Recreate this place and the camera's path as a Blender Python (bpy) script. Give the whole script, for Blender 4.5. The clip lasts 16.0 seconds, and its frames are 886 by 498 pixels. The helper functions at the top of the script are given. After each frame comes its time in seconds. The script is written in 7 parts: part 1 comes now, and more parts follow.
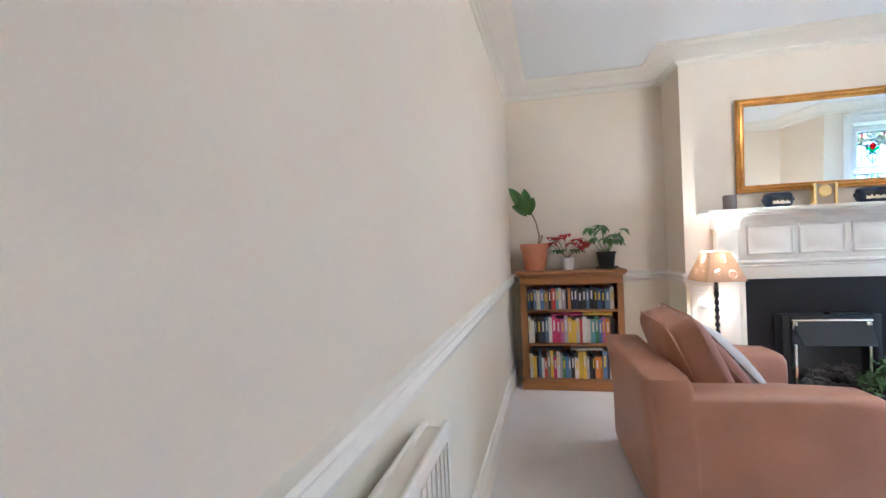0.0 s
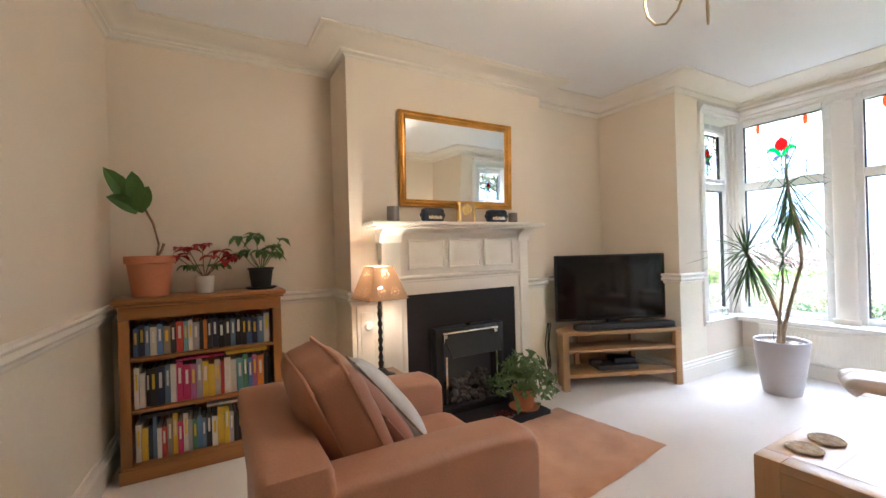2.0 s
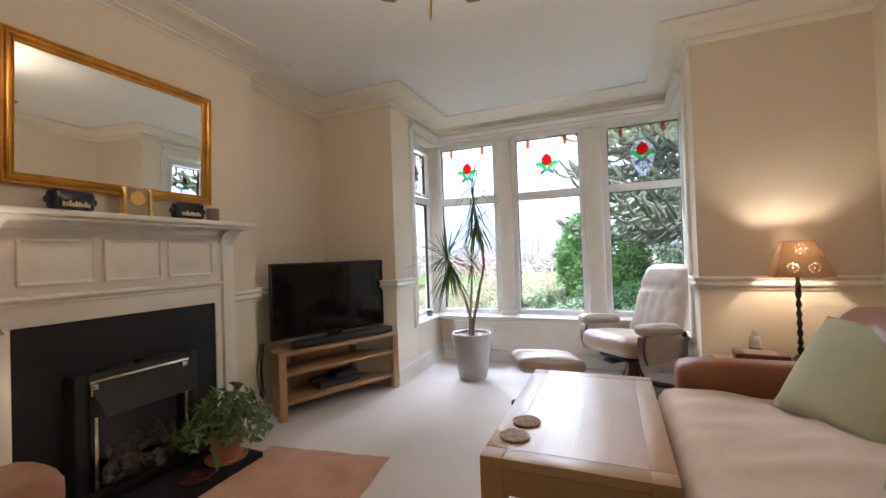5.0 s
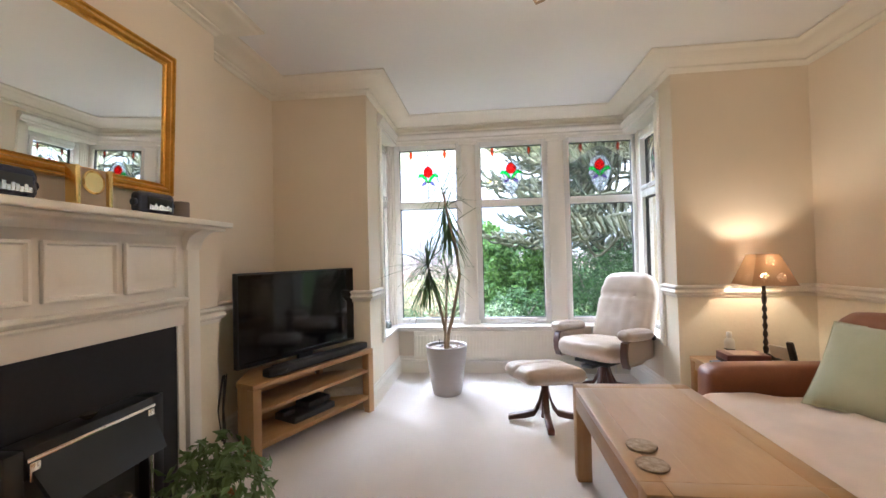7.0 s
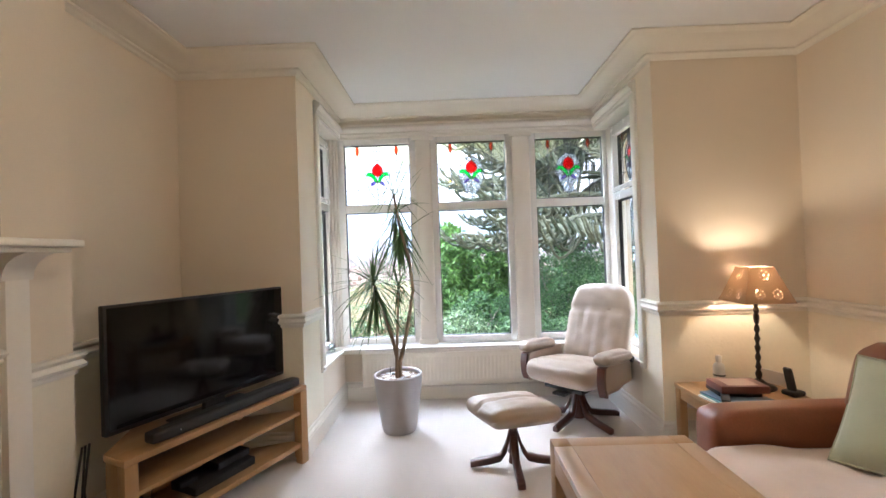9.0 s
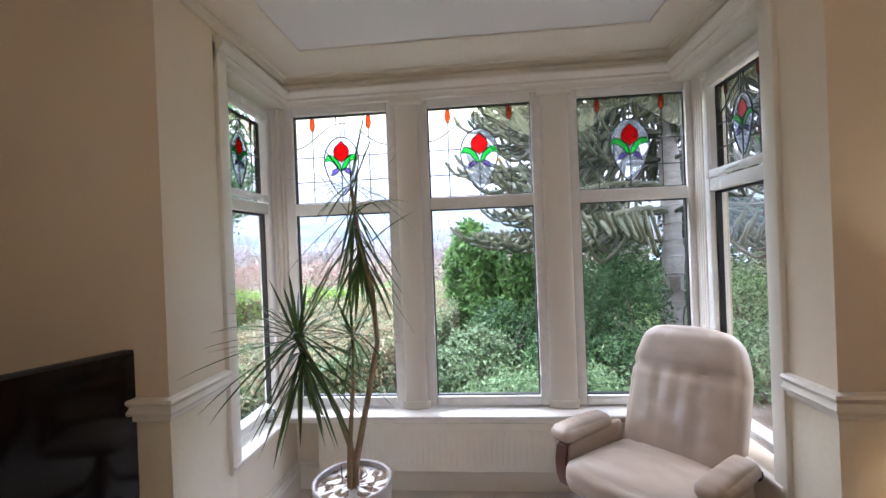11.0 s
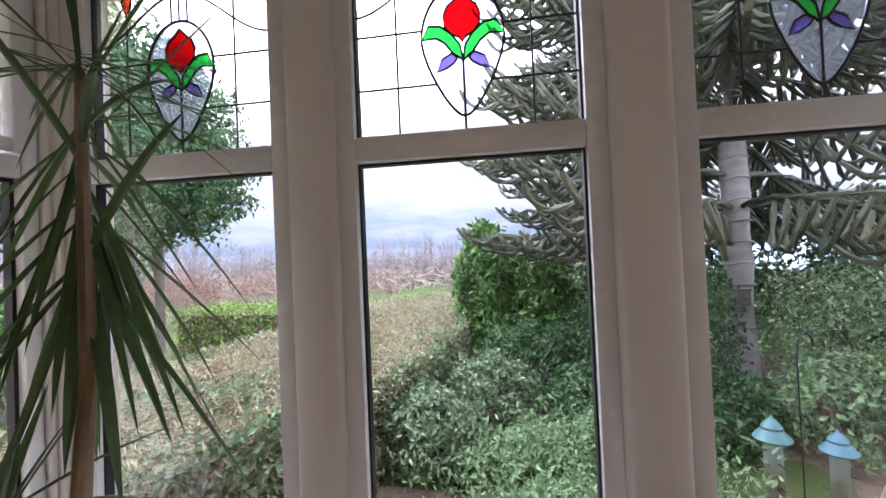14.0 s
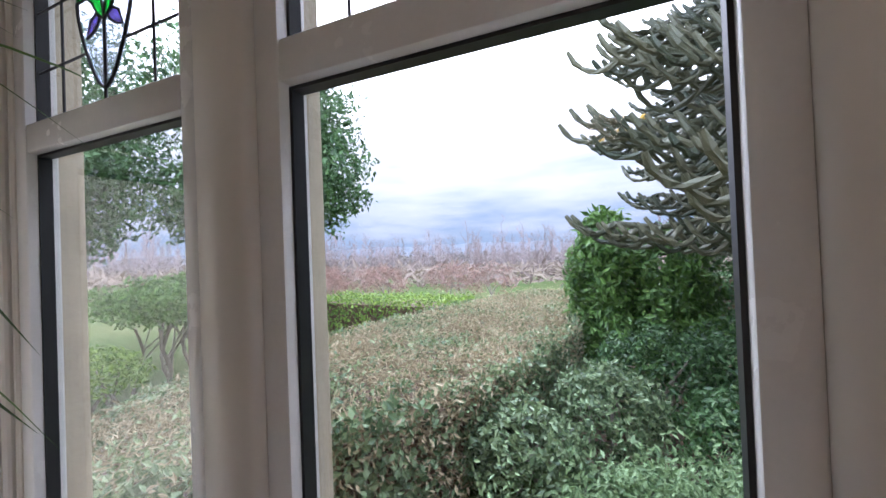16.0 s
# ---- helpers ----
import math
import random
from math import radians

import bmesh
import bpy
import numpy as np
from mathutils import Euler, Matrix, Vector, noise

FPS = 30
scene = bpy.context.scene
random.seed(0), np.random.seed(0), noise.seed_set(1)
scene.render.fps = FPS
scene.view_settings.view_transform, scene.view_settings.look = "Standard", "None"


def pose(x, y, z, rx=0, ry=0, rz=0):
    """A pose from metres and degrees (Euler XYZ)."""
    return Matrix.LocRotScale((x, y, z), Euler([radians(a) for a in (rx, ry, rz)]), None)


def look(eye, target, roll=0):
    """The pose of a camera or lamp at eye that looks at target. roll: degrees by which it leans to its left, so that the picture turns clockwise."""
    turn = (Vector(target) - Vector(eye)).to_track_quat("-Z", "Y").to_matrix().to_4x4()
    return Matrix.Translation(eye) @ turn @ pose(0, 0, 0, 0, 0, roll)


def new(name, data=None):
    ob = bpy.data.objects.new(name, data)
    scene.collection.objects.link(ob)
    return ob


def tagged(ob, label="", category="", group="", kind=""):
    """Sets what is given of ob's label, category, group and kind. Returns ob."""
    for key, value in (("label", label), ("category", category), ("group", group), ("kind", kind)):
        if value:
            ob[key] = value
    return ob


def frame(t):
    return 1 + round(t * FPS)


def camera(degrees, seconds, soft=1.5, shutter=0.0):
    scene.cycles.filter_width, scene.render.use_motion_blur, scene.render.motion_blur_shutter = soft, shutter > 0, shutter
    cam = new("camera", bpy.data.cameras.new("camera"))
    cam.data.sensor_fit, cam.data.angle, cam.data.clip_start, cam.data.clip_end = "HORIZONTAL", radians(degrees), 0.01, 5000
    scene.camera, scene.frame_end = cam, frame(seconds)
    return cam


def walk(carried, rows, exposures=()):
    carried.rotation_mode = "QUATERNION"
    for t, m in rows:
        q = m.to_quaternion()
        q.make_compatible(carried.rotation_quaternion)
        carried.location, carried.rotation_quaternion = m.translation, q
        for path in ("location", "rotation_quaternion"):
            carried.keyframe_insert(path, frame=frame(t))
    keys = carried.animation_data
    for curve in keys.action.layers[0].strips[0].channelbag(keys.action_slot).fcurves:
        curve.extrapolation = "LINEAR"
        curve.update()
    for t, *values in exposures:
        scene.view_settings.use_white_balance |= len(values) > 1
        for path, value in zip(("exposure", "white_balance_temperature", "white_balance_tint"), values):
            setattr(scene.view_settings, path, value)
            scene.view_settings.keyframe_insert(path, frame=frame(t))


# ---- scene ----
cam = camera(94.3, 16.0)
PATH = [
    (0, (-0.204, 0.167, 1.265), (-0.6, 2.133, 1.243), -2.6),
    (0.5, (-0.112, 0.404, 1.245), (-0.313, 2.395, 1.228), -2.3),
    (1, (-0.015, 0.643, 1.229), (0.098, 2.639, 1.22), -2.1),
    (1.5, (0.092, 0.824, 1.22), (0.624, 2.752, 1.217), -1.9),
    (2, (0.17, 0.919, 1.223), (1.159, 2.658, 1.227), -1.6),
    (2.5, (0.191, 0.916, 1.217), (1.528, 2.403, 1.23), -1.3),
    (3, (0.198, 0.881, 1.207), (1.767, 2.12, 1.225), -1.3),
    (3.5, (0.216, 0.876, 1.204), (1.912, 1.936, 1.223), -1.3),
    (4, (0.311, 0.96, 1.186), (2.078, 1.896, 1.208), -1.4),
    (4.5, (0.396, 1.087, 1.174), (2.215, 1.919, 1.2), -1.3),
    (4.7, (0.437, 1.126, 1.163), (2.266, 1.933, 1.191), -1.6),
    (6.8, (0.519, 1.946, 1.2), (2.498, 2.234, 1.235), -1.4),
    (7, (0.489, 2.073, 1.215), (2.477, 2.286, 1.251), -1.4),
    (7.5, (0.495, 2.244, 1.253), (2.491, 2.365, 1.288), -1.6),
    (8, (0.56, 2.238, 1.301), (2.559, 2.296, 1.332), -1.9),
    (8.5, (0.756, 2.116, 1.328), (2.755, 2.145, 1.354), -2.1),
    (9, (1.015, 2.033, 1.322), (3.014, 2.064, 1.345), -2.0),
    (9.5, (1.317, 2.019, 1.361), (3.317, 2.069, 1.385), -2.1),
    (9.7, (1.448, 1.989, 1.353), (3.447, 2.059, 1.387), -2.0),
    (11.8, (2.7, 1.802, 1.55), (4.69, 2.005, 1.52), -2.4),
    (12, (2.79, 1.816, 1.549), (4.78, 2.012, 1.518), -2.5),
    (12.5, (3.029, 1.833, 1.537), (5.02, 2.026, 1.52), -2.5),
    (13, (3.218, 1.826, 1.532), (5.207, 2.032, 1.509), -2.5),
    (13.5, (3.452, 1.793, 1.49), (5.441, 1.998, 1.508), -2.5),
    (14, (3.691, 1.727, 1.45), (5.671, 1.999, 1.485), -2.5),
    (14.5, (3.884, 1.667, 1.455), (5.842, 2.073, 1.436), -2.5),
    (15, (4.12, 1.617, 1.447), (6.045, 2.162, 1.452), -2.4),
    (15.5, (4.269, 1.601, 1.442), (6.154, 2.27, 1.455), -2.2),
    (16, (4.297, 1.598, 1.427), (6.116, 2.429, 1.453), -2.2),
]
EXPOSURES = [(0.0, 4.0, 4200, 8), (0.5, 3.95, 4250, 7), (1.0, 3.95, 4400, 7), (1.5, 3.7, 4650, 9), (2.0, 3.35, 5200, 11), (2.5, 2.9, 5450, 13), (3.5, 2.55, 5550, 15), (4.5, 2.5, 5500, 14), (7.0, 2.85, 5550, 13), (9.0, 2.75, 5550, 13), (9.7, 2.55, 5650, 13), (11.8, 1.8, 5600, 19), (12.5, 1.68, 5650, 20), (13.0, 1.53, 5750, 22), (14.5, 1.27, 5750, 22), (16.0, 1.14, 5600, 20)]
walk(cam, [(t, look(eye, target, roll)) for t, eye, target, roll in PATH], EXPOSURES)

# ---- light ----
world = bpy.data.worlds.new("world")
scene.world = world
world.use_nodes = True
wn = world.node_tree
wn.nodes.clear()
sky = wn.nodes.new("ShaderNodeTexSky")
sky.sky_type = "NISHITA"
sky.sun_disc = False
sky.sun_elevation, sky.sun_rotation = radians(28), radians(60)
sky.air_density, sky.dust_density = 1.0, 2.5
b_sky = wn.nodes.new("ShaderNodeBackground")
b_sky.inputs["Strength"].default_value = 0.08
wn.links.new(sky.outputs["Color"], b_sky.inputs["Color"])
b_cloud = wn.nodes.new("ShaderNodeBackground")
b_cloud.inputs["Color"].default_value = (0.85, 0.94, 1.05, 1)
b_cloud.inputs["Strength"].default_value = 3.0
w_add = wn.nodes.new("ShaderNodeAddShader")
w_out = wn.nodes.new("ShaderNodeOutputWorld")
wn.links.new(b_sky.outputs[0], w_add.inputs[0])
wn.links.new(b_cloud.outputs[0], w_add.inputs[1])
wn.links.new(w_add.outputs[0], w_out.inputs["Surface"])

sun_data = bpy.data.lights.new("sun", "SUN")
sun_data.energy, sun_data.angle, sun_data.color = 1.2, radians(20), (1.0, 0.96, 0.9)
sun_ob = new("sun", sun_data)
sun_ob.matrix_world = look((20, -14, 14), (0, 0, 0))

WARM = (1.0, 0.78, 0.52)


def bulb_light(name, x, y, z, watts, radius=0.02, colour=WARM):
    d = bpy.data.lights.new(name, "POINT")
    d.energy, d.shadow_soft_size, d.color = watts, radius, colour
    o = new(name, d)
    o.location = (x, y, z)
    return o


# ---- materials ----
def mat(name, base, rough=0.6, metal=0.0, var=0.08, scale=5.0, fine=80.0, bump=0.15, depth=0.004, coat=0.0, spec=0.5,
        stretch=(1, 1, 1), tint=None, sheen=0.0, objvar=0.0, translucent=None):
    """Principled surface with colour variation at two scales and fine relief."""
    m = bpy.data.materials.new(name)
    m.use_nodes = True
    nt = m.node_tree
    n, l = nt.nodes, nt.links
    p = n["Principled BSDF"]
    p.inputs["Roughness"].default_value = rough
    p.inputs["Metallic"].default_value = metal
    p.inputs["Specular IOR Level"].default_value = spec
    p.inputs["Coat Weight"].default_value = coat
    p.inputs["Coat Roughness"].default_value = 0.28
    p.inputs["Sheen Weight"].default_value = sheen
    tc = n.new("ShaderNodeTexCoord")
    mp = n.new("ShaderNodeMapping")
    mp.inputs["Scale"].default_value = stretch
    l.new(tc.outputs["Object"], mp.inputs["Vector"])
    n1 = n.new("ShaderNodeTexNoise")
    n1.inputs["Scale"].default_value, n1.inputs["Detail"].default_value = scale, 5
    n2 = n.new("ShaderNodeTexNoise")
    n2.inputs["Scale"].default_value, n2.inputs["Detail"].default_value = fine, 3
    l.new(mp.outputs[0], n1.inputs["Vector"])
    l.new(mp.outputs[0], n2.inputs["Vector"])
    mix = n.new("ShaderNodeMix")
    mix.data_type = "RGBA"
    other = tint or tuple(min(1, c * (1 + 1.2 * var)) for c in base)
    mix.inputs["A"].default_value = (*[c * (1 - var) for c in base], 1)
    mix.inputs["B"].default_value = (*other, 1)
    ramp = n.new("ShaderNodeMapRange")
    ramp.inputs["From Min"].default_value, ramp.inputs["From Max"].default_value = 0.32, 0.68
    add = n.new("ShaderNodeMath")
    add.operation = "MULTIPLY_ADD"
    add.inputs[1].default_value, add.inputs[2].default_value = 0.35, 0.0
    l.new(n2.outputs["Fac"], add.inputs[0])
    add2 = n.new("ShaderNodeMath")
    add2.operation = "MULTIPLY_ADD"
    add2.inputs[1].default_value = 0.65
    l.new(n1.outputs["Fac"], add2.inputs[0])
    l.new(add.outputs[0], add2.inputs[2])
    l.new(add2.outputs[0], ramp.inputs["Value"])
    l.new(ramp.outputs[0], mix.inputs["Factor"])
    col = mix.outputs["Result"]
    if objvar:
        oi = n.new("ShaderNodeObjectInfo")
        hs = n.new("ShaderNodeHueSaturation")
        mr = n.new("ShaderNodeMapRange")
        mr.inputs["To Min"].default_value, mr.inputs["To Max"].default_value = 1 - objvar, 1 + objvar
        l.new(oi.outputs["Random"], mr.inputs["Value"])
        l.new(mr.outputs[0], hs.inputs["Value"])
        l.new(col, hs.inputs["Color"])
        col = hs.outputs["Color"]
    l.new(col, p.inputs["Base Color"])
    rr = n.new("ShaderNodeMapRange")
    rr.inputs["To Min"].default_value, rr.inputs["To Max"].default_value = max(0, rough - 0.06), min(1, rough + 0.08)
    l.new(n1.outputs["Fac"], rr.inputs["Value"])
    l.new(rr.outputs[0], p.inputs["Roughness"])
    if bump:
        b = n.new("ShaderNodeBump")
        b.inputs["Strength"].default_value, b.inputs["Distance"].default_value = bump, depth
        l.new(n2.outputs["Fac"], b.inputs["Height"])
        l.new(b.outputs[0], p.inputs["Normal"])
    if translucent:
        tr = n.new("ShaderNodeBsdfTranslucent")
        tr.inputs["Color"].default_value = (*translucent[:3], 1)
        ms = n.new("ShaderNodeMixShader")
        ms.inputs[0].default_value = translucent[3]
        l.new(p.outputs[0], ms.inputs[1])
        l.new(tr.outputs[0], ms.inputs[2])
        l.new(ms.outputs[0], n["Material Output"].inputs["Surface"])
    return m


def wood(name, base, dark, rough=0.45, grain=(1.2, 14, 14), knots=0.5, coat=0.1, objvar=0.0):
    """Grain running along local x."""
    m = mat(name, base, rough, var=0.12, scale=2.2, fine=9, bump=0.12, depth=0.001, coat=coat, stretch=grain, tint=dark, objvar=objvar)
    return m


def plain(name, base, rough=0.4, metal=0.0, coat=0.0):
    return mat(name, base, rough, metal, var=0.03, scale=12, fine=120, bump=0.03, depth=0.001, coat=coat)


def glow(name, colour, strength):
    m = bpy.data.materials.new(name)
    m.use_nodes = True
    n = m.node_tree.nodes
    n.remove(n["Principled BSDF"])
    e = n.new("ShaderNodeEmission")
    e.inputs["Color"].default_value, e.inputs["Strength"].default_value = (*colour, 1), strength
    m.node_tree.links.new(e.outputs[0], n["Material Output"].inputs["Surface"])
    return m


def glass(name, tint=(1, 1, 1), gloss=0.5, haze=0.0, ripple=0.0):
    """Thin pane: see-through with a Fresnel reflection; haze scatters a little of the light."""
    m = bpy.data.materials.new(name)
    m.use_nodes = True
    n, l = m.node_tree.nodes, m.node_tree.links
    n.remove(n["Principled BSDF"])
    t = n.new("ShaderNodeBsdfTransparent")
    t.inputs["Color"].default_value = (*tint, 1)
    g = n.new("ShaderNodeBsdfGlossy")
    g.inputs["Roughness"].default_value = 0.02
    f = n.new("ShaderNodeFresnel")
    f.inputs["IOR"].default_value = 1.45
    k = n.new("ShaderNodeMath")
    k.operation = "MULTIPLY"
    k.inputs[1].default_value = gloss
    l.new(f.outputs[0], k.inputs[0])
    if ripple:
        tc, nz, b = n.new("ShaderNodeTexCoord"), n.new("ShaderNodeTexNoise"), n.new("ShaderNodeBump")
        nz.inputs["Scale"].default_value = 90
        b.inputs["Strength"].default_value, b.inputs["Distance"].default_value = ripple, 0.002
        l.new(tc.outputs["Object"], nz.inputs["Vector"])
        l.new(nz.outputs["Fac"], b.inputs["Height"])
        l.new(b.outputs[0], g.inputs["Normal"])
    base = t.outputs[0]
    if haze:
        d = n.new("ShaderNodeBsdfTranslucent")
        d.inputs["Color"].default_value = (*tint, 1)
        h = n.new("ShaderNodeMixShader")
        h.inputs[0].default_value = haze
        l.new(base, h.inputs[1])
        l.new(d.outputs[0], h.inputs[2])
        base = h.outputs[0]
    s = n.new("ShaderNodeMixShader")
    l.new(k.outputs[0], s.inputs[0])
    l.new(base, s.inputs[1])
    l.new(g.outputs[0], s.inputs[2])
    l.new(s.outputs[0], n["Material Output"].inputs["Surface"])
    return m


def sleek(name, base, rough, metal=0.0, spec=0.5):
    """Optically even surface: mirror glass, screens."""
    m = bpy.data.materials.new(name)
    m.use_nodes = True
    p = m.node_tree.nodes["Principled BSDF"]
    p.inputs["Base Color"].default_value = (*base, 1)
    p.inputs["Roughness"].default_value, p.inputs["Metallic"].default_value = rough, metal
    p.inputs["Specular IOR Level"].default_value = spec
    return m


M_WALL = mat("wall_paint", (0.760, 0.665, 0.537), 0.75, var=0.03, scale=1.5, fine=140, bump=0.12, depth=0.0015)
M_DADO_PAPER = mat("relief_paper", (0.80, 0.74, 0.60), 0.6, var=0.03, scale=2.0, fine=38, bump=0.35, depth=0.004)
M_TRIM = mat("trim_paint", (0.80, 0.76, 0.68), 0.38, var=0.02, scale=4, fine=60, bump=0.04, depth=0.001)
M_CORNICE = mat("cornice_paint", (0.78, 0.73, 0.63), 0.6, var=0.025, scale=4, fine=60, bump=0.05, depth=0.001)
M_CEIL = mat("ceiling_paint", (0.80, 0.795, 0.785), 0.8, var=0.02, scale=1.2, fine=120, bump=0.08, depth=0.001)
M_WHITE = mat("white_gloss", (0.74, 0.70, 0.645), 0.3, var=0.02, scale=4, fine=60, bump=0.03, depth=0.001)
M_UPVC = plain("white_plastic", (0.77, 0.76, 0.745), 0.25)
M_CARPET = mat("carpet", (0.72, 0.665, 0.62), 0.95, var=0.05, scale=3.0, fine=260, bump=0.8, depth=0.006, sheen=0.3, spec=0.1)
M_STONE = mat("sandstone", (0.46, 0.39, 0.28), 0.85, var=0.15, scale=6, fine=70, bump=0.4, depth=0.005)
M_GASKET = plain("black_rubber", (0.012, 0.012, 0.014), 0.5)
M_LEAD = plain("lead_came", (0.03, 0.03, 0.032), 0.5, 0.3)
M_PANE = glass("window_glass", (0.97, 0.98, 0.98), 0.16)
M_SLATE = mat("slate", (0.013, 0.012, 0.016), 0.6, spec=0.3, var=0.2, scale=6, fine=60, bump=0.15, depth=0.002)
M_BLACK = plain("black_metal", (0.012, 0.012, 0.013), 0.35)
M_BLACK_MATT = plain("black_plastic", (0.014, 0.014, 0.015), 0.5)
M_CHROME = plain("polished_metal", (0.85, 0.80, 0.68), 0.12, 1.0)
M_BRASS = plain("brass", (0.85, 0.62, 0.25), 0.2, 1.0)
M_GOLD = mat("gilt", (0.58, 0.31, 0.06), 0.30, 0.9, var=0.25, scale=9, fine=70, bump=0.12, depth=0.002)
M_MIRROR = sleek("mirror", (0.90, 0.92, 0.90), 0.0, 1.0)
M_OAK = wood("light_oak", (0.47, 0.285, 0.13), (0.37, 0.205, 0.08), 0.42)
M_OAK_Y = wood("light_oak_across", (0.47, 0.285, 0.13), (0.37, 0.205, 0.08), 0.42, (14, 1.2, 14))
M_OAK_Z = wood("light_oak_upright", (0.47, 0.285, 0.13), (0.37, 0.205, 0.08), 0.42, (14, 14, 1.2))
M_TABLE = wood("table_oak", (0.55, 0.34, 0.165), (0.42, 0.24, 0.105), 0.40, (1.6, 7, 7), coat=1.0)
M_TABLE.node_tree.nodes["Principled BSDF"].inputs["Coat Roughness"].default_value = 0.33
M_PINE = wood("waxed_pine", (0.40, 0.18, 0.05), (0.28, 0.115, 0.03), 0.42, (14, 14, 1.4))
M_PINE_X = wood("waxed_pine_along", (0.40, 0.18, 0.05), (0.28, 0.115, 0.03), 0.42, (1.4, 14, 14))
M_MAHOG = wood("red_brown_wood", (0.105, 0.03, 0.014), (0.06, 0.016, 0.008), 0.3, (3, 20, 20), coat=0.3)
M_EBONY = wood("dark_turned_wood", (0.018, 0.010, 0.007), (0.01, 0.006, 0.004), 0.3, (20, 20, 2), coat=0.3)
M_TAN = mat("tan_leather", (0.40, 0.195, 0.115), 0.45, var=0.14, scale=4, fine=150, bump=0.25, depth=0.002, coat=0.05)
M_TAN_DARK = mat("tan_leather_worn", (0.33, 0.15, 0.085), 0.4, var=0.16, scale=5, fine=150, bump=0.25, depth=0.002)
M_SOFA = mat("brown_leather", (0.22, 0.072, 0.03), 0.38, var=0.18, scale=4, fine=140, bump=0.25, depth=0.002, coat=0.08)
M_CREAM = mat("cream_leather", (0.42, 0.33, 0.255), 0.42, var=0.06, scale=6, fine=160, bump=0.3, depth=0.002, coat=0.1)
M_THROW = mat("throw_fabric", (0.74, 0.60, 0.50), 0.9, var=0.10, scale=5, fine=300, bump=0.5, depth=0.003, sheen=0.3, spec=0.15)
M_GREEN_CUSH = mat("sage_fabric", (0.47, 0.48, 0.33), 0.9, var=0.07, scale=7, fine=350, bump=0.5, depth=0.002, sheen=0.3, spec=0.15)
M_STRIPE = mat("grey_white_fabric", (0.55, 0.55, 0.56), 0.9, var=0.2, scale=10, fine=220, bump=0.4, depth=0.002, sheen=0.2, spec=0.15)
M_PINKISH = mat("dusky_fabric", (0.34, 0.18, 0.14), 0.9, var=0.1, scale=10, fine=220, bump=0.4, depth=0.002, sheen=0.2, spec=0.15)
M_TAUPE = mat("taupe_fabric", (0.22, 0.165, 0.11), 0.9, var=0.1, scale=10, fine=220, bump=0.4, depth=0.002, sheen=0.2, spec=0.15)
M_RUG = mat("shaggy_rug", (0.54, 0.24, 0.105), 0.95, var=0.25, scale=5, fine=120, bump=0.9, depth=0.012, sheen=0.4, tint=(0.64, 0.34, 0.18), spec=0.1)
M_POT_GREY = plain("grey_glazed_pot", (0.36, 0.325, 0.305), 0.3)
M_SOIL = mat("potting_soil", (0.10, 0.065, 0.045), 0.95, var=0.4, scale=30, fine=120, bump=1.0, depth=0.01, tint=(0.28, 0.19, 0.13))
M_TERRA = mat("terracotta", (0.52, 0.20, 0.10), 0.7, var=0.1, scale=7, fine=90, bump=0.15, depth=0.002)
M_STEM = mat("plant_stem", (0.25, 0.17, 0.095), 0.75, var=0.2, scale=20, fine=70, bump=0.4, depth=0.003)
M_DRAC = mat("dragon_tree_leaf", (0.045, 0.085, 0.028), 0.35, var=0.35, scale=6, fine=60, bump=0.1, depth=0.001, translucent=(0.12, 0.2, 0.04, 0.18))
M_LEAF = mat("house_leaf", (0.07, 0.15, 0.035), 0.35, var=0.3, scale=9, fine=60, bump=0.15, depth=0.002, translucent=(0.12, 0.25, 0.04, 0.2))
M_LEAF_PALE = mat("house_leaf_pale", (0.12, 0.20, 0.07), 0.4, var=0.3, scale=9, fine=60, bump=0.15, depth=0.002, translucent=(0.15, 0.25, 0.06, 0.2))
M_RED_LEAF = mat("red_bract", (0.38, 0.018, 0.022), 0.5, var=0.25, scale=12, fine=60, bump=0.15, depth=0.002, translucent=(0.5, 0.03, 0.03, 0.2))
M_NAVY = plain("navy_enamel", (0.012, 0.018, 0.045), 0.25, coat=0.4)
M_GREYCANDLE = plain("grey_wax", (0.20, 0.165, 0.15), 0.6)
M_SHADE = mat("paper_shade", (0.38, 0.25, 0.155), 0.85, var=0.05, scale=14, fine=160, bump=0.2, depth=0.001, translucent=(0.40, 0.22, 0.10, 0.045))
M_BULB = glow("lit_bulb", (1.0, 0.72, 0.38), 9.0)
M_CANDLE_TUBE = plain("ivory_candle_tube", (0.75, 0.62, 0.42), 0.5)
M_PEWTER = plain("antique_metal", (0.42, 0.33, 0.20), 0.35, 0.8)
M_SCREEN = sleek("tv_screen", (0.004, 0.004, 0.005), 0.07, 0.0, 0.3)
M_RADIATOR = plain("radiator_enamel", (0.78, 0.73, 0.63), 0.35)
M_COAL = mat("coals", (0.03, 0.027, 0.026), 0.7, var=0.5, scale=14, fine=60, bump=0.6, depth=0.01, tint=(0.085, 0.078, 0.072))
M_PAPER = plain("book_paper", (0.75, 0.70, 0.60), 0.8)
M_PLASTIC_W = plain("white_bottle", (0.75, 0.72, 0.66), 0.35)


# ---- modelling helpers ----
def thing(name, x, y, z, rz=0, label="", category="", group="", kind=""):
    o = new(name)
    o.empty_display_size = 0.1
    o.matrix_world = pose(x, y, z, 0, 0, rz)
    return tagged(o, label, category, group, kind)


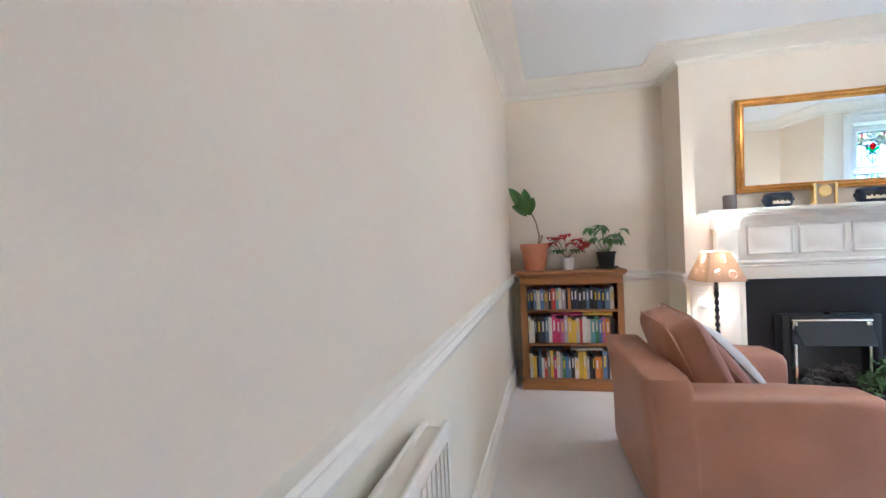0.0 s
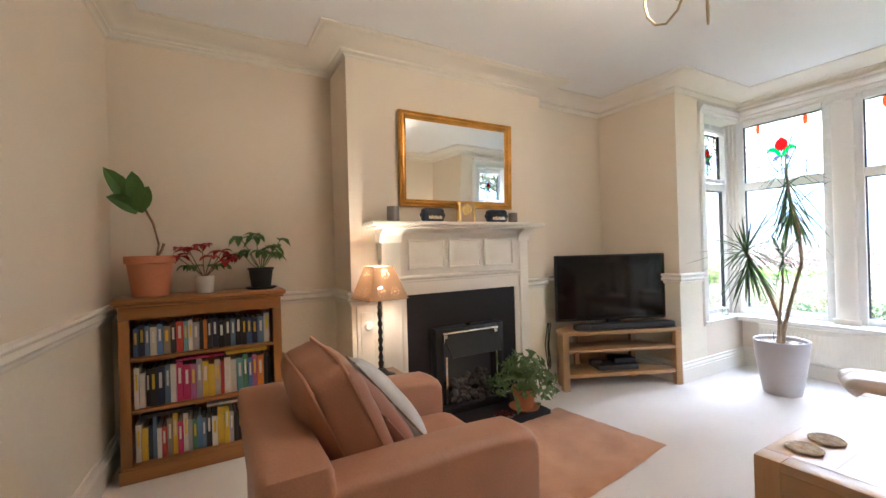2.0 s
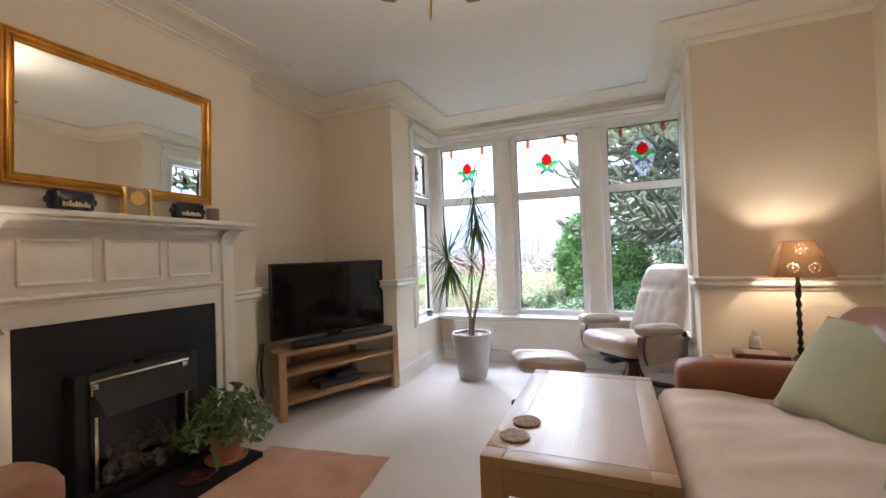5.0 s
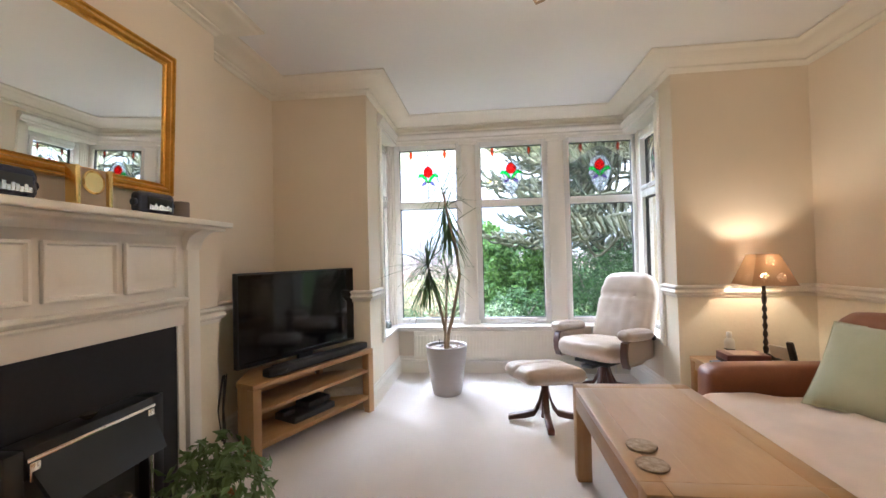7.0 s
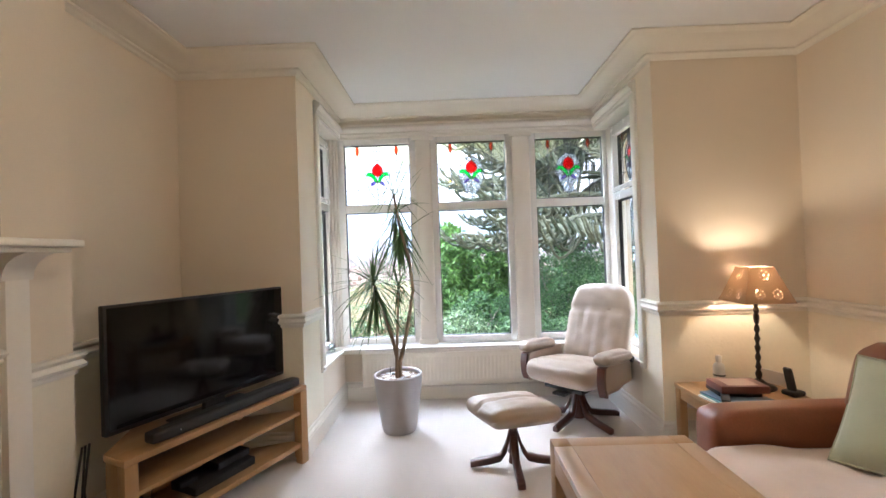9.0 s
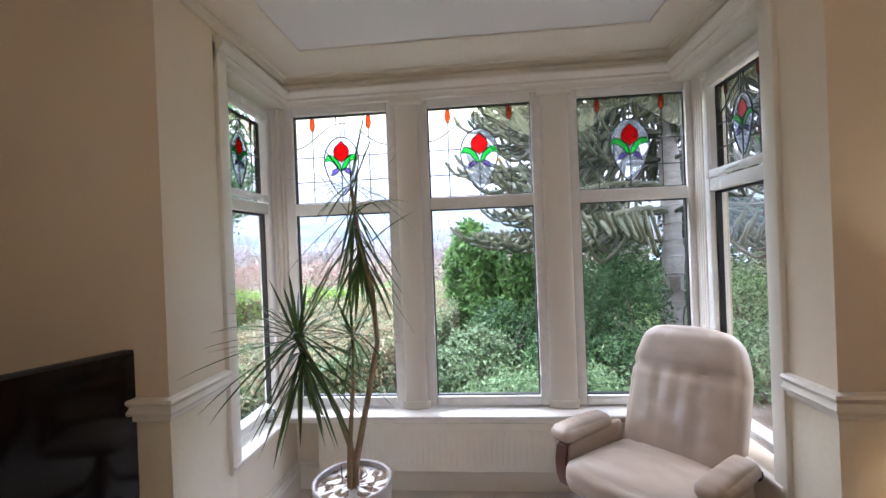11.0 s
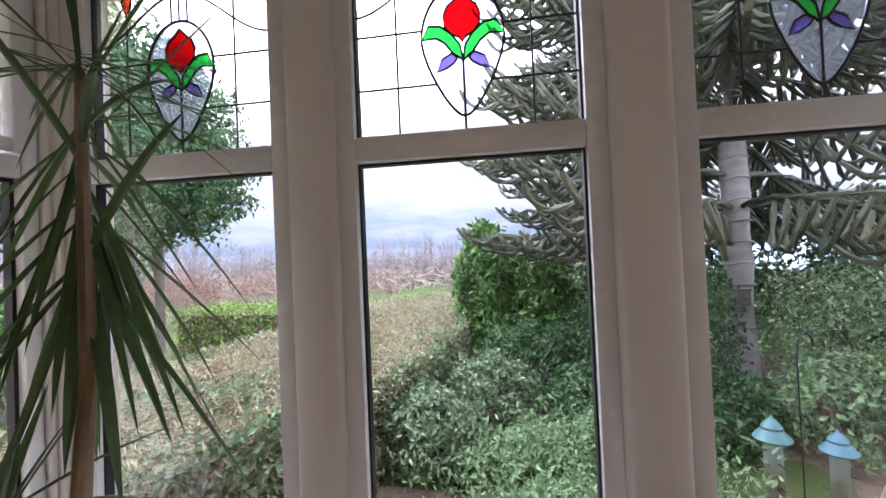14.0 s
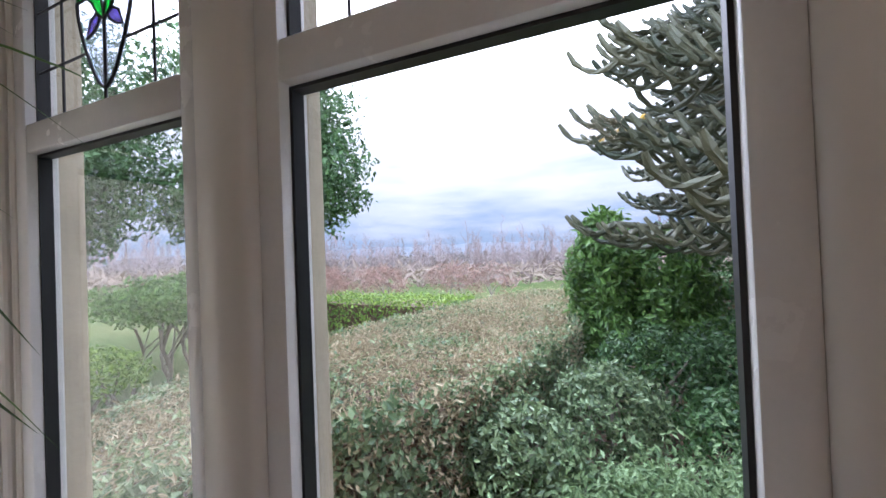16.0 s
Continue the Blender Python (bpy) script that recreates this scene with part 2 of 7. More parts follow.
def part(name, bm, material, parent=None, label="", smooth=35):
    me = bpy.data.meshes.new(name)
    bmesh.ops.recalc_face_normals(bm, faces=bm.faces[:])
    bm.to_mesh(me)
    bm.free()
    me.materials.append(material)
    if smooth:
        me.polygons.foreach_set("use_smooth", [True] * len(me.polygons))
        me.set_sharp_from_angle(angle=radians(smooth))
    o = new(name, me)
    o.parent = parent
    if label:
        o["label"] = label
    return o


def solid(name, bm, material, label="", category="", group="", kind="", smooth=35):
    return tagged(part(name, bm, material, None, smooth=smooth), label, category, group, kind)


def box(x0, x1, y0, y1, z0, z1, bevel=0.0, seg=2, bm=None):
    b = bmesh.new()
    bmesh.ops.create_cube(b, size=1, matrix=Matrix.Translation(((x0 + x1) / 2, (y0 + y1) / 2, (z0 + z1) / 2)) @ Matrix.Diagonal((abs(x1 - x0), abs(y1 - y0), abs(z1 - z0), 1)))
    if bevel:
        bmesh.ops.bevel(b, geom=b.edges[:], offset=bevel, segments=seg, affect="EDGES", profile=0.5)
    return join(bm, b) if bm else b


def join(bm, other, m=None):
    """Adds other's faces to bm (optionally moved by m) and frees other."""
    if m is not None:
        bmesh.ops.transform(other, matrix=m, verts=other.verts[:])
    vs = [bm.verts.new(v.co) for v in other.verts]
    other.verts.index_update()
    for f in other.faces:
        try:
            bm.faces.new([vs[v.index] for v in f.verts])
        except ValueError:
            pass
    other.free()
    return bm


def moved(bm, m):
    bmesh.ops.transform(bm, matrix=m, verts=bm.verts[:])
    return bm


def prism(points, z0, z1, bevel=0.0):
    """Upright prism over a plan outline."""
    b = bmesh.new()
    lo = [b.verts.new((x, y, z0)) for x, y in points]
    hi = [b.verts.new((x, y, z1)) for x, y in points]
    k = len(points)
    b.faces.new(lo[::-1])
    b.faces.new(hi)
    for i in range(k):
        b.faces.new((lo[i], lo[(i + 1) % k], hi[(i + 1) % k], hi[i]))
    if bevel:
        bmesh.ops.bevel(b, geom=b.edges[:], offset=bevel, segments=2, affect="EDGES", profile=0.5)
    return b


def lathe(profile, seg=24, cap=True):
    """Turned solid about z from (radius, z) pairs."""
    b = bmesh.new()
    rings = [[b.verts.new((r * math.cos(2 * math.pi * i / seg), r * math.sin(2 * math.pi * i / seg), z)) for i in range(seg)] for r, z in profile]
    for a, c in zip(rings, rings[1:]):
        for i in range(seg):
            j = (i + 1) % seg
            b.faces.new((a[i], a[j], c[j], c[i]))
    if cap:
        b.faces.new(rings[0][::-1])
        b.faces.new(rings[-1])
    return b


def tube(points, radius, seg=8, bm=None, radii=None):
    """Round bar along points."""
    b = bm or bmesh.new()
    pts = [Vector(p) for p in points]
    prev = None
    up = Vector((0, 0, 1))
    for i, p in enumerate(pts):
        d = (pts[min(i + 1, len(pts) - 1)] - pts[max(i - 1, 0)]).normalized()
        side = d.cross(up)
        if side.length < 1e-3:
            side = d.cross(Vector((1, 0, 0)))
        side.normalize()
        other = side.cross(d).normalized()
        r = radii[i] if radii else radius
        ring = [b.verts.new(p + r * (math.cos(2 * math.pi * k / seg) * side + math.sin(2 * math.pi * k / seg) * other)) for k in range(seg)]
        if prev:
            for k in range(seg):
                b.faces.new((prev[k], prev[(k + 1) % seg], ring[(k + 1) % seg], ring[k]))
        else:
            b.faces.new(ring[::-1])
        prev = ring
    b.faces.new(prev)
    return b


def sweep(profile, path, closed=False):
    """Moulding: profile of (distance into the room, z), run along a plan path with mitred corners; the room lies to the right of the path."""
    b = bmesh.new()
    k = len(path)
    rings = []
    for i in range(k):
        p = Vector(path[i])
        a = (p - Vector(path[i - 1])).normalized() if (i or closed) else None
        c = (Vector(path[(i + 1) % k]) - p).normalized() if (i < k - 1 or closed) else None
        a, c = a or c, c or a
        na, nc = Vector((a.y, -a.x)), Vector((c.y, -c.x))
        mv = (na + nc) / max(0.2, 1 + na.dot(nc))
        rings.append([b.verts.new((p.x + mv.x * d, p.y + mv.y * d, z)) for d, z in profile])
    q = len(profile)
    pairs = list(zip(rings, rings[1:])) + ([(rings[-1], rings[0])] if closed else [])
    for r, s in pairs:
        for j in range(q):
            b.faces.new((r[j], r[(j + 1) % q], s[(j + 1) % q], s[j]))
    if not closed:
        b.faces.new(rings[0])
        b.faces.new(rings[-1][::-1])
    return b


def softbox(w, d, h, r=0.05, puff=0.0, cuts=10, centre=(0, 0, 0), top_only=False):
    """Upholstered block, w by d by h about its centre, with rounded edges and puffed faces."""
    b = bmesh.new()
    bmesh.ops.create_cube(b, size=2)
    bmesh.ops.subdivide_edges(b, edges=b.edges[:], cuts=cuts, use_grid_fill=True)
    H = Vector((w / 2, d / 2, h / 2))
    r = min(r, w / 2, d / 2, h / 2)
    for v in b.verts:
        u = v.co.copy()
        p = Vector((u.x * H.x, u.y * H.y, u.z * H.z))
        q = Vector([max(-(H[i] - r), min(H[i] - r, p[i])) for i in range(3)])
        e = p - q
        if e.length > 1e-9:
            p = q + e.normalized() * r
        if puff:
            p.z += puff * u.z * (1 - u.x ** 2) * (1 - u.y ** 2) if (u.z > 0 or not top_only) else 0
            if not top_only:
                p.x += 0.5 * puff * u.x * (1 - u.z ** 2) * (1 - u.y ** 2)
                p.y += 0.5 * puff * u.y * (1 - u.x ** 2) * (1 - u.z ** 2)
        v.co = p + Vector(centre)
    return b


def pillow(w, h, t, n=16, seed=0):
    """Scatter cushion in the xz plane, thickness along y, with pulled corners and soft creases."""
    b = bmesh.new()
    side = []
    for s in (1, -1):
        g = []
        for i in range(n + 1):
            row = []
            for j in range(n + 1):
                u, v = 2 * i / n - 1, 2 * j / n - 1
                th = max(0.0, (1 - abs(u) ** 2.6) * (1 - abs(v) ** 2.6)) ** 0.55
                nz = noise.noise((u * 1.7 + seed, v * 1.7, s * 3.0))
                pin = 1 - 0.06 * (1 - u * u) * (abs(v) ** 3) - 0.0
                pin2 = 1 - 0.06 * (1 - v * v) * (abs(u) ** 3)
                row.append((u * w / 2 * pin2, s * t / 2 * th * (1 + 0.16 * nz), v * h / 2 * pin))
            g.append(row)
        side.append(g)
    vs = {}
    for s in (0, 1):
        for i in range(n + 1):
            for j in range(n + 1):
                edge = i in (0, n) or j in (0, n)
                if s == 1 and edge:
                    vs[s, i, j] = vs[0, i, j]
                else:
                    vs[s, i, j] = b.verts.new(side[s][i][j])
        for i in range(n):
            for j in range(n):
                f = [vs[s, i, j], vs[s, i + 1, j], vs[s, i + 1, j + 1], vs[s, i, j + 1]]
                b.faces.new(f if s else f[::-1])
    return b


def blade(points, width, bm, fold=0.15, up=(0, 0, 1)):
    """A leaf along points, widest near a third, folded along its rib."""
    pts = [Vector(p) for p in points]
    k = len(pts)
    prev = None
    for i, p in enumerate(pts):
        s = i / (k - 1)
        d = (pts[min(i + 1, k - 1)] - pts[max(i - 1, 0)]).normalized()
        side = d.cross(Vector(up))
        if side.length < 0.05:
            side = d.cross(Vector((1, 0.3, 0)))
        side.normalize()
        nrm = side.cross(d)
        w = width * (math.sin(math.pi * min(1.0, 0.12 + 0.88 * s)) ** 0.7 if s < 0.995 else 0.02)
        ring = [bm.verts.new(p - side * w / 2 + nrm * fold * w), bm.verts.new(p), bm.verts.new(p + side * w / 2 + nrm * fold * w)]
        if prev:
            bm.faces.new((prev[0], prev[1], ring[1], ring[0]))
            bm.faces.new((prev[1], prev[2], ring[2], ring[1]))
        prev = ring


def mesh_np(name, verts, faces, material, smooth=False):
    me = bpy.data.meshes.new(name)
    me.from_pydata(verts, [], faces)
    me.materials.append(material)
    if smooth:
        me.polygons.foreach_set("use_smooth", [True] * len(me.polygons))
    return new(name, me)


def leaves(name, pos, nrm, size, material, ratio=0.42, spread=0.8, rng=None):
    """Many small leaves: four-cornered blades at pos, facing about nrm."""
    rng = rng or np.random.default_rng(5)
    k = len(pos)
    n = nrm + rng.normal(0, spread, (k, 3))
    n /= np.linalg.norm(n, axis=1, keepdims=True) + 1e-9
    t = np.cross(n, rng.normal(0, 1, (k, 3)))
    t /= np.linalg.norm(t, axis=1, keepdims=True) + 1e-9
    s = np.cross(n, t)
    L = (size * rng.uniform(0.6, 1.3, k))[:, None]
    W = L * ratio
    v = np.stack([pos, pos + t * L * 0.45 + s * W * 0.5 + n * L * 0.06, pos + t * L - n * L * 0.08, pos + t * L * 0.45 - s * W * 0.5 + n * L * 0.06], 1).reshape(-1, 3)
    base = np.arange(k)[:, None] * 4
    f = np.concatenate([base + np.array([[0, 1, 2]]), base + np.array([[0, 2, 3]])])
    return mesh_np(name, v.tolist(), f.tolist(), material)

# ---- structure ----
CEIL = 2.67
BACK = lambda y: -0.345 + 0.06 * (y - 4.05)
SOFA_Y, ALC_L, ALC_R, BREAST_Y = -0.30, 4.05, 3.84, 3.65
BR0, BR1, NIB = 1.0, 2.745, 3.75
BAY_L, BAY_R, BAY_X = 3.03, 0.66, 4.80
ROOM = [(BACK(SOFA_Y), SOFA_Y), (BACK(ALC_L), ALC_L), (BR0, ALC_L), (BR0, BREAST_Y), (BR1, BREAST_Y), (BR1, ALC_R), (NIB, ALC_R), (NIB, BAY_L),
        (BAY_X, BAY_L), (BAY_X, BAY_R), (NIB, BAY_R), (NIB, SOFA_Y)]
DADO_Z = 0.90

solid("floor", prism([(-1.0, -0.6), (-0.7, 4.4), (5.0, 4.4), (5.0, -0.6)], -0.2, 0.0), M_CARPET, "cream short-pile fitted carpet", "floor", kind="structure", smooth=0)
solid("ceiling", prism([(-1.0, -0.6), (-0.7, 4.4), (5.06, 4.4), (5.06, -0.6)], CEIL, CEIL + 0.2), M_CEIL, "off-white painted plaster ceiling", "ceiling", kind="structure", smooth=0)


def wall(name, outline, label="beige painted plaster wall above a cream dado"):
    """A wall in two bands that meet behind the dado rail: relief paper below, paint above."""
    lo = part("lower_wall", prism(outline, -0.15, DADO_Z + 0.02), M_DADO_PAPER, None, smooth=0)
    hi = solid(name, prism(outline, DADO_Z + 0.02, CEIL), M_WALL, label, "wall", kind="structure", smooth=0)
    lo.parent = hi
    lo["label"] = "cream relief-papered lower wall"
    return hi


T = 0.26
wall("wall_west", [(BACK(SOFA_Y - T), SOFA_Y - T), (BACK(ALC_L + T), ALC_L + T), (BACK(ALC_L) - T, ALC_L + T), (BACK(SOFA_Y) - T, SOFA_Y - T)])
wall("wall_alcove_west", [(BACK(ALC_L), ALC_L), (BACK(ALC_L), ALC_L + T), (BR0, ALC_L + T), (BR0, ALC_L)])
wall("wall_chimney_breast", [(BR0, BREAST_Y), (BR0, ALC_L + T), (BR1, ALC_L + T), (BR1, BREAST_Y)])
wall("wall_alcove_east", [(BR1, ALC_R), (BR1, ALC_L + T), (NIB, ALC_L + T), (NIB, ALC_R)])
wall("wall_nib_north", [(NIB, BAY_L), (NIB, ALC_L + T), (4.155, ALC_L + T), (4.155, BAY_L)])
wall("wall_nib_south", [(NIB, BAY_R), (NIB, SOFA_Y - T), (4.045, SOFA_Y - T), (4.045, BAY_R)])
wall("wall_south", [(BACK(SOFA_Y), SOFA_Y), (NIB, SOFA_Y), (NIB, SOFA_Y - T), (BACK(SOFA_Y) - 0.02, SOFA_Y - T)])

# bay: dwarf walls, heads and stone outer posts
SILL, HEAD = 0.50, 2.405
OUT = 4.97
# fronts added on both sides to keep bright sky out of pane reflections
for nm, ya, yb in (("added_front_north", ALC_L + T, 11.0), ("added_front_south", -9.0, SOFA_Y - T)):
    solid(nm, box(3.85, 4.04, ya, yb, -1.0, 5.5), M_STONE, "added plain sandstone front that blocks sky reflections beside the bay", "wall", kind="structure", smooth=0)
for nm, xa, ya, yb in (("bay_wall_north", 4.155, BAY_L, BAY_L + 0.2), ("bay_wall_south", 4.045, BAY_R - 0.3, BAY_R)):
    solid(nm, box(xa, OUT, ya, yb, -0.15, SILL - 0.025), M_WALL, "cream painted dwarf wall under the bay side window", "wall", kind="structure", smooth=0)
    solid(nm + "_head", box(xa, OUT, ya, yb, HEAD, CEIL), M_TRIM, "cream painted head over the bay side window", "wall", kind="structure", smooth=0)
solid("bay_wall_front", box(BAY_X, OUT, BAY_R, BAY_L, -0.15, SILL - 0.025), M_WALL, "cream painted dwarf wall under the bay window", "wall", kind="structure", smooth=0)
solid("bay_head_front", box(BAY_X, OUT, BAY_R, BAY_L, HEAD, CEIL), M_TRIM, "cream painted head over the bay window", "wall", kind="structure", smooth=0)
solid("house_plinth", box(3.9, OUT + 0.03, BAY_R - 0.25, BAY_L + 0.25, -1.0, -0.16), M_STONE, "sandstone plinth under the bay", "wall", kind="structure", smooth=0)
solid("bay_roof", box(3.7, OUT + 0.2, BAY_R - 0.35, BAY_L + 0.35, CEIL + 0.21, CEIL + 0.4), M_STONE, "stone coping over the bay", "roof", kind="structure", smooth=0)

# mouldings
CORNICE = [(0, CEIL - 0.003), (0.205, CEIL - 0.003), (0.205, CEIL - 0.013), (0.188, CEIL - 0.016), (0.182, CEIL - 0.026), (0.160, CEIL - 0.030), (0.135, CEIL - 0.034), (0.11, CEIL - 0.041),
           (0.088, CEIL - 0.050), (0.070, CEIL - 0.062), (0.058, CEIL - 0.076), (0.038, CEIL - 0.080), (0.038, CEIL - 0.092), (0.022, CEIL - 0.098), (0.014, CEIL - 0.108), (0.005, CEIL - 0.118), (0, CEIL - 0.118)]
solid("cornice", sweep(CORNICE, ROOM, closed=True), M_CORNICE, "cream moulded plaster cornice round the ceiling", "cornice", kind="structure", smooth=50)
DADO = [(0, 0.865), (0.010, 0.865), (0.014, 0.875), (0.012, 0.886), (0.030, 0.893), (0.034, 0.905), (0.026, 0.915), (0.022, 0.925), (0.030, 0.932), (0.036, 0.942), (0.030, 0.952), (0.0, 0.956)]
SKIRT = [(0, 0.0), (0.026, 0.0), (0.026, 0.115), (0.020, 0.122), (0.024, 0.130), (0.020, 0.142), (0.012, 0.150), (0.012, 0.165), (0.006, 0.172), (0, 0.172)]
west = [(3.965, BAY_R), (NIB, BAY_R), (NIB, SOFA_Y), (BACK(SOFA_Y), SOFA_Y), (BACK(ALC_L), ALC_L), (BR0, ALC_L), (BR0, BREAST_Y), (1.185, BREAST_Y)]
east = [(2.505, BREAST_Y), (BR1, BREAST_Y), (BR1, ALC_R), (NIB, ALC_R), (NIB, BAY_L), (4.10, BAY_L)]
for nm, path in (("dado_rail_west", west), ("dado_rail_east", east)):
    solid(nm, sweep(DADO, path), M_TRIM, "cream painted moulded dado rail", "dado rail", kind="structure", smooth=40)
bay_run = [(BAY_X, BAY_L), (BAY_X, BAY_R)]
solid("baseboard_west", sweep(SKIRT, [(BAY_X, BAY_R)] + west[1:]), M_TRIM, "cream painted tall skirting board", "baseboard", kind="structure", smooth=40)
solid("baseboard_east", sweep(SKIRT, east[:-1] + bay_run), M_TRIM, "cream painted tall skirting board", "baseboard", kind="structure", smooth=40)

# bay window joinery
FX0, FX1 = 4.818, 4.875
GLX = 4.845
HEADMOULD = [(0, 2.41), (0.022, 2.41), (0.022, 2.432), (0.034, 2.442), (0.030, 2.456), (0.046, 2.468), (0.056, 2.486), (0.052, 2.502), (0.03, 2.51), (0.022, 2.522), (0, 2.522)]
solid("window_head_trim", sweep(HEADMOULD, [(4.10, BAY_L), (BAY_X, BAY_L), (BAY_X, BAY_R), (3.97, BAY_R)]), M_WHITE, "white moulded architrave over the bay windows", "trim", kind="structure", smooth=40)
solid("window_sill_board", join(join(box(4.665, 4.90, BAY_R - 0.28, BAY_L + 0.18, SILL - 0.022, SILL, 0.008), box(4.10, 4.66, BAY_L - 0.035, BAY_L + 0.16, SILL - 0.022, SILL, 0.008)),
      box(3.98, 4.66, BAY_R - 0.0, BAY_R + 0.035, SILL - 0.022, SILL, 0.008)), M_WHITE, "white gloss window sill round the bay", "window sill", kind="structure")
solid("sill_apron", box(4.70, 4.80, BAY_R, BAY_L, SILL - 0.055, SILL - 0.023, 0.006), M_TRIM, "cream moulding under the window sill", "trim", kind="structure")


# columns between the front windows: flat centre, rounded shoulders
for yc, hw in ((2.2475, 0.0735), (1.35, 0.0825)):
    half = [(4.84, 1.0), (4.806, 0.985), (4.794, 0.93), (4.786, 0.76), (4.782, 0.0)]
    col = [(x, yc - hw * k) for x, k in half] + [(x, yc + hw * k) for x, k in half[-2::-1]]
    c = prism(col, SILL, 2.41)
    foot = prism([(4.805, yc - 0.09), (4.786, yc - 0.082), (4.776, yc - 0.06), (4.773, yc), (4.776, yc + 0.06), (4.786, yc + 0.082), (4.805, yc + 0.09)], SILL + 0.001, SILL + 0.045, 0.004)
    solid("column_foot", foot, M_WHITE, "white rounded foot of a window column", "trim", kind="structure", smooth=40)
    solid("window_column", c, M_WHITE, "white painted rounded column between bay windows", "column", kind="structure", smooth=40)
    cap = box(4.772, 4.80, yc - 0.10, yc + 0.10, 2.375, 2.409, 0.004)
    solid("column_cap", cap, M_WHITE, "white moulded cap on a window column", "trim", kind="structure")
    solid("stone_mullion", box(4.885, OUT, yc - 0.08, yc + 0.08, SILL - 0.02, 2.41, 0.012), M_STONE, "sandstone outer window mullion", "mullion", kind="structure")
solid("stone_corner", box(4.872, OUT, BAY_L + 0.034, BAY_L + 0.23, SILL - 0.02, 2.41, 0.012), M_STONE, "sandstone outer corner pier of the bay", "mullion", kind="structure")
solid("stone_corner", box(4.872, OUT, BAY_R - 0.33, BAY_R - 0.15, SILL - 0.02, 2.41, 0.012), M_STONE, "sandstone outer corner pier of the bay", "mullion", kind="structure")
for yc, s in ((BAY_L, 1), (BAY_R, -1)):
    # corner posts with vertical reeds
    solid("corner_post", prism([(4.868, yc + 0.009), (4.822, yc + 0.009), (4.772, yc + 0.084), (4.772, yc + 0.16), (4.868, yc + 0.16)], SILL, 2.409) if s > 0 else prism([(4.868, yc - 0.113), (4.822, yc - 0.113), (4.672, yc - 0.096), (4.672, yc - 0.20), (4.868, yc - 0.20)], SILL, 2.409), M_WHITE, "white painted corner post of the bay", "post", kind="structure", smooth=0)
    reeds = bmesh.new()
    for k in range(3 if s > 0 else 5):
        yy = yc + 0.022 + 0.026 * k if s > 0 else yc - 0.112 + 0.0035 * k
        xx = 4.812 - 0.0175 * k if s > 0 else 4.808 - 0.030 * k
        tube([(xx, yy, SILL), (xx, yy, 2.41)], 0.013, 10, reeds)
    solid("corner_reeds", reeds, M_WHITE, "white reeded moulding in the bay corner", "trim", kind="structure")
    xc = 4.10 if s > 0 else 3.965
    solid("window_casing", box(xc, xc + 0.075, *sorted((yc - 0.022 * s, yc + 0.012 * s)), 0.455, 2.50, 0.008), M_TRIM, "cream upright casing beside the bay side window", "trim", kind="structure")
    solid("window_reveal", box(xc + 0.057, 4.196 if s > 0 else 4.082, *sorted((yc + (0.085 if s > 0 else 0.013) * s, yc + 0.2 * s)), SILL, 2.409), M_WHITE, "white painted window reveal", "trim", kind="structure", smooth=0)


def frame_bars(y0, y1, z0, z1, w, x0, x1):
    """Four mitre-less bars round an opening, butted end to end."""
    b = bmesh.new()
    box(x0, x1, y0 - w, y0, z0 - w, z1 + w, 0.006, 2, b)
    box(x0, x1, y1, y1 + w, z0 - w, z1 + w, 0.006, 2, b)
    box(x0, x1, y0 + 0.0005, y1 - 0.0005, z1, z1 + w, 0.006, 2, b)
    box(x0, x1, y0 + 0.0005, y1 - 0.0005, z0 - w, z0, 0.006, 2, b)
    return b


G_RED = glass("red_glass", (0.72, 0.02, 0.015), 0.4, 0.10, 0.5)
G_GREEN = glass("green_glass", (0.12, 0.66, 0.16), 0.4, 0.10, 0.5)
G_LILAC = glass("lilac_glass", (0.34, 0.28, 0.58), 0.4, 0.10, 0.5)
G_AMBER = glass("amber_glass", (0.75, 0.22, 0.08), 0.4, 0.10, 0.5)
G_YELLOW = glass("yellow_glass", (0.92, 0.92, 0.78), 0.4, 0.06, 0.5)
G_WHITE = glass("rippled_glass", (0.86, 0.90, 0.97), 0.5, 0.07, 0.8)


def flat_piece(points, t=0.004):
    """Thin glass piece in the yz plane from a (y, z) outline."""
    b = bmesh.new()
    f = [b.verts.new((-t / 2, y, z)) for y, z in points]
    g = [b.verts.new((t / 2, y, z)) for y, z in points]
    k = len(points)
    b.faces.new(f)
    b.faces.new(g[::-1])
    for i in range(k):
        b.faces.new((f[i], g[i], g[(i + 1) % k], f[(i + 1) % k]))
    return b


def teardrop(s):
    """Outline of the tulip panel at s in 0..1 round it, centred on 0, from -0.42 to 0.25 of the pane's height."""
    a = 2 * math.pi * s
    if math.cos(a) >= 0:
        return 0.185 * math.sin(a), -0.03 + 0.28 * math.cos(a)
    c = -math.cos(a)
    return 0.185 * math.sin(a) * (1 - 0.42 * c ** 1.3), -0.03 - 0.39 * c


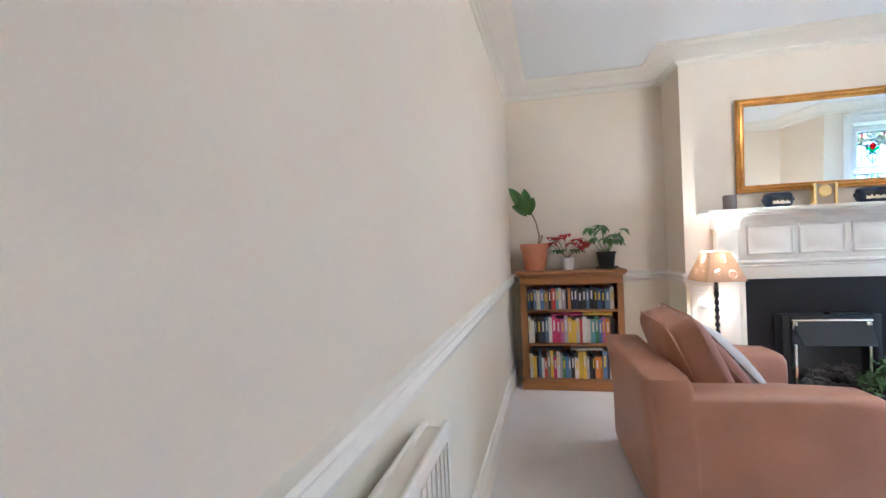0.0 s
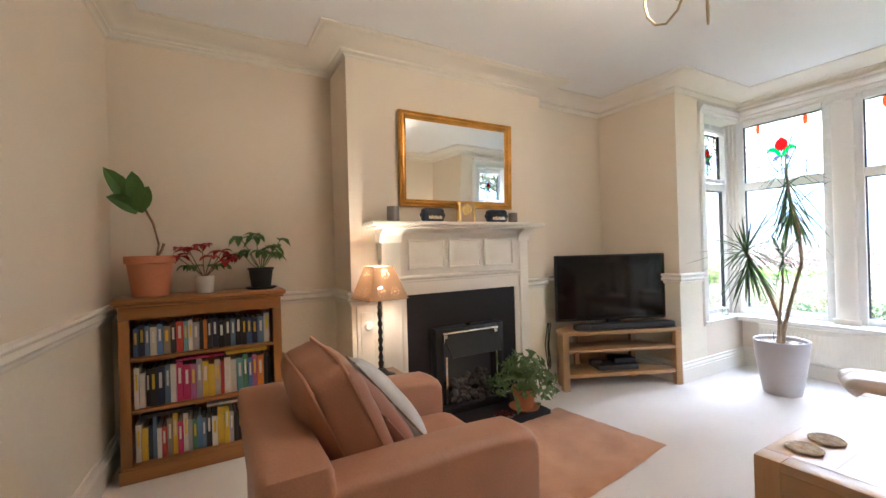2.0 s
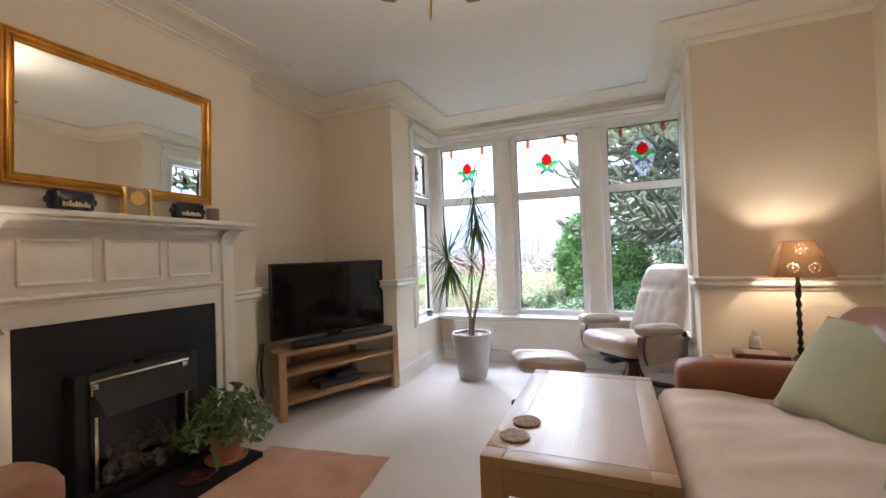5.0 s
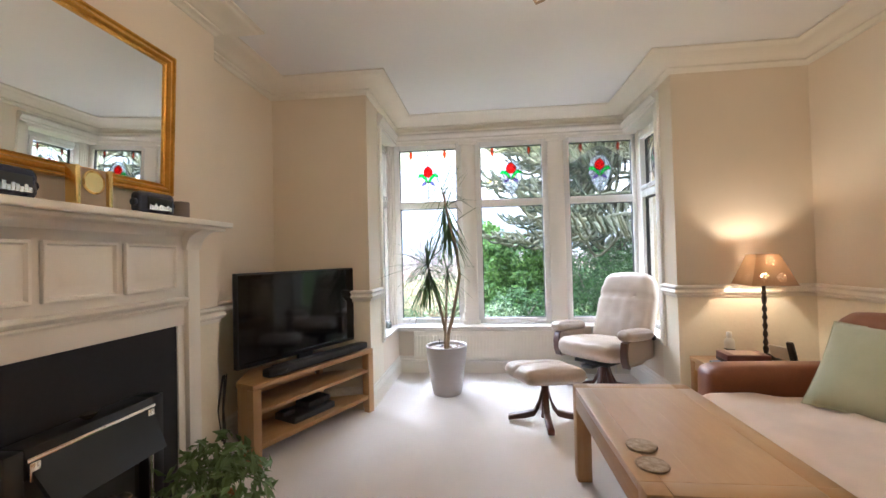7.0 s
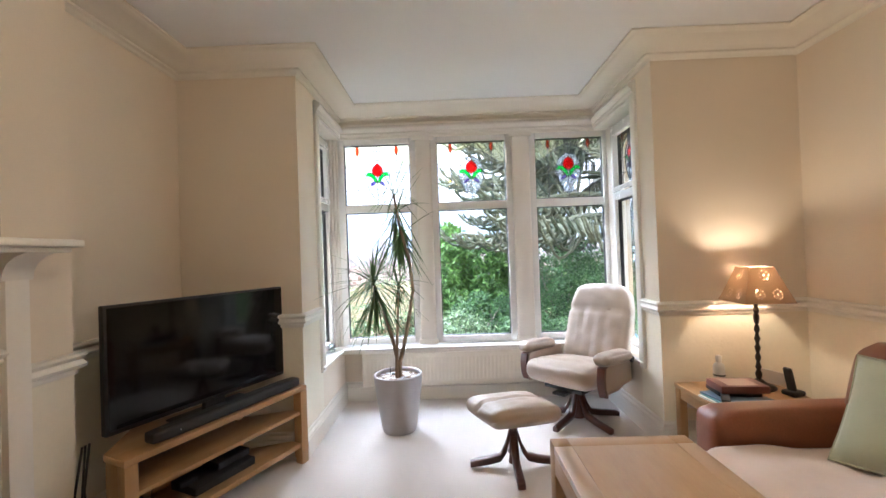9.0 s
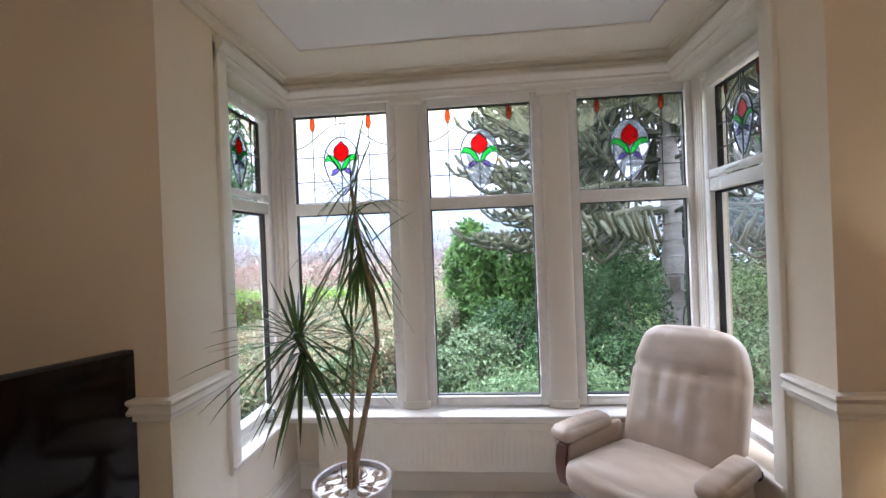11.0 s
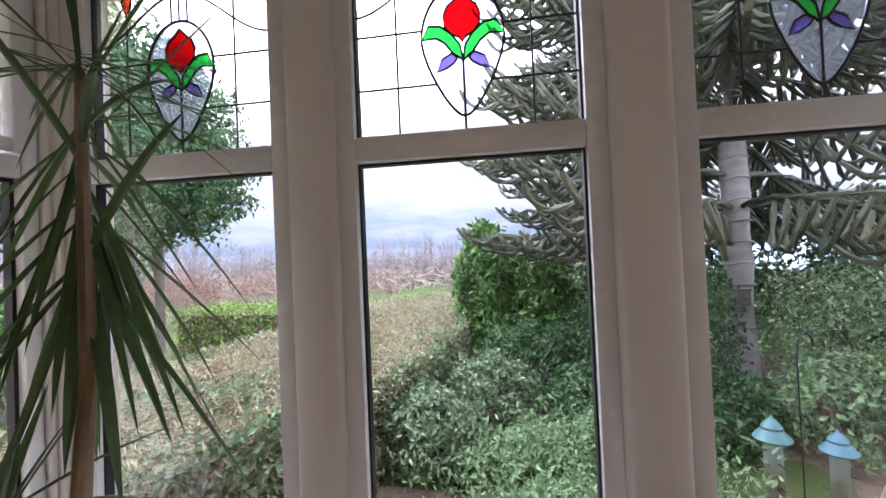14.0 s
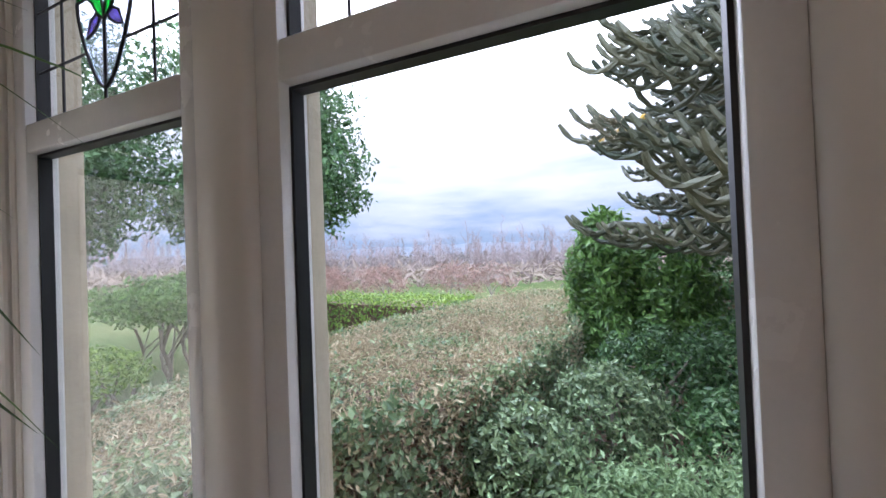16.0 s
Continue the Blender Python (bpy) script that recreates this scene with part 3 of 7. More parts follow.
def leaded_light(parent, w, h, mat_x, mirror=1):
    """Tulip panel in lead cames, w by h, centred at the parent's local origin in the yz plane; mat_x is the glass plane."""
    def P(u, v):
        return (mirror * u * w, v * h)
    def came(pts, r=0.0032):
        return tube([(mat_x, *P(u, v)) for u, v in pts], r, 6)
    lead = bmesh.new()
    def add(pts, r=0.0032):
        join(lead, came(pts, r))
    oval = [teardrop(i / 40) for i in range(41)]
    add(oval, 0.0042)
    wave = [(-0.5 + i / 24, 0.27 + 0.15 * math.cos(math.pi * 2 * (i / 24 - 0.5)) * 0.9 + 0.0) for i in range(25)]
    add(wave)
    top_of = lambda u: 0.27 + 0.135 * math.cos(math.pi * 2 * u)
    for u in (-0.3, 0.3):
        add([(u, -0.5), (u, 0.33)])
    for u in (-0.045, 0.0, 0.045):
        add([(u, 0.245), (u, 0.5)])
    for v, e in ((0.03, 0.183), (-0.25, 0.125)):
        add([(-0.5, v), (-e, v)])
        add([(e, v), (0.5, v)])
    add([(0, -0.14), (0, -0.5)], 0.004)
    # tulip outlines
    red = [(0, 0.205), (0.03, 0.17), (0.065, 0.14), (0.082, 0.09), (0.078, 0.04), (0.05, 0.0), (0.015, -0.02), (0, -0.045), (-0.015, -0.02), (-0.05, 0.0), (-0.078, 0.04), (-0.082, 0.09), (-0.065, 0.14), (-0.03, 0.17)]
    leaf_a = [(0.0, -0.14), (0.012, -0.06), (0.05, 0.0), (0.10, 0.045), (0.15, 0.05), (0.186, -0.02), (0.12, -0.015), (0.08, -0.045), (0.045, -0.10)]
    petal = [(0.025, -0.125), (0.05, -0.10), (0.095, -0.125), (0.12, -0.19), (0.075, -0.175), (0.04, -0.15)]
    for shape in (red, leaf_a, [(-x, y) for x, y in leaf_a], petal, [(-x, y) for x, y in petal]):
        add(shape + shape[:1], 0.0034)
    drops = []
    for u in (-0.3, 0.3):
        e = [(u + 0.026 * math.sin(2 * math.pi * i / 16), 0.41 + 0.08 * math.cos(2 * math.pi * i / 16)) for i in range(16)]
        drops.append(e)
        add(e + e[:1], 0.003)
    part("lead_cames", lead, M_LEAD, parent, "dark lead lines of a tulip panel")
    def piece(name, pts, material):
        o = part(name, moved(flat_piece([P(u, v) for u, v in pts]), Matrix.Translation((mat_x, 0, 0))), material, parent, smooth=0)
        o.visible_shadow = False
    piece("red_flower", red, G_RED)
    for sgn in (1, -1):
        piece("green_leaf", [(sgn * x, y) for x, y in leaf_a], G_GREEN)
        piece("lilac_petal", [(sgn * x, y) for x, y in petal], G_LILAC)
    for e in drops:
        piece("amber_drop", e, G_AMBER)
    band = [(-0.495, 0.495)] + [(u * 0.99, min(0.49, v)) for u, v in wave] + [(0.495, 0.495)]
    tb = part("yellow_band", moved(flat_piece([P(u, v) for u, v in band], 0.002), Matrix.Translation((mat_x + 0.0062, 0, 0))), G_YELLOW, parent, "pale yellow glass over the wave line", smooth=0)
    tb.visible_shadow = False
    bg = part("rippled_oval", moved(flat_piece([P(u * 0.99, v) for u, v in oval[:-1]], 0.002), Matrix.Translation((mat_x + 0.006, 0, 0))), G_WHITE, parent, smooth=0)
    bg.visible_shadow = False


def front_window(idx, y0, y1):
    yc = (y0 + y1) / 2
    w = thing("window_%d" % idx, GLX, yc, 0, 0, "white framed bay window with a stained glass tulip top light", "window", "bay windows", "structure")
    h = (y1 - y0) / 2
    x0, x1 = FX0 - 0.012 - GLX, FX1 - GLX
    b = frame_bars(-h, h, 0.565, 2.355, 0.056, x0, x1)
    box(x0, x1, -h + 0.0005, h - 0.0005, 1.724, 1.797, 0.006, 2, b)
    part("window_frame", b, M_UPVC, w)
    g = bmesh.new()
    for z0, z1 in ((0.565, 1.724), (1.797, 2.355)):
        t = 0.007
        for a in ((-h, -h + t, z0, z1), (h - t, h, z0, z1), (-h + t, h - t, z0, z0 + t), (-h + t, h - t, z1 - t, z1)):
            box(-0.016, 0.012, a[0] + 0.0003, a[1] - 0.0003, a[2] + 0.0003, a[3] - 0.0003, 0, 2, g)
    part("gasket", g, M_GASKET, w, "black rubber glazing seal", smooth=0)
    lo = part("pane", box(-0.003, 0.003, -h + 0.004, h - 0.004, 0.569, 1.720), M_PANE, w, smooth=0)
    hi = part("pane", box(-0.003, 0.003, -h + 0.004, h - 0.004, 1.801, 2.351), M_PANE, w, smooth=0)
    lo.visible_shadow = hi.visible_shadow = False
    top = new("top_light")
    top.parent = w
    top.location = (0, 0, 2.076)
    leaded_light(top, y1 - y0, 0.558, -0.009)
    return w


front_window(1, 2.375, 2.985)
front_window(2, 1.487, 2.12)
front_window(3, 0.595, 1.213)


def side_window(idx, x, y, s):
    """Narrow side light of the bay; s is the outward direction along y."""
    w = thing("window_%d" % idx, x, y, 0, -90 if s < 0 else 90, "white framed bay side window with an opening stained glass top light", "window", "bay windows", "structure")
    # local x points outward, local y along the wall
    h = 0.237
    b = frame_bars(-h, h, 0.565, 2.335, 0.046, -0.045, 0.03)
    box(-0.045, 0.03, -h + 0.0005, h - 0.0005, 1.735, 1.80, 0.006, 2, b)
    part("window_frame", b, M_UPVC, w)
    sash = frame_bars(-h + 0.03, h - 0.03, 1.845, 2.29, 0.04, -0.062, -0.046)
    so = part("opening_sash", sash, M_UPVC, w)
    part("sash_handle", join(box(-0.078, -0.063, -0.05, 0.05, 1.818, 1.832, 0.003), box(-0.085, -0.079, -0.09, 0.0, 1.820, 1.830, 0.002)), M_UPVC, so, "white window handle")
    g = bmesh.new()
    for a in ((-h, -h + 0.012, 0.565, 1.735), (h - 0.012, h, 0.565, 1.735), (-h + 0.012, h - 0.012, 1.723, 1.735), (-h + 0.03, -h + 0.042, 1.845, 2.29), (h - 0.042, h - 0.03, 1.845, 2.29), (-h + 0.042, h - 0.042, 2.278, 2.29)):
        box(-0.016, 0.012, a[0] + 0.0003, a[1] - 0.0003, a[2] + 0.0003, a[3] - 0.0003, 0, 2, g)
    part("gasket", g, M_GASKET, w, "black rubber glazing seal", smooth=0)
    for z0, z1, e in ((0.569, 1.731, 0.004), (1.849, 2.286, 0.034)):
        p = part("pane", box(-0.003, 0.003, -h + e, h - e, z0, z1), M_PANE, w, smooth=0)
        p.visible_shadow = False
    top = new("top_light")
    top.parent = w
    top.location = (0, 0, 2.067)
    leaded_light(top, 0.414, 0.445, -0.009)
    return w


side_window(4, 4.485, BAY_L + 0.13, 1)
side_window(5, 4.385, BAY_R - 0.13, -1)


def radiator(name, x, y, z, rz, length, height, label):
    """Double-panel radiator, its back on local x = 0, facing local +x."""
    r = thing(name, x, y, z, rz, label, "radiator")
    for nm, x0 in (("front_panel", 0.085), ("back_panel", 0.03)):
        b = box(x0, x0 + 0.014, -length / 2, length / 2, 0, height, 0.006)
        part(nm, b, M_RADIATOR, r)
    ribs = bmesh.new()
    k = int(length / 0.034)
    for i in range(k):
        yy = -length / 2 + 0.03 + (length - 0.06) * i / (k - 1)
        box(0.0995, 0.103, yy - 0.009, yy + 0.009, 0.04, height - 0.04, 0.0015, 1, ribs)
    part("pressed_ribs", ribs, M_RADIATOR, r)
    part("top_grille", box(0.045, 0.084, -length / 2 + 0.02, length / 2 - 0.02, height - 0.022, height - 0.012), M_RADIATOR, r, "slotted radiator top", smooth=0)
    part("valve", moved(lathe([(0.009, -z), (0.009, 0.02), (0.018, 0.025), (0.018, 0.07), (0.012, 0.075)], 12), Matrix.Translation((0.06, length / 2 + 0.035, 0.02))), M_UPVC, r, "white radiator valve")
    part("bracket", box(0.0, 0.029, -length / 2 + 0.1, -length / 2 + 0.13, 0.05, height - 0.05), M_RADIATOR, r)
    return r


radiator("radiator", BAY_X - 0.002, 1.86, 0.155, 180, 1.98, 0.29, "low cream panel radiator under the bay window")
radiator("radiator", BACK(0.62) + 0.004, 0.62, 0.20, -math.degrees(math.atan(0.06)), 1.15, 0.62, "cream double panel radiator on the wall below the dado")

# ---- fireplace ----
def raised_panel(x0, x1, z0, z1, y):
    """Bolection-moulded panel facing -y."""
    b = bmesh.new()
    box(x0, x1, y - 0.018, y + 0.002, z0, z1, 0.005, 2, b)
    bmesh.ops.delete(b, geom=[f for f in b.faces if f.calc_center_median().y < y - 0.0175 and f.calc_area() > 0.01], context="FACES")
    cx, cz, hw, hh = (x0 + x1) / 2, (z0 + z1) / 2, (x1 - x0) / 2, (z1 - z0) / 2
    f = []
    for k, (ins, dy) in enumerate(((0.005, -0.018), (0.012, -0.018), (0.018, -0.005), (0.036, -0.005), (0.058, -0.015), (0.058, -0.015))):
        f.append([b.verts.new((cx + sx * (hw - ins), y + dy, cz + sz * (hh - ins))) for sx, sz in ((-1, -1), (1, -1), (1, 1), (-1, 1))])
    for a, c in zip(f[:-1], f[1:-1]):
        for i in range(4):
            b.faces.new((a[i], a[(i + 1) % 4], c[(i + 1) % 4], c[i]))
    b.faces.new(f[4])
    return b


FP = thing("fireplace_surround", 1.875, BREAST_Y, 0, 0, "cream painted wooden fire surround with three raised panels", "fireplace", "", "structure")
L = lambda x: x - 1.875
part("frieze_board", box(L(1.335), L(2.415), -0.055, -0.001, 1.04, 1.375, 0.003), M_TRIM, FP)
for x0, x1 in ((1.40, 1.70), (1.735, 2.025), (2.06, 2.35)):
    part("raised_panel", raised_panel(L(x0), L(x1), 1.085, 1.305, -0.057), M_TRIM, FP)
part("lower_board", box(L(1.335), L(2.415), -0.052, -0.001, 0.905, 1.0, 0.003), M_TRIM, FP)
for nm, x0, x1 in (("left_stile", 1.335, 1.385), ("right_stile", 2.37, 2.415)):
    part(nm, box(L(x0), L(x1), -0.052, -0.001, 0.0, 0.904, 0.004), M_TRIM, FP)
rail = [(0.0, 0.995), (0.062, 0.995), (0.066, 1.004), (0.062, 1.012), (0.074, 1.020), (0.080, 1.030), (0.074, 1.040), (0.058, 1.046), (0, 1.046)]
part("moulded_rail", sweep(rail, [(L(1.33), 0), (L(2.42), 0)]), M_TRIM, FP)
for x0, x1 in ((1.195, 1.335), (2.415, 2.50)):
    part("pilaster", box(L(x0), L(x1), -0.075, -0.001, 0.0, 1.30, 0.004), M_TRIM, FP)
    # curved bracket carrying the shelf
    b = bmesh.new()
    prof = [(0.0, 1.28), (-0.075, 1.28), (-0.080, 1.31), (-0.095, 1.34), (-0.13, 1.365), (-0.17, 1.378), (-0.17, 1.394), (0.0, 1.394)]
    for sgn, xx in ((0, L(x0) - 0.012), (1, L(x1) + 0.012)):
        vs = [b.verts.new((xx, y, z)) for y, z in prof]
        b.faces.new(vs if sgn else vs[::-1])
    b.verts.ensure_lookup_table()
    k = len(prof)
    for i in range(k):
        b.faces.new((b.verts[i], b.verts[(i + 1) % k], b.verts[k + (i + 1) % k], b.verts[k + i]))
    part("shelf_bracket", b, M_TRIM, FP)
cove = [(0.0, 1.345), (0.058, 1.345), (0.064, 1.36), (0.085, 1.378), (0.12, 1.39), (0.14, 1.394), (0, 1.394)]
part("cove_moulding", sweep(cove, [(L(1.35), 0), (L(2.40), 0)]), M_TRIM, FP)
part("mantel_shelf", join(box(L(1.085), L(2.572), -0.222, -0.001, 1.395, 1.423, 0.008, 3), box(L(1.115), L(2.545), -0.195, -0.001, 1.376, 1.3945, 0.006)), M_TRIM, FP, "cream mantel shelf with a moulded edge")

solid("hearth_back_panel", box(1.386, 2.369, 3.605, 3.648, 0.052, 0.904, 0.002), M_SLATE, "dark grey slate panel round the fire", "fireplace panel", kind="structure")
solid("hearth", box(1.44, 2.29, 3.135, 3.603, 0.0, 0.05, 0.004), M_SLATE, "black slate hearth slab", "hearth", kind="structure")

fire = thing("electric_fire", 1.86, 3.60, 0.051, 0, "black electric fire with a metal canopy and coals", "fireplace heater")
part("casing", join(join(box(-0.30, -0.245, -0.10, -0.002, 0.0, 0.60, 0.006), box(0.245, 0.30, -0.10, -0.002, 0.0, 0.60, 0.006)), box(-0.244, 0.244, -0.10, -0.002, 0.50, 0.60, 0.006)), M_BLACK, fire)
part("back_plate", box(-0.244, 0.244, -0.03, -0.004, 0.0, 0.499), M_BLACK_MATT, fire, smooth=0)
hood = bmesh.new()
pr = [(-0.24, -0.101, 0.555), (0.24, -0.101, 0.555), (0.215, -0.185, 0.405), (-0.215, -0.185, 0.405)]
vf = [hood.verts.new(p) for p in pr]
vb = [hood.verts.new((p[0], p[1] + 0.014, p[2] - 0.006)) for p in pr]
hood.faces.new(vf)
hood.faces.new(vb[::-1])
for i in range(4):
    hood.faces.new((vf[i], vf[(i + 1) % 4], vb[(i + 1) % 4], vb[i]))
part("canopy", hood, M_BLACK, fire, "black sloping canopy")
part("top_trim", box(-0.245, 0.245, -0.110, -0.1015, 0.558, 0.572, 0.002), M_CHROME, fire, "polished metal strip")
for x in (-0.222, 0.222):
    part("side_trim", box(x - 0.009, x + 0.009, -0.112, -0.1015, 0.06, 0.40, 0.003), M_CHROME, fire, "polished metal strip")
    part("trim_corner", box(x - 0.02, x + 0.012, -0.115, -0.1105, 0.50, 0.556, 0.002), M_CHROME, fire, "polished metal tab")
part("knob", moved(lathe([(0.012, 0), (0.026, 0.012), (0.03, 0.02), (0.012, 0.026)], 14), Matrix.Translation((0.0, -0.055, 0.60))), M_CHROME, fire, "polished metal knob")
rng = random.Random(4)
for i in range(70):
    s = rng.uniform(0.02, 0.042)
    c = bmesh.new()
    bmesh.ops.create_icosphere(c, subdivisions=1, radius=s)
    for v in c.verts:
        v.co *= rng.uniform(0.75, 1.2)
    yy = rng.uniform(-0.14, -0.05)
    part("coal", moved(c, Matrix.Translation((rng.uniform(-0.19, 0.19), yy, 0.075 + (yy + 0.14) * 1.6 + rng.uniform(-0.015, 0.015)))), M_COAL, fire, smooth=0)
part("fire_glass", box(-0.21, 0.21, -0.042, -0.036, 0.20, 0.49), plain("smoked_glass", (0.10, 0.11, 0.12), 0.06), fire, "dark reflective back of the fire", smooth=0)
part("fender", join(box(-0.30, 0.30, -0.17, -0.101, 0.0, 0.055, 0.008), box(-0.20, 0.20, -0.175, -0.171, 0.02, 0.05, 0.002)), M_BLACK, fire)

dish = thing("ash_dish", 1.93, 3.21, 0.051, 0, "small dark red dish on the hearth", "dish")
part("bowl", lathe([(0.02, 0), (0.05, 0.004), (0.075, 0.014), (0.07, 0.014), (0.045, 0.008), (0.01, 0.007)], 24), plain("dark_red_glaze", (0.07, 0.015, 0.015), 0.25), dish)
trinket = thing("ornament", 1.52, 3.24, 0.051, 0, "small green and white ornament on the hearth", "ornament")
part("body", lathe([(0.03, 0), (0.034, 0.02), (0.02, 0.04), (0.024, 0.055), (0.008, 0.075)], 14), M_LEAF_PALE, trinket)
cup = thing("wall_cupboard", 1.09, BREAST_Y - 0.002, 0, 0, "cream painted cupboard door low on the chimney breast", "cupboard", "", "structure")
part("door", box(-0.062, 0.088, -0.016, 0, 0.185, 0.855, 0.004), M_TRIM, cup)
part("door_panel", box(-0.036, 0.062, -0.021, -0.0165, 0.23, 0.81, 0.004), M_TRIM, cup)
hookset = thing("cupboard_pull", 1.095, BREAST_Y - 0.024, 0.72, 0, "white round cupboard knob on the chimney breast", "cupboard pull")
part("knob", moved(lathe([(0.012, 0), (0.012, 0.02), (0.03, 0.03), (0.034, 0.042), (0.02, 0.052)], 18), Matrix.Rotation(radians(90), 4, "X")), M_WHITE, hookset)


# ---- mirror ----
def mirror():
    x0, x1, z0, z1 = 1.365, 2.376, 1.545, 2.236
    m = thing("wall_mirror", (x0 + x1) / 2, BREAST_Y - 0.003, z0, 0, "rectangular wall mirror in a wide gilt frame", "mirror")
    m.matrix_world = pose((x0 + x1) / 2, BREAST_Y - 0.003, z0, 2.0, 0, 0)
    w, h = (x1 - x0) / 2, z1 - z0
    prof = [(0, 0.0), (0.0, 0.026), (0.004, 0.034), (0.010, 0.032), (0.014, 0.022), (0.018, 0.020), (0.024, 0.028), (0.032, 0.030), (0.037, 0.024), (0.040, 0.014), (0.046, 0.012), (0.050, 0.018), (0.055, 0.014), (0.057, 0.0)]
    b = bmesh.new()
    rings = []
    for sx, sz in ((-1, 0), (1, 0), (1, 1), (-1, 1)):
        ring = []
        for ins, out in prof:
            ring.append(b.verts.new((sx * (w - ins), -out, ins if sz == 0 else h - ins)))
        rings.append(ring)
    for i in range(4):
        r, s = rings[i], rings[(i + 1) % 4]
        for j in range(len(prof) - 1):
            b.faces.new((r[j], r[j + 1], s[j + 1], s[j]))
    part("gilt_frame", b, M_GOLD, m, "wide moulded gilt frame", smooth=30)
    part("mirror_glass", box(-w + 0.054, w - 0.054, -0.008, -0.003, 0.054, h - 0.054), M_MIRROR, m, "silvered mirror glass", smooth=0)
    part("backing", box(-w + 0.01, w - 0.01, -0.0028, -0.0002, 0.01, h - 0.01), M_PINE, m, smooth=0)


mirror()

MZ = 1.4235
for x, r, h in ((1.27, 0.043, 0.105), (2.315, 0.036, 0.082)):
    c = thing("pillar_candle", x, 3.53, MZ, 0, "grey-brown pillar candle on the mantel shelf", "candle", "mantel candles")
    part("wax", lathe([(r * 0.97, 0), (r, 0.004), (r, h - 0.004), (r * 0.95, h), (r * 0.6, h - 0.006), (0.004, h - 0.008)], 28), M_GREYCANDLE, c)
    part("wick", tube([(0, 0, h - 0.008), (0.001, 0, h + 0.006)], 0.0012, 6), M_BLACK, c)


def toy_radio(x, rz):
    r = thing("vintage_radio", x, 3.525, MZ, rz, "small navy vintage-style radio with a silver front", "radio", "mantel radios")
    part("case", softbox(0.178, 0.066, 0.098, 0.024, 0.0, 8, (0, 0, 0.053)), M_NAVY, r)
    part("front", box(-0.060, 0.060, -0.0365, -0.0325, 0.020, 0.076, 0.001), M_BLACK, r)
    bars = bmesh.new()
    rr = random.Random(7)
    for i in range(9):
        xx = -0.056 + i * 0.0126
        box(xx, xx + 0.0115, -0.040, -0.0368, 0.022, 0.036 + rr.uniform(0.002, 0.020), 0.0008, 1, bars)
    part("silver_trim", bars, M_CHROME, r, "silver trim on the radio front")
    for s in (-1, 1):
        part("side_knob", moved(lathe([(0.016, 0), (0.016, 0.010), (0.012, 0.013)], 14), Matrix.Translation((s * 0.089, 0, 0.052)) @ Matrix.Rotation(radians(90 * s), 4, "Y")), M_NAVY, r)
    for s in (-0.052, 0.052):
        part("foot", box(s - 0.008, s + 0.008, -0.02, 0.02, 0.0, 0.006), M_BLACK, r)


toy_radio(1.575, 4)
toy_radio(2.145, -4)
ck = thing("mantel_clock", 1.865, 3.535, MZ, 0, "brass and glass mantel clock with a round white dial", "clock")
for x in (-0.064, 0.064):
    part("brass_post", box(x - 0.009, x + 0.009, -0.022, 0.022, 0.0, 0.152, 0.002), M_BRASS, ck)
part("glass_body", box(-0.054, 0.054, -0.012, 0.012, 0.0, 0.147, 0.002), plain("clock_face_plate", (0.42, 0.33, 0.24), 0.15), ck)
part("bezel", moved(lathe([(0.040, 0), (0.045, 0.004), (0.040, 0.010), (0.036, 0.006)], 32), Matrix.Translation((0, -0.0125, 0.098)) @ Matrix.Rotation(radians(90), 4, "X")), M_BRASS, ck)
part("dial", moved(lathe([(0.0355, 0.0), (0.0355, 0.0035)], 32), Matrix.Translation((0, -0.0125, 0.098)) @ Matrix.Rotation(radians(90), 4, "X")), plain("dial_white", (0.8, 0.78, 0.72), 0.4), ck)
part("clock_pointers", join(box(-0.0012, 0.0012, -0.0175, -0.0165, 0.096, 0.126), moved(box(-0.001, 0.001, -0.0175, -0.0165, 0, 0.02), Matrix.Translation((0, 0, 0.098)) @ Matrix.Rotation(radians(-60), 4, "Y"))), M_BLACK, ck, smooth=0)


# ---- bookcase ----
def bookcase():
    x0, x1, y0, y1, h = -0.285, 0.575, 3.715, 4.02, 1.0
    W = x1 - x0
    o = thing("bookcase", x0, y0, 0, 0, "waxed pine bookcase with three full shelves", "bookcase")
    part("side_panel", box(0.02, 0.055, 0.012, 0.30, 0.0, 0.955, 0.003), M_PINE, o)
    part("side_panel", box(W - 0.055, W - 0.02, 0.012, 0.30, 0.0, 0.955, 0.003), M_PINE, o)
    for xx in (0.016, W - 0.066):
        part("face_stile", box(xx, xx + 0.05, 0.0, 0.0118, 0.085, 0.885, 0.003), M_PINE, o)
    part("back_panel", box(0.056, W - 0.056, 0.285, 0.299, 0.0, 0.95), M_PINE, o)
    part("top_rail", box(0.016, W - 0.016, 0.0, 0.0118, 0.886, 0.952, 0.003), M_PINE_X, o)
    part("plinth", join(box(0.006, W - 0.006, -0.012, 0.0115, 0.0, 0.075, 0.004), box(0.012, W - 0.012, -0.006, 0.0114, 0.0755, 0.084, 0.003)), M_PINE_X, o)
    corn = bmesh.new()
    box(0.0, W, -0.016, 0.305, 0.955, 0.972, 0.005, 2, corn)
    box(-0.012, W + 0.012, -0.030, 0.305, 0.973, 1.0, 0.008, 3, corn)
    part("cornice_top", corn, M_PINE_X, o)
    for z in (0.085, 0.385, 0.67):
        part("shelf", box(0.0555, W - 0.0555, 0.012, 0.284, z - 0.018, z, 0.002), M_PINE_X, o)
    return o, x0, y0, W


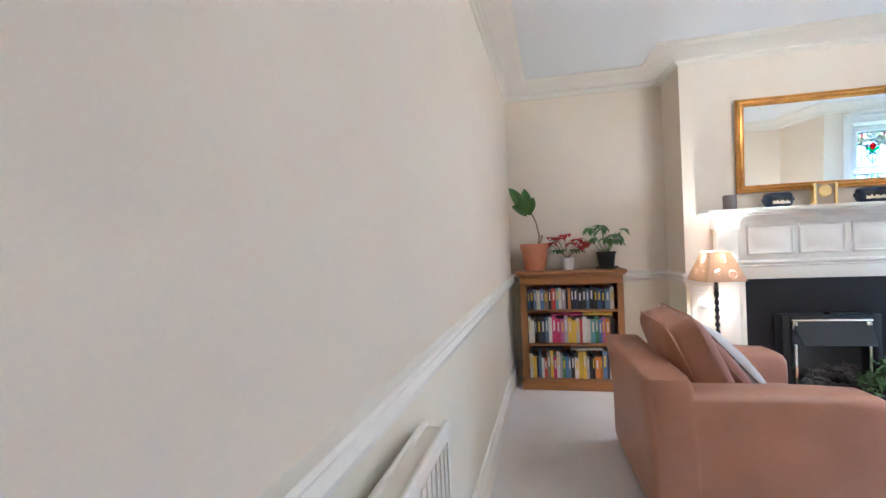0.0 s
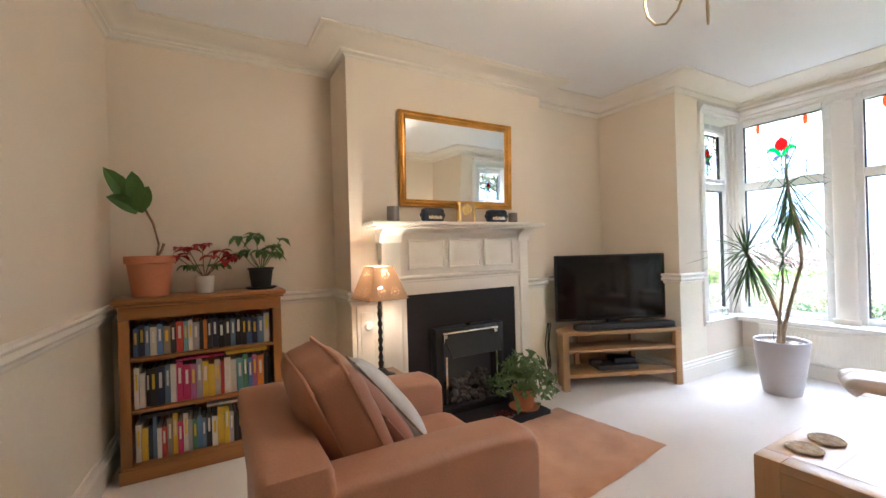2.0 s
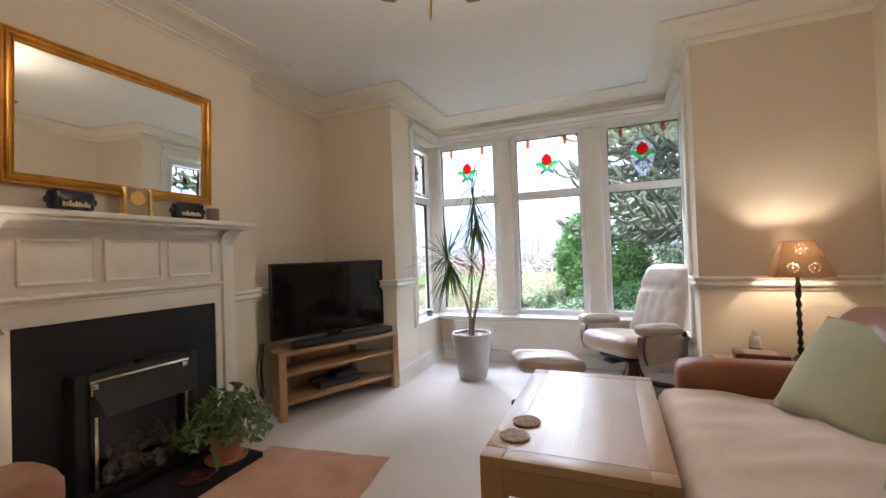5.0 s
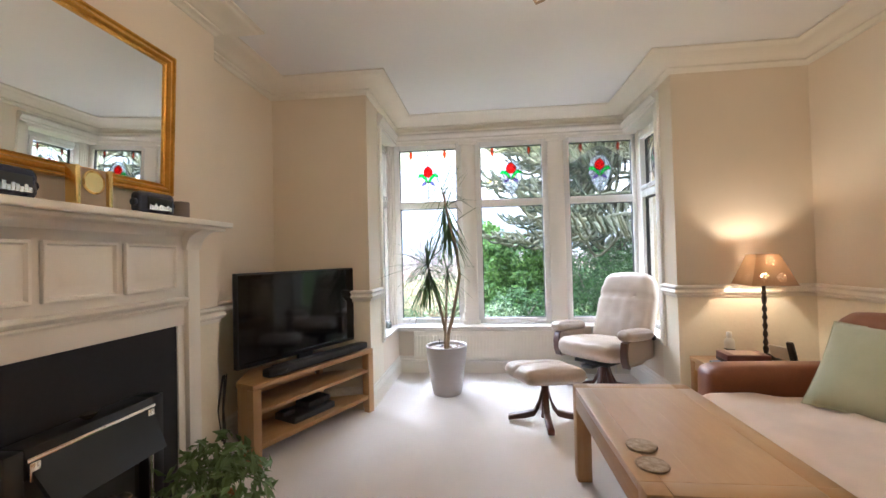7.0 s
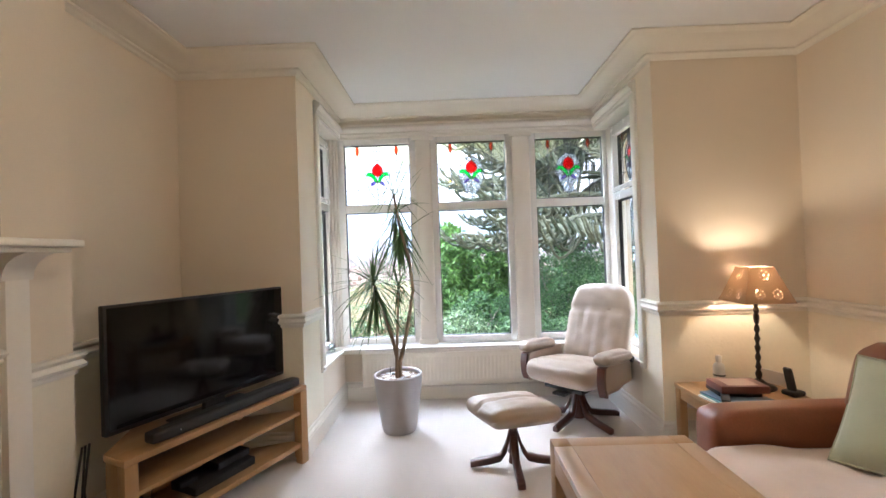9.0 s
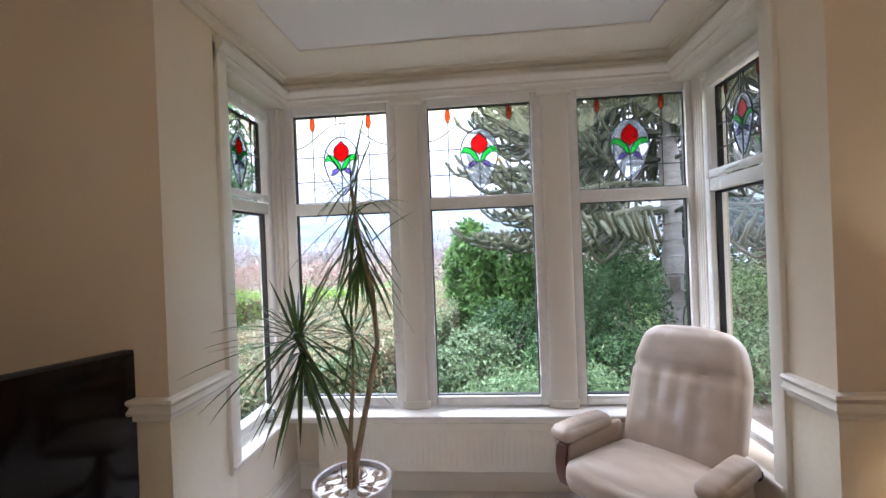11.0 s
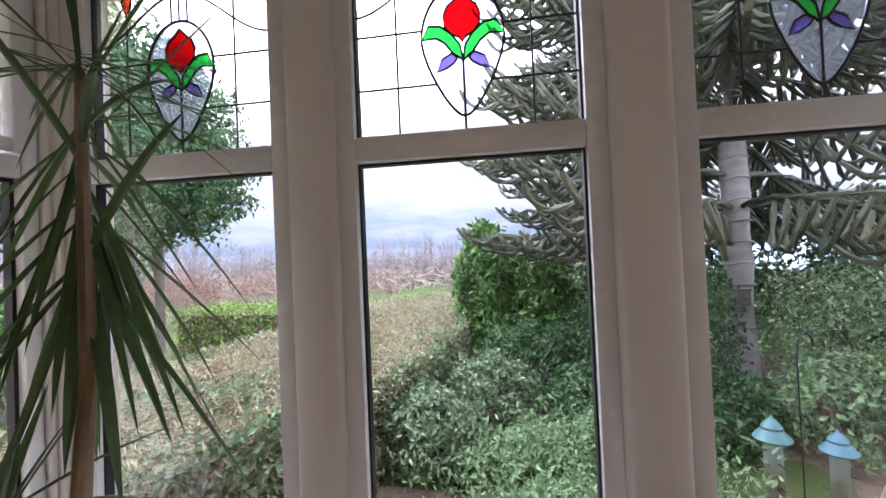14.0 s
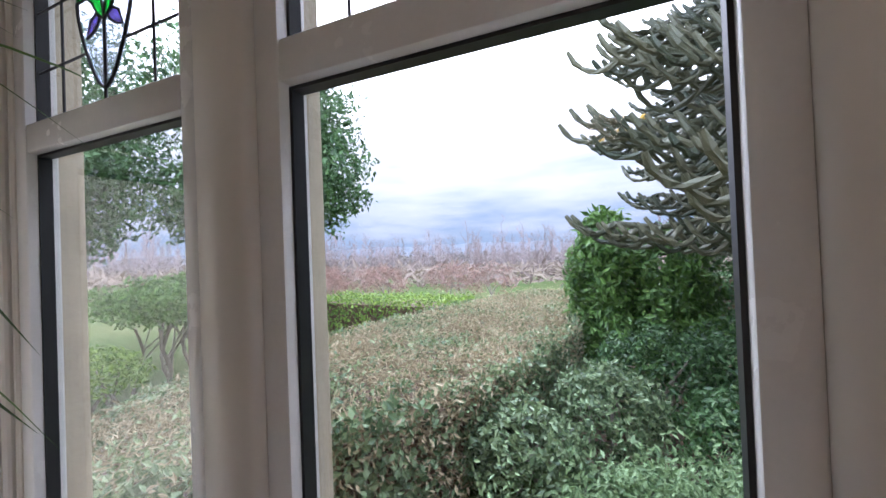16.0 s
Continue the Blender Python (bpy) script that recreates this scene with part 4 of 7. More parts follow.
BC, bx0, by0, BW = bookcase()
BOOK_COLS = [(0.02, 0.03, 0.07), (0.05, 0.10, 0.22), (0.13, 0.2, 0.3), (0.55, 0.51, 0.42), (0.68, 0.65, 0.58), (0.50, 0.03, 0.14), (0.03, 0.03, 0.035), (0.38, 0.34, 0.37), (0.72, 0.50, 0.04),
             (0.50, 0.06, 0.05), (0.08, 0.24, 0.13), (0.10, 0.2, 0.42), (0.42, 0.13, 0.28), (0.62, 0.22, 0.04), (0.18, 0.38, 0.42), (0.75, 0.72, 0.66), (0.018, 0.018, 0.022), (0.26, 0.22, 0.17)]
BOOK_MATS = [mat("book_cloth", c, 0.5, var=0.10, scale=20, fine=120, bump=0.1, depth=0.001) for c in BOOK_COLS]


def book(x, z, t, h, d, material, lean=0, flat=False, y=0.0):
    o = thing("book", x, y, z, 0, "book standing on a bookcase shelf" if not flat else "book lying flat on top of other books", "book", "books in the bookcase")
    c = bmesh.new()
    e = min(0.003, t * 0.2)
    box(0, t, 0.0, e, 0, h, 0.0008, 1, c)
    box(0, e, e, d, 0, h, 0, 1, c)
    box(t - e, t, e, d, 0, h, 0, 1, c)
    part("cover", c, material, o, smooth=0)
    if not flat and t > 0.02:
        part("title_bar", box(t * 0.3, t * 0.7, -0.0009, -0.0001, h * 0.45, h * 0.85), BOOK_MATS[4] if (x * 977) % 1 < 0.6 else BOOK_MATS[8], o, "pale lettering bar on the spine", smooth=0)
    part("page_block", box(e + 0.0002, t - e - 0.0002, e + 0.0004, d - 0.004, 0.004, h - 0.004), M_PAPER, o, smooth=0)
    if lean:
        o.matrix_world = pose(x, y, z, 0, lean, 0)
    if flat:
        o.matrix_world = pose(x, y, z + t, 0, 90, 0)
    return o


rb = random.Random(11)
SEQ = {2: ([1, 0, 2, 3, 11, 17, 6, 9, 14, 4, 7, 16, 13, 6, 0, 16, 6, 2, 16, 6], 0.155, 0.185),
       1: ([15, 4, 16, 6, 0, 2, 15, 5, 5, 12, 7, 8, 8, 3, 9, 15, 4, 14, 10, 11, 12, 13, 6, 16], 0.19, 0.23),
       0: ([4, 8, 0, 2, 15, 9, 17, 8, 5, 15, 7, 10, 11, 2, 6, 15, 8, 8, 7, 6, 16, 13, 13, 2, 0], 0.17, 0.235)}
for lev, z in ((0, 0.085), (1, 0.385), (2, 0.67)):
    seq, h0, h1 = SEQ[lev]
    x = bx0 + 0.075
    end = bx0 + BW - 0.072
    k = 0
    while x < end - 0.02:
        t = rb.uniform(0.018, 0.036)
        if x + t > end:
            break
        book(x, z + 0.0005, t, rb.uniform(h0, h1), rb.uniform(0.15, 0.19), BOOK_MATS[seq[k % len(seq)]], y=by0 + 0.04 + rb.uniform(0, 0.02))
        x += t + rb.uniform(0.0008, 0.002)
        k += 1
book(bx0 + 0.27, 0.385 + 0.2335, 0.014, 0.25, 0.18, BOOK_MATS[5], flat=True, y=by0 + 0.05)
book(bx0 + 0.53, 0.385 + 0.2335, 0.022, 0.23, 0.18, BOOK_MATS[8], flat=True, y=by0 + 0.05)
book(bx0 + 0.10, 0.085 + 0.238, 0.018, 0.26, 0.18, BOOK_MATS[6], flat=True, y=by0 + 0.05)
book(bx0 + 0.42, 0.085 + 0.238, 0.014, 0.25, 0.18, BOOK_MATS[15], flat=True, y=by0 + 0.05)


# ---- plants on the bookcase ----
def pot(parent, r0, r1, h, material, soil=True, rim=0.0):
    prof = [(r0 * 0.9, 0), (r0, 0.004)]
    if rim:
        prof += [(r1 * 0.93, h - rim), (r1 * 1.02, h - rim + 0.002), (r1 * 1.04, h - 0.003), (r1 * 1.02, h)]
    else:
        prof += [(r1, h - 0.004), (r1 * 0.985, h)]
    prof += [(r1 * 0.92, h - 0.002), (r1 * 0.88, h - 0.03)]
    p = part("pot", lathe(prof, 36), material, parent)
    if soil:
        s = bmesh.new()
        bmesh.ops.create_circle(s, cap_ends=True, segments=36, radius=r1 * 0.885)
        bmesh.ops.subdivide_edges(s, edges=s.edges[:], cuts=0)
        moved(s, Matrix.Translation((0, 0, h - 0.018)))
        part("soil", s, M_SOIL, parent, "dark crumbly soil")
    return p


def broad_leaf(bm, base, tip, width, droop=0.1, n=7, up=(0, 0, 1)):
    b, t = Vector(base), Vector(tip)
    pts = []
    for i in range(n):
        s = i / (n - 1)
        p = b.lerp(t, s)
        p.z += droop * 4 * s * (1 - s) * 0.5 - droop * s * s * 0.5
        pts.append(p)
    blade(pts, width, bm, 0.18, up)


p1 = thing("potted_plant", -0.13, 3.85, 1.0005, 0, "leafy plant on one long stalk in a terracotta pot", "plant", "plants on the bookcase")
pot(p1, 0.09, 0.122, 0.235, M_TERRA, rim=0.045)
part("stalk", tube([(0.03, 0, 0.215), (0.045, -0.02, 0.30), (0.02, -0.02, 0.42), (-0.04, -0.02, 0.56)], 0.006, 8), M_STEM, p1)
part("second_stalk", tube([(0.03, 0.0, 0.215), (0.06, -0.02, 0.27), (0.07, -0.02, 0.305)], 0.008, 8), M_STEM, p1)
lv = bmesh.new()
for a, (dx, dz, w) in enumerate(((-0.15, 0.25, 0.10), (-0.02, 0.235, 0.095), (0.06, 0.15, 0.09), (-0.13, 0.08, 0.085))):
    broad_leaf(lv, (-0.05, -0.02, 0.49), (-0.05 + dx, -0.04 - 0.02 * a, 0.49 + dz), w, 0.02, up=(0.2, -1, 0.2))
part("leaves", lv, M_LEAF, p1)

p2 = thing("potted_plant", 0.143, 3.84, 1.0005, 0, "red-leaved poinsettia in a cream ceramic pot", "plant", "plants on the bookcase")
pot(p2, 0.045, 0.052, 0.105, plain("cream_ceramic", (0.62, 0.58, 0.52), 0.35))
st, rd, gn = bmesh.new(), bmesh.new(), bmesh.new()
rp = random.Random(3)
for i in range(8):
    a = i * 0.83
    e = Vector((0.14 * math.cos(a), 0.08 * math.sin(a) - 0.02, rp.uniform(0.19, 0.30)))
    tube([(0, 0, 0.09), (e.x * 0.4, e.y * 0.4, 0.15), e], 0.003, 5, st)
    for k in range(5):
        b = a + k * 1.256 + rp.uniform(-0.3, 0.3)
        ln = rp.uniform(0.05, 0.085)
        broad_leaf(rd, e, e + Vector((ln * math.cos(b), ln * math.sin(b), rp.uniform(-0.03, 0.02))), 0.046, 0.02, 5)
    for k in range(2):
        b = a + rp.uniform(-1, 1)
        m = Vector((e.x * 0.6, e.y * 0.6, 0.16))
        broad_leaf(gn, m, m + Vector((0.07 * math.cos(b), 0.07 * math.sin(b), -0.01)), 0.04, 0.03, 5)
part("stems", st, M_STEM, p2)
part("red_bracts", rd, M_RED_LEAF, p2, "red bracts")
part("leaves", gn, M_LEAF, p2)

p3 = thing("potted_plant", 0.462, 3.86, 1.0005, 0, "green palmate-leaved plant in a black pot on a saucer", "plant", "plants on the bookcase")
part("saucer", lathe([(0.075, 0), (0.09, 0.006), (0.094, 0.016), (0.088, 0.016), (0.07, 0.007)], 28), M_BLACK_MATT, p3)
pot(p3, 0.058, 0.078, 0.14, M_BLACK_MATT, rim=0.015)
st, gn = bmesh.new(), bmesh.new()
for i in range(11):
    a = i * 2.4
    r = rp.uniform(0.05, 0.15)
    e = Vector((r * math.cos(a), 0.7 * r * math.sin(a), rp.uniform(0.2, 0.37)))
    tube([(0, 0, 0.12), (e.x * 0.5, e.y * 0.5, e.z * 0.7), e], 0.0028, 5, st)
    for k in range(5):
        b = a + (k - 2) * 0.62
        ln = rp.uniform(0.06, 0.09)
        broad_leaf(gn, e, e + Vector((ln * math.cos(b), ln * math.sin(b), rp.uniform(-0.06, 0.01))), 0.042, 0.02, 5)
part("stems", st, M_LEAF_PALE, p3)
part("leaves", gn, M_LEAF, p3)

# hearth plant
p4 = thing("potted_plant", 2.15, 3.26, 0.0505, 0, "bushy arching cactus plant in a terracotta pot on a saucer", "plant")
part("saucer", lathe([(0.08, 0), (0.105, 0.006), (0.112, 0.018), (0.104, 0.018), (0.08, 0.008)], 28), M_TERRA, p4)
pot(p4, 0.062, 0.088, 0.15, M_TERRA, rim=0.03)
rp4 = np.random.default_rng(14)
k4 = 520
a4 = rp4.uniform(0, 2 * math.pi, k4)
r4 = 0.24 * rp4.uniform(0.15, 1, k4) ** 0.7
z4 = 0.16 + 0.27 * (1 - (r4 / 0.26) ** 2) * rp4.uniform(0.35, 1.0, k4) - 0.10 * (r4 / 0.24) ** 2 * rp4.uniform(0, 1, k4)
pos4 = np.column_stack([r4 * np.cos(a4), r4 * np.sin(a4), z4])
dir4 = np.column_stack([np.cos(a4) * 0.7, np.sin(a4) * 0.7, np.full(k4, 0.6)])
lf = leaves("foliage", pos4, dir4, 0.062, M_LEAF_PALE, 0.42, 0.5, rp4)
lf.parent = p4
st = bmesh.new()
for i in range(26):
    a = i * 2.4
    r = 0.10 + 0.10 * (i % 3) / 2
    tube([(0.02 * math.cos(a), 0.02 * math.sin(a), 0.12), (r * 0.5 * math.cos(a), r * 0.5 * math.sin(a), 0.27), (r * math.cos(a), r * math.sin(a), 0.30 - 0.04 * (i % 3))], 0.003, 5, st)
part("stems", st, M_LEAF_PALE, p4)


# ---- rug, armchair, sofa, tables ----
def rug():
    o = thing("rug", 1.55, 2.70, 0.001, 8, "orange-brown shaggy rug by the hearth", "rug")
    b = bmesh.new()
    n, m = 40, 24
    g = []
    rr = random.Random(9)
    for i in range(n + 1):
        row = []
        for j in range(m + 1):
            u, v = i / n, j / m
            wob = 0.012 * noise.noise((u * 9, v * 9, 2))
            edge = min(u, 1 - u, v, 1 - v)
            row.append(b.verts.new((-0.9 + 1.85 * u + wob, -0.41 + 0.80 * v + wob, 0.004 + 0.016 * min(1, edge * 14) + 0.006 * noise.noise((u * 30, v * 18, 0)))))
        g.append(row)
    for i in range(n):
        for j in range(m):
            b.faces.new((g[i][j], g[i + 1][j], g[i + 1][j + 1], g[i][j + 1]))
    part("tufted_top", b, M_RUG, o, smooth=80)


rug()


def cushion_thing(x, y, z, rx, ry, rz, w, h, t, material, label, seed, group="", piping=None):
    o = new("cushion")
    o.matrix_world = pose(x, y, z, rx, ry, rz)
    tagged(o, label, "cushion", group)
    part("cover", pillow(w, h, t, 18, seed), material, o, smooth=80)
    pts = []
    n = 16
    for k in range(4 * n):
        s, q = divmod(k, n)
        u = -1 + 2 * q / n
        c = [(u, -1), (1, u), (-u, 1), (-1, -u)][s]
        pin = 1 - 0.06 * (1 - c[0] ** 2) * abs(c[1]) ** 3
        pin2 = 1 - 0.06 * (1 - c[1] ** 2) * abs(c[0]) ** 3
        pts.append((c[0] * w / 2 * pin2, 0, c[1] * h / 2 * pin))
    part("piping", tube(pts + pts[:1], 0.004, 6), piping or material, o, smooth=80)
    return o


def armchair():
    # faces +x; origin at the centre of its base
    o = thing("armchair", 0.735, 2.44, 0, 0, "tan leather armchair with rounded arms", "armchair")
    def arm(y0, y1):
        b = bmesh.new()
        prof = [(-0.42, 0.03), (0.405, 0.03), (0.425, 0.10), (0.432, 0.50), (0.43, 0.545), (0.41, 0.58), (0.37, 0.598), (0.2, 0.606), (0.0, 0.607), (-0.25, 0.604), (-0.42, 0.60)]
        k = len(prof)
        cols = []
        w = y1 - y0
        for s in (0.0, 0.06, 0.18, 0.5, 0.82, 0.94, 1.0):
            ins = 0.028 * (abs(2 * s - 1) ** 6)
            cols.append([b.verts.new((x - (ins if x > 0.3 else 0), y0 + w * s, z - (ins if z > 0.3 else 0))) for x, z in prof])
        for a, c in zip(cols, cols[1:]):
            for i in range(k):
                b.faces.new((a[i], a[(i + 1) % k], c[(i + 1) % k], c[i]))
        b.faces.new(cols[0][::-1])
        b.faces.new(cols[-1])
        return b
    part("arm", arm(-0.44, -0.245), M_TAN, o, smooth=50)
    part("arm", arm(0.245, 0.44), M_TAN, o, smooth=50)
    back = softbox(0.20, 0.88, 0.64, 0.035, 0.010, 12, (0, 0, 0.32))
    for v in back.verts:
        v.co.x -= 0.10 * max(0, v.co.z - 0.3)
    part("backrest", moved(back, Matrix.Translation((-0.35, 0, 0.03))), M_TAN, o, smooth=60)
    part("seat_base", softbox(0.64, 0.485, 0.26, 0.03, 0, 6, (0.09, 0, 0.165)), M_TAN_DARK, o, smooth=60)
    part("seat_cushion", softbox(0.66, 0.48, 0.15, 0.05, 0.02, 10, (0.11, 0, 0.375), True), M_TAN, o, "tan leather seat cushion", smooth=60)
    bc = softbox(0.155, 0.48, 0.47, 0.045, 0.0, 18)
    for v in bc.verts:
        q = (1 - min(1, abs(v.co.y) / 0.24) ** 3) * (1 - min(1, abs(v.co.z) / 0.235) ** 3)
        v.co.x += math.copysign(0.045 * q, v.co.x) + 0.008 * noise.noise((v.co.y * 9, v.co.z * 9, 3)) * (1 if abs(v.co.x) > 0.05 else 0)
        v.co.z += 0.014 * noise.noise((v.co.y * 6, v.co.x * 6, 8))
    lean = Matrix.Translation((-0.175, -0.02, 0.645)) @ Matrix.Rotation(radians(-24), 4, "Y")
    cushion = part("back_cushion", moved(bc, lean), M_TAN_DARK, o, "plump worn tan leather back cushion", smooth=70)
    for sx in (-0.058, 0.058):
        loop = [(sx, y, z) for y, z in ((-0.20, -0.235), (0.20, -0.235), (0.24, -0.19), (0.24, 0.19), (0.20, 0.238), (-0.20, 0.238), (-0.24, 0.19), (-0.24, -0.19), (-0.20, -0.235))]
        part("seam", moved(tube(loop, 0.0055, 6), lean), M_TAN, cushion, "raised leather seam", smooth=80)
    for sx in (-0.38, 0.38):
        for sy in (-0.38, 0.38):
            part("foot", moved(lathe([(0.022, 0), (0.03, 0.035)], 12), Matrix.Translation((sx, sy, 0))), M_EBONY, o)


armchair()
cushion_thing(0.71, 2.49, 0.625, -38, 6, 84, 0.40, 0.44, 0.12, M_PINKISH, "dusky brown scatter cushion on the armchair", 2, "armchair cushions")
cushion_thing(0.80, 2.57, 0.615, -40, 10, 78, 0.42, 0.42, 0.12, M_STRIPE, "grey and white patterned scatter cushion on the armchair", 5, "armchair cushions", M_TAUPE)


def sofa():
    x0, x1 = 0.95, 2.98
    o = thing("sofa", (x0 + x1) / 2, 0.33, 0, 0, "brown leather sofa partly covered by a pale throw", "sofa")
    W = (x1 - x0) / 2
    part("base", softbox(2 * W - 0.36, 0.86, 0.24, 0.03, 0, 8, (0, 0.14, 0.16)), M_SOFA, o, smooth=60)
    for s in (-1, 1):
        b = softbox(0.19, 0.92, 0.56, 0.055, 0.012, 12, (s * (W - 0.095), 0.13, 0.31))
        part("arm", b, M_SOFA, o, smooth=60)
    bk = softbox(2 * W - 0.02, 0.20, 0.76, 0.07, 0.02, 12, (0, -0.26, 0.40))
    part("backrest", bk, M_SOFA, o, smooth=60)
    for s in (-1, 1):
        part("seat_cushion", softbox(W - 0.2, 0.70, 0.17, 0.06, 0.02, 10, (s * (W - 0.195) / 2, 0.24, 0.345), True), M_SOFA, o, smooth=60)
        bc = softbox(W - 0.105, 0.19, 0.46, 0.09, 0.035, 12)
        part("back_cushion", moved(bc, Matrix.Translation((s * (W - 0.10) / 2, -0.09, 0.645)) @ Matrix.Rotation(radians(14), 4, "X")), M_SOFA, o, "worn brown leather back cushion", smooth=70)
    for sx in (-W + 0.1, W - 0.1):
        for sy in (-0.28, 0.5):
            part("foot", moved(lathe([(0.024, 0), (0.03, 0.035)], 12), Matrix.Translation((sx, sy, 0))), M_EBONY, o)


sofa()


def throw():
    """Cloth over the seat, hanging a little over its front."""
    o = thing("throw", 1.965, 0.5, 0, 0, "creased pale beige throw spread over the sofa seat", "blanket")
    b = bmesh.new()
    n, m = 70, 44
    g = []
    for i in range(n + 1):
        row = []
        for j in range(m + 1):
            u, v = i / n, j / m
            x = -0.795 + 1.59 * u
            s = v * 1.22
            z0 = 0.46 + 0.012 * noise.noise((x * 2.2, s * 4, 0)) + 0.022 * noise.noise((x * 5, s * 2 + x * 5, 4)) + 0.007 * noise.noise((x * 14 + s * 9, s * 5, 7))
            crown = 0.018 * (1 - (2 * u - 1) ** 2)
            if s < 0.72:
                y, z = -0.28 + s, z0 + crown
            else:
                a = min(1.0, (s - 0.72) / 0.13)
                ang = a * math.pi / 2
                y = 0.44 + 0.075 * math.sin(ang)
                z = z0 + crown * (1 - a) - 0.075 * (1 - math.cos(ang))
                if a >= 1:
                    d = s - 0.85
                    z -= d
                    y += 0.012 + 0.016 * math.sin(x * 19 + 2 * noise.noise((x * 3, 0, 0))) * min(1, d * 6)
                    z += 0.05 * noise.noise((x * 1.5, 5, 0)) * min(1, d * 4)
            row.append(b.verts.new((x, y, z + 0.005)))
        g.append(row)
    for i in range(n):
        for j in range(m):
            b.faces.new((g[i][j], g[i + 1][j], g[i + 1][j + 1], g[i][j + 1]))
    cloth = part("cloth", b, M_THROW, o, smooth=80)
    sd = cloth.modifiers.new("thick", "SOLIDIFY")
    sd.thickness, sd.offset = 0.006, 1.0


throw()
cushion_thing(2.50, 0.365, 0.655, 37, 0, 26, 0.46, 0.46, 0.16, M_GREEN_CUSH, "plain sage green scatter cushion on the sofa", 8, "sofa cushions")
cushion_thing(1.80, 0.36, 0.655, 38, 4, 16, 0.46, 0.46, 0.17, M_GREEN_CUSH, "plain sage green scatter cushion on the sofa", 12, "sofa cushions")


def coffee_table():
    x0, x1, y0, y1, h = 1.765, 2.825, 1.04, 1.625, 0.50
    W, D = (x1 - x0) / 2, (y1 - y0) / 2
    o = thing("coffee_table", (x0 + x1) / 2, (y0 + y1) / 2, 0, 0, "chunky light oak coffee table with corner posts", "coffee table")
    for sx in (-1, 1):
        for sy in (-1, 1):
            part("leg", box(sx * W - (0.075 if sx > 0 else 0), sx * W + (0.075 if sx < 0 else 0), sy * D - (0.075 if sy > 0 else 0), sy * D + (0.075 if sy < 0 else 0), 0, h, 0.003), M_OAK_Z, o)
    for s in (-1, 1):
        part("side_rail", box(-W + 0.076, W - 0.076, s * (D - 0.012) - 0.012, s * (D - 0.012) + 0.012, h - 0.115, h - 0.031, 0.002), M_OAK, o)
        part("end_rail", box(s * (W - 0.012) - 0.012, s * (W - 0.012) + 0.012, -D + 0.076, D - 0.076, h - 0.115, h - 0.031, 0.002), M_OAK_Y, o)
        part("top_border", box(-W + 0.0758, W - 0.0758, min(s * D, s * (D - 0.075)), max(s * D, s * (D - 0.075)), h - 0.030, h, 0.0015), M_TABLE, o)
        part("top_end", box(min(s * W, s * (W - 0.075)), max(s * W, s * (W - 0.075)), -D + 0.0758, D - 0.0758, h - 0.030, h, 0.0015), wood("table_oak_across", (0.52, 0.32, 0.15), (0.42, 0.24, 0.105), 0.40, (7, 1.6, 7), coat=0.6), o)
    k = 4
    bw = (2 * D - 0.152) / k
    for i in range(k):
        ya = -D + 0.076 + i * bw
        part("board", box(-W + 0.0762, W - 0.0762, ya + 0.0002, ya + bw - 0.0002, h - 0.030, h - 0.0002, 0.0002, 1), M_TABLE, o)


coffee_table()
for x, y in ((2.075, 1.53), (1.935, 1.545)):
    c = thing("coaster", x, y, 0.5002, 0, "round woven cork coaster on the coffee table", "coaster", "coasters")
    b = lathe([(0.045, 0), (0.052, 0.002), (0.054, 0.006), (0.050, 0.009), (0.046, 0.0075), (0.040, 0.0095), (0.034, 0.008), (0.028, 0.0095), (0.02, 0.008), (0.012, 0.0095), (0.004, 0.009)], 40)
    part("disc", b, mat("cork_pattern", (0.36, 0.24, 0.14), 0.8, var=0.35, scale=60, fine=200, bump=0.5, depth=0.002, tint=(0.55, 0.45, 0.33)), c)


# ---- television corner ----
A = Vector((2.73, 3.43))
Bv = Vector((3.705, 3.0))
TVR = math.degrees(math.atan2(Bv.y - A.y, Bv.x - A.x))
TVL = (Bv - A).length


def tv_stand():
    o = thing("tv_stand", A.x, A.y, 0, TVR, "light oak corner television stand with open shelves", "tv stand")
    h = 0.495
    plan = [(0, 0), (TVL, 0), (TVL, 0.09), (TVL - 0.25, 0.33), (0.22, 0.36), (0, 0.16)]
    part("top", prism(plan, h - 0.03, h, 0.003), M_OAK, o)
    inner = [(0.05, 0.012), (TVL - 0.05, 0.012), (TVL - 0.05, 0.09), (TVL - 0.27, 0.31), (0.23, 0.34), (0.05, 0.16)]
    part("middle_shelf", prism(inner, 0.315, 0.337, 0.002), M_OAK, o)
    part("bottom_shelf", prism(inner, 0.105, 0.135, 0.002), M_OAK, o)
    for x in (0.0, TVL - 0.055):
        part("front_post", box(x, x + 0.055, 0.0, 0.055, 0, h - 0.0305, 0.003), M_OAK_Z, o)
    part("side_panel", box(0.008, 0.03, 0.056, 0.16, 0.02, h - 0.0305, 0.002), M_OAK_Z, o)
    part("side_panel", box(TVL - 0.03, TVL - 0.008, 0.056, 0.09, 0.02, h - 0.0305, 0.002), M_OAK_Z, o)
    part("back_post", box(0.23, 0.27, 0.30, 0.34, 0, h - 0.0305, 0.003), M_OAK_Z, o)
    part("back_post", box(TVL - 0.31, TVL - 0.27, 0.27, 0.31, 0, h - 0.0305, 0.003), M_OAK_Z, o)
    part("back_panel", box(0.28, TVL - 0.32, 0.31, 0.316, 0.14, h - 0.031), M_OAK, o)


tv_stand()


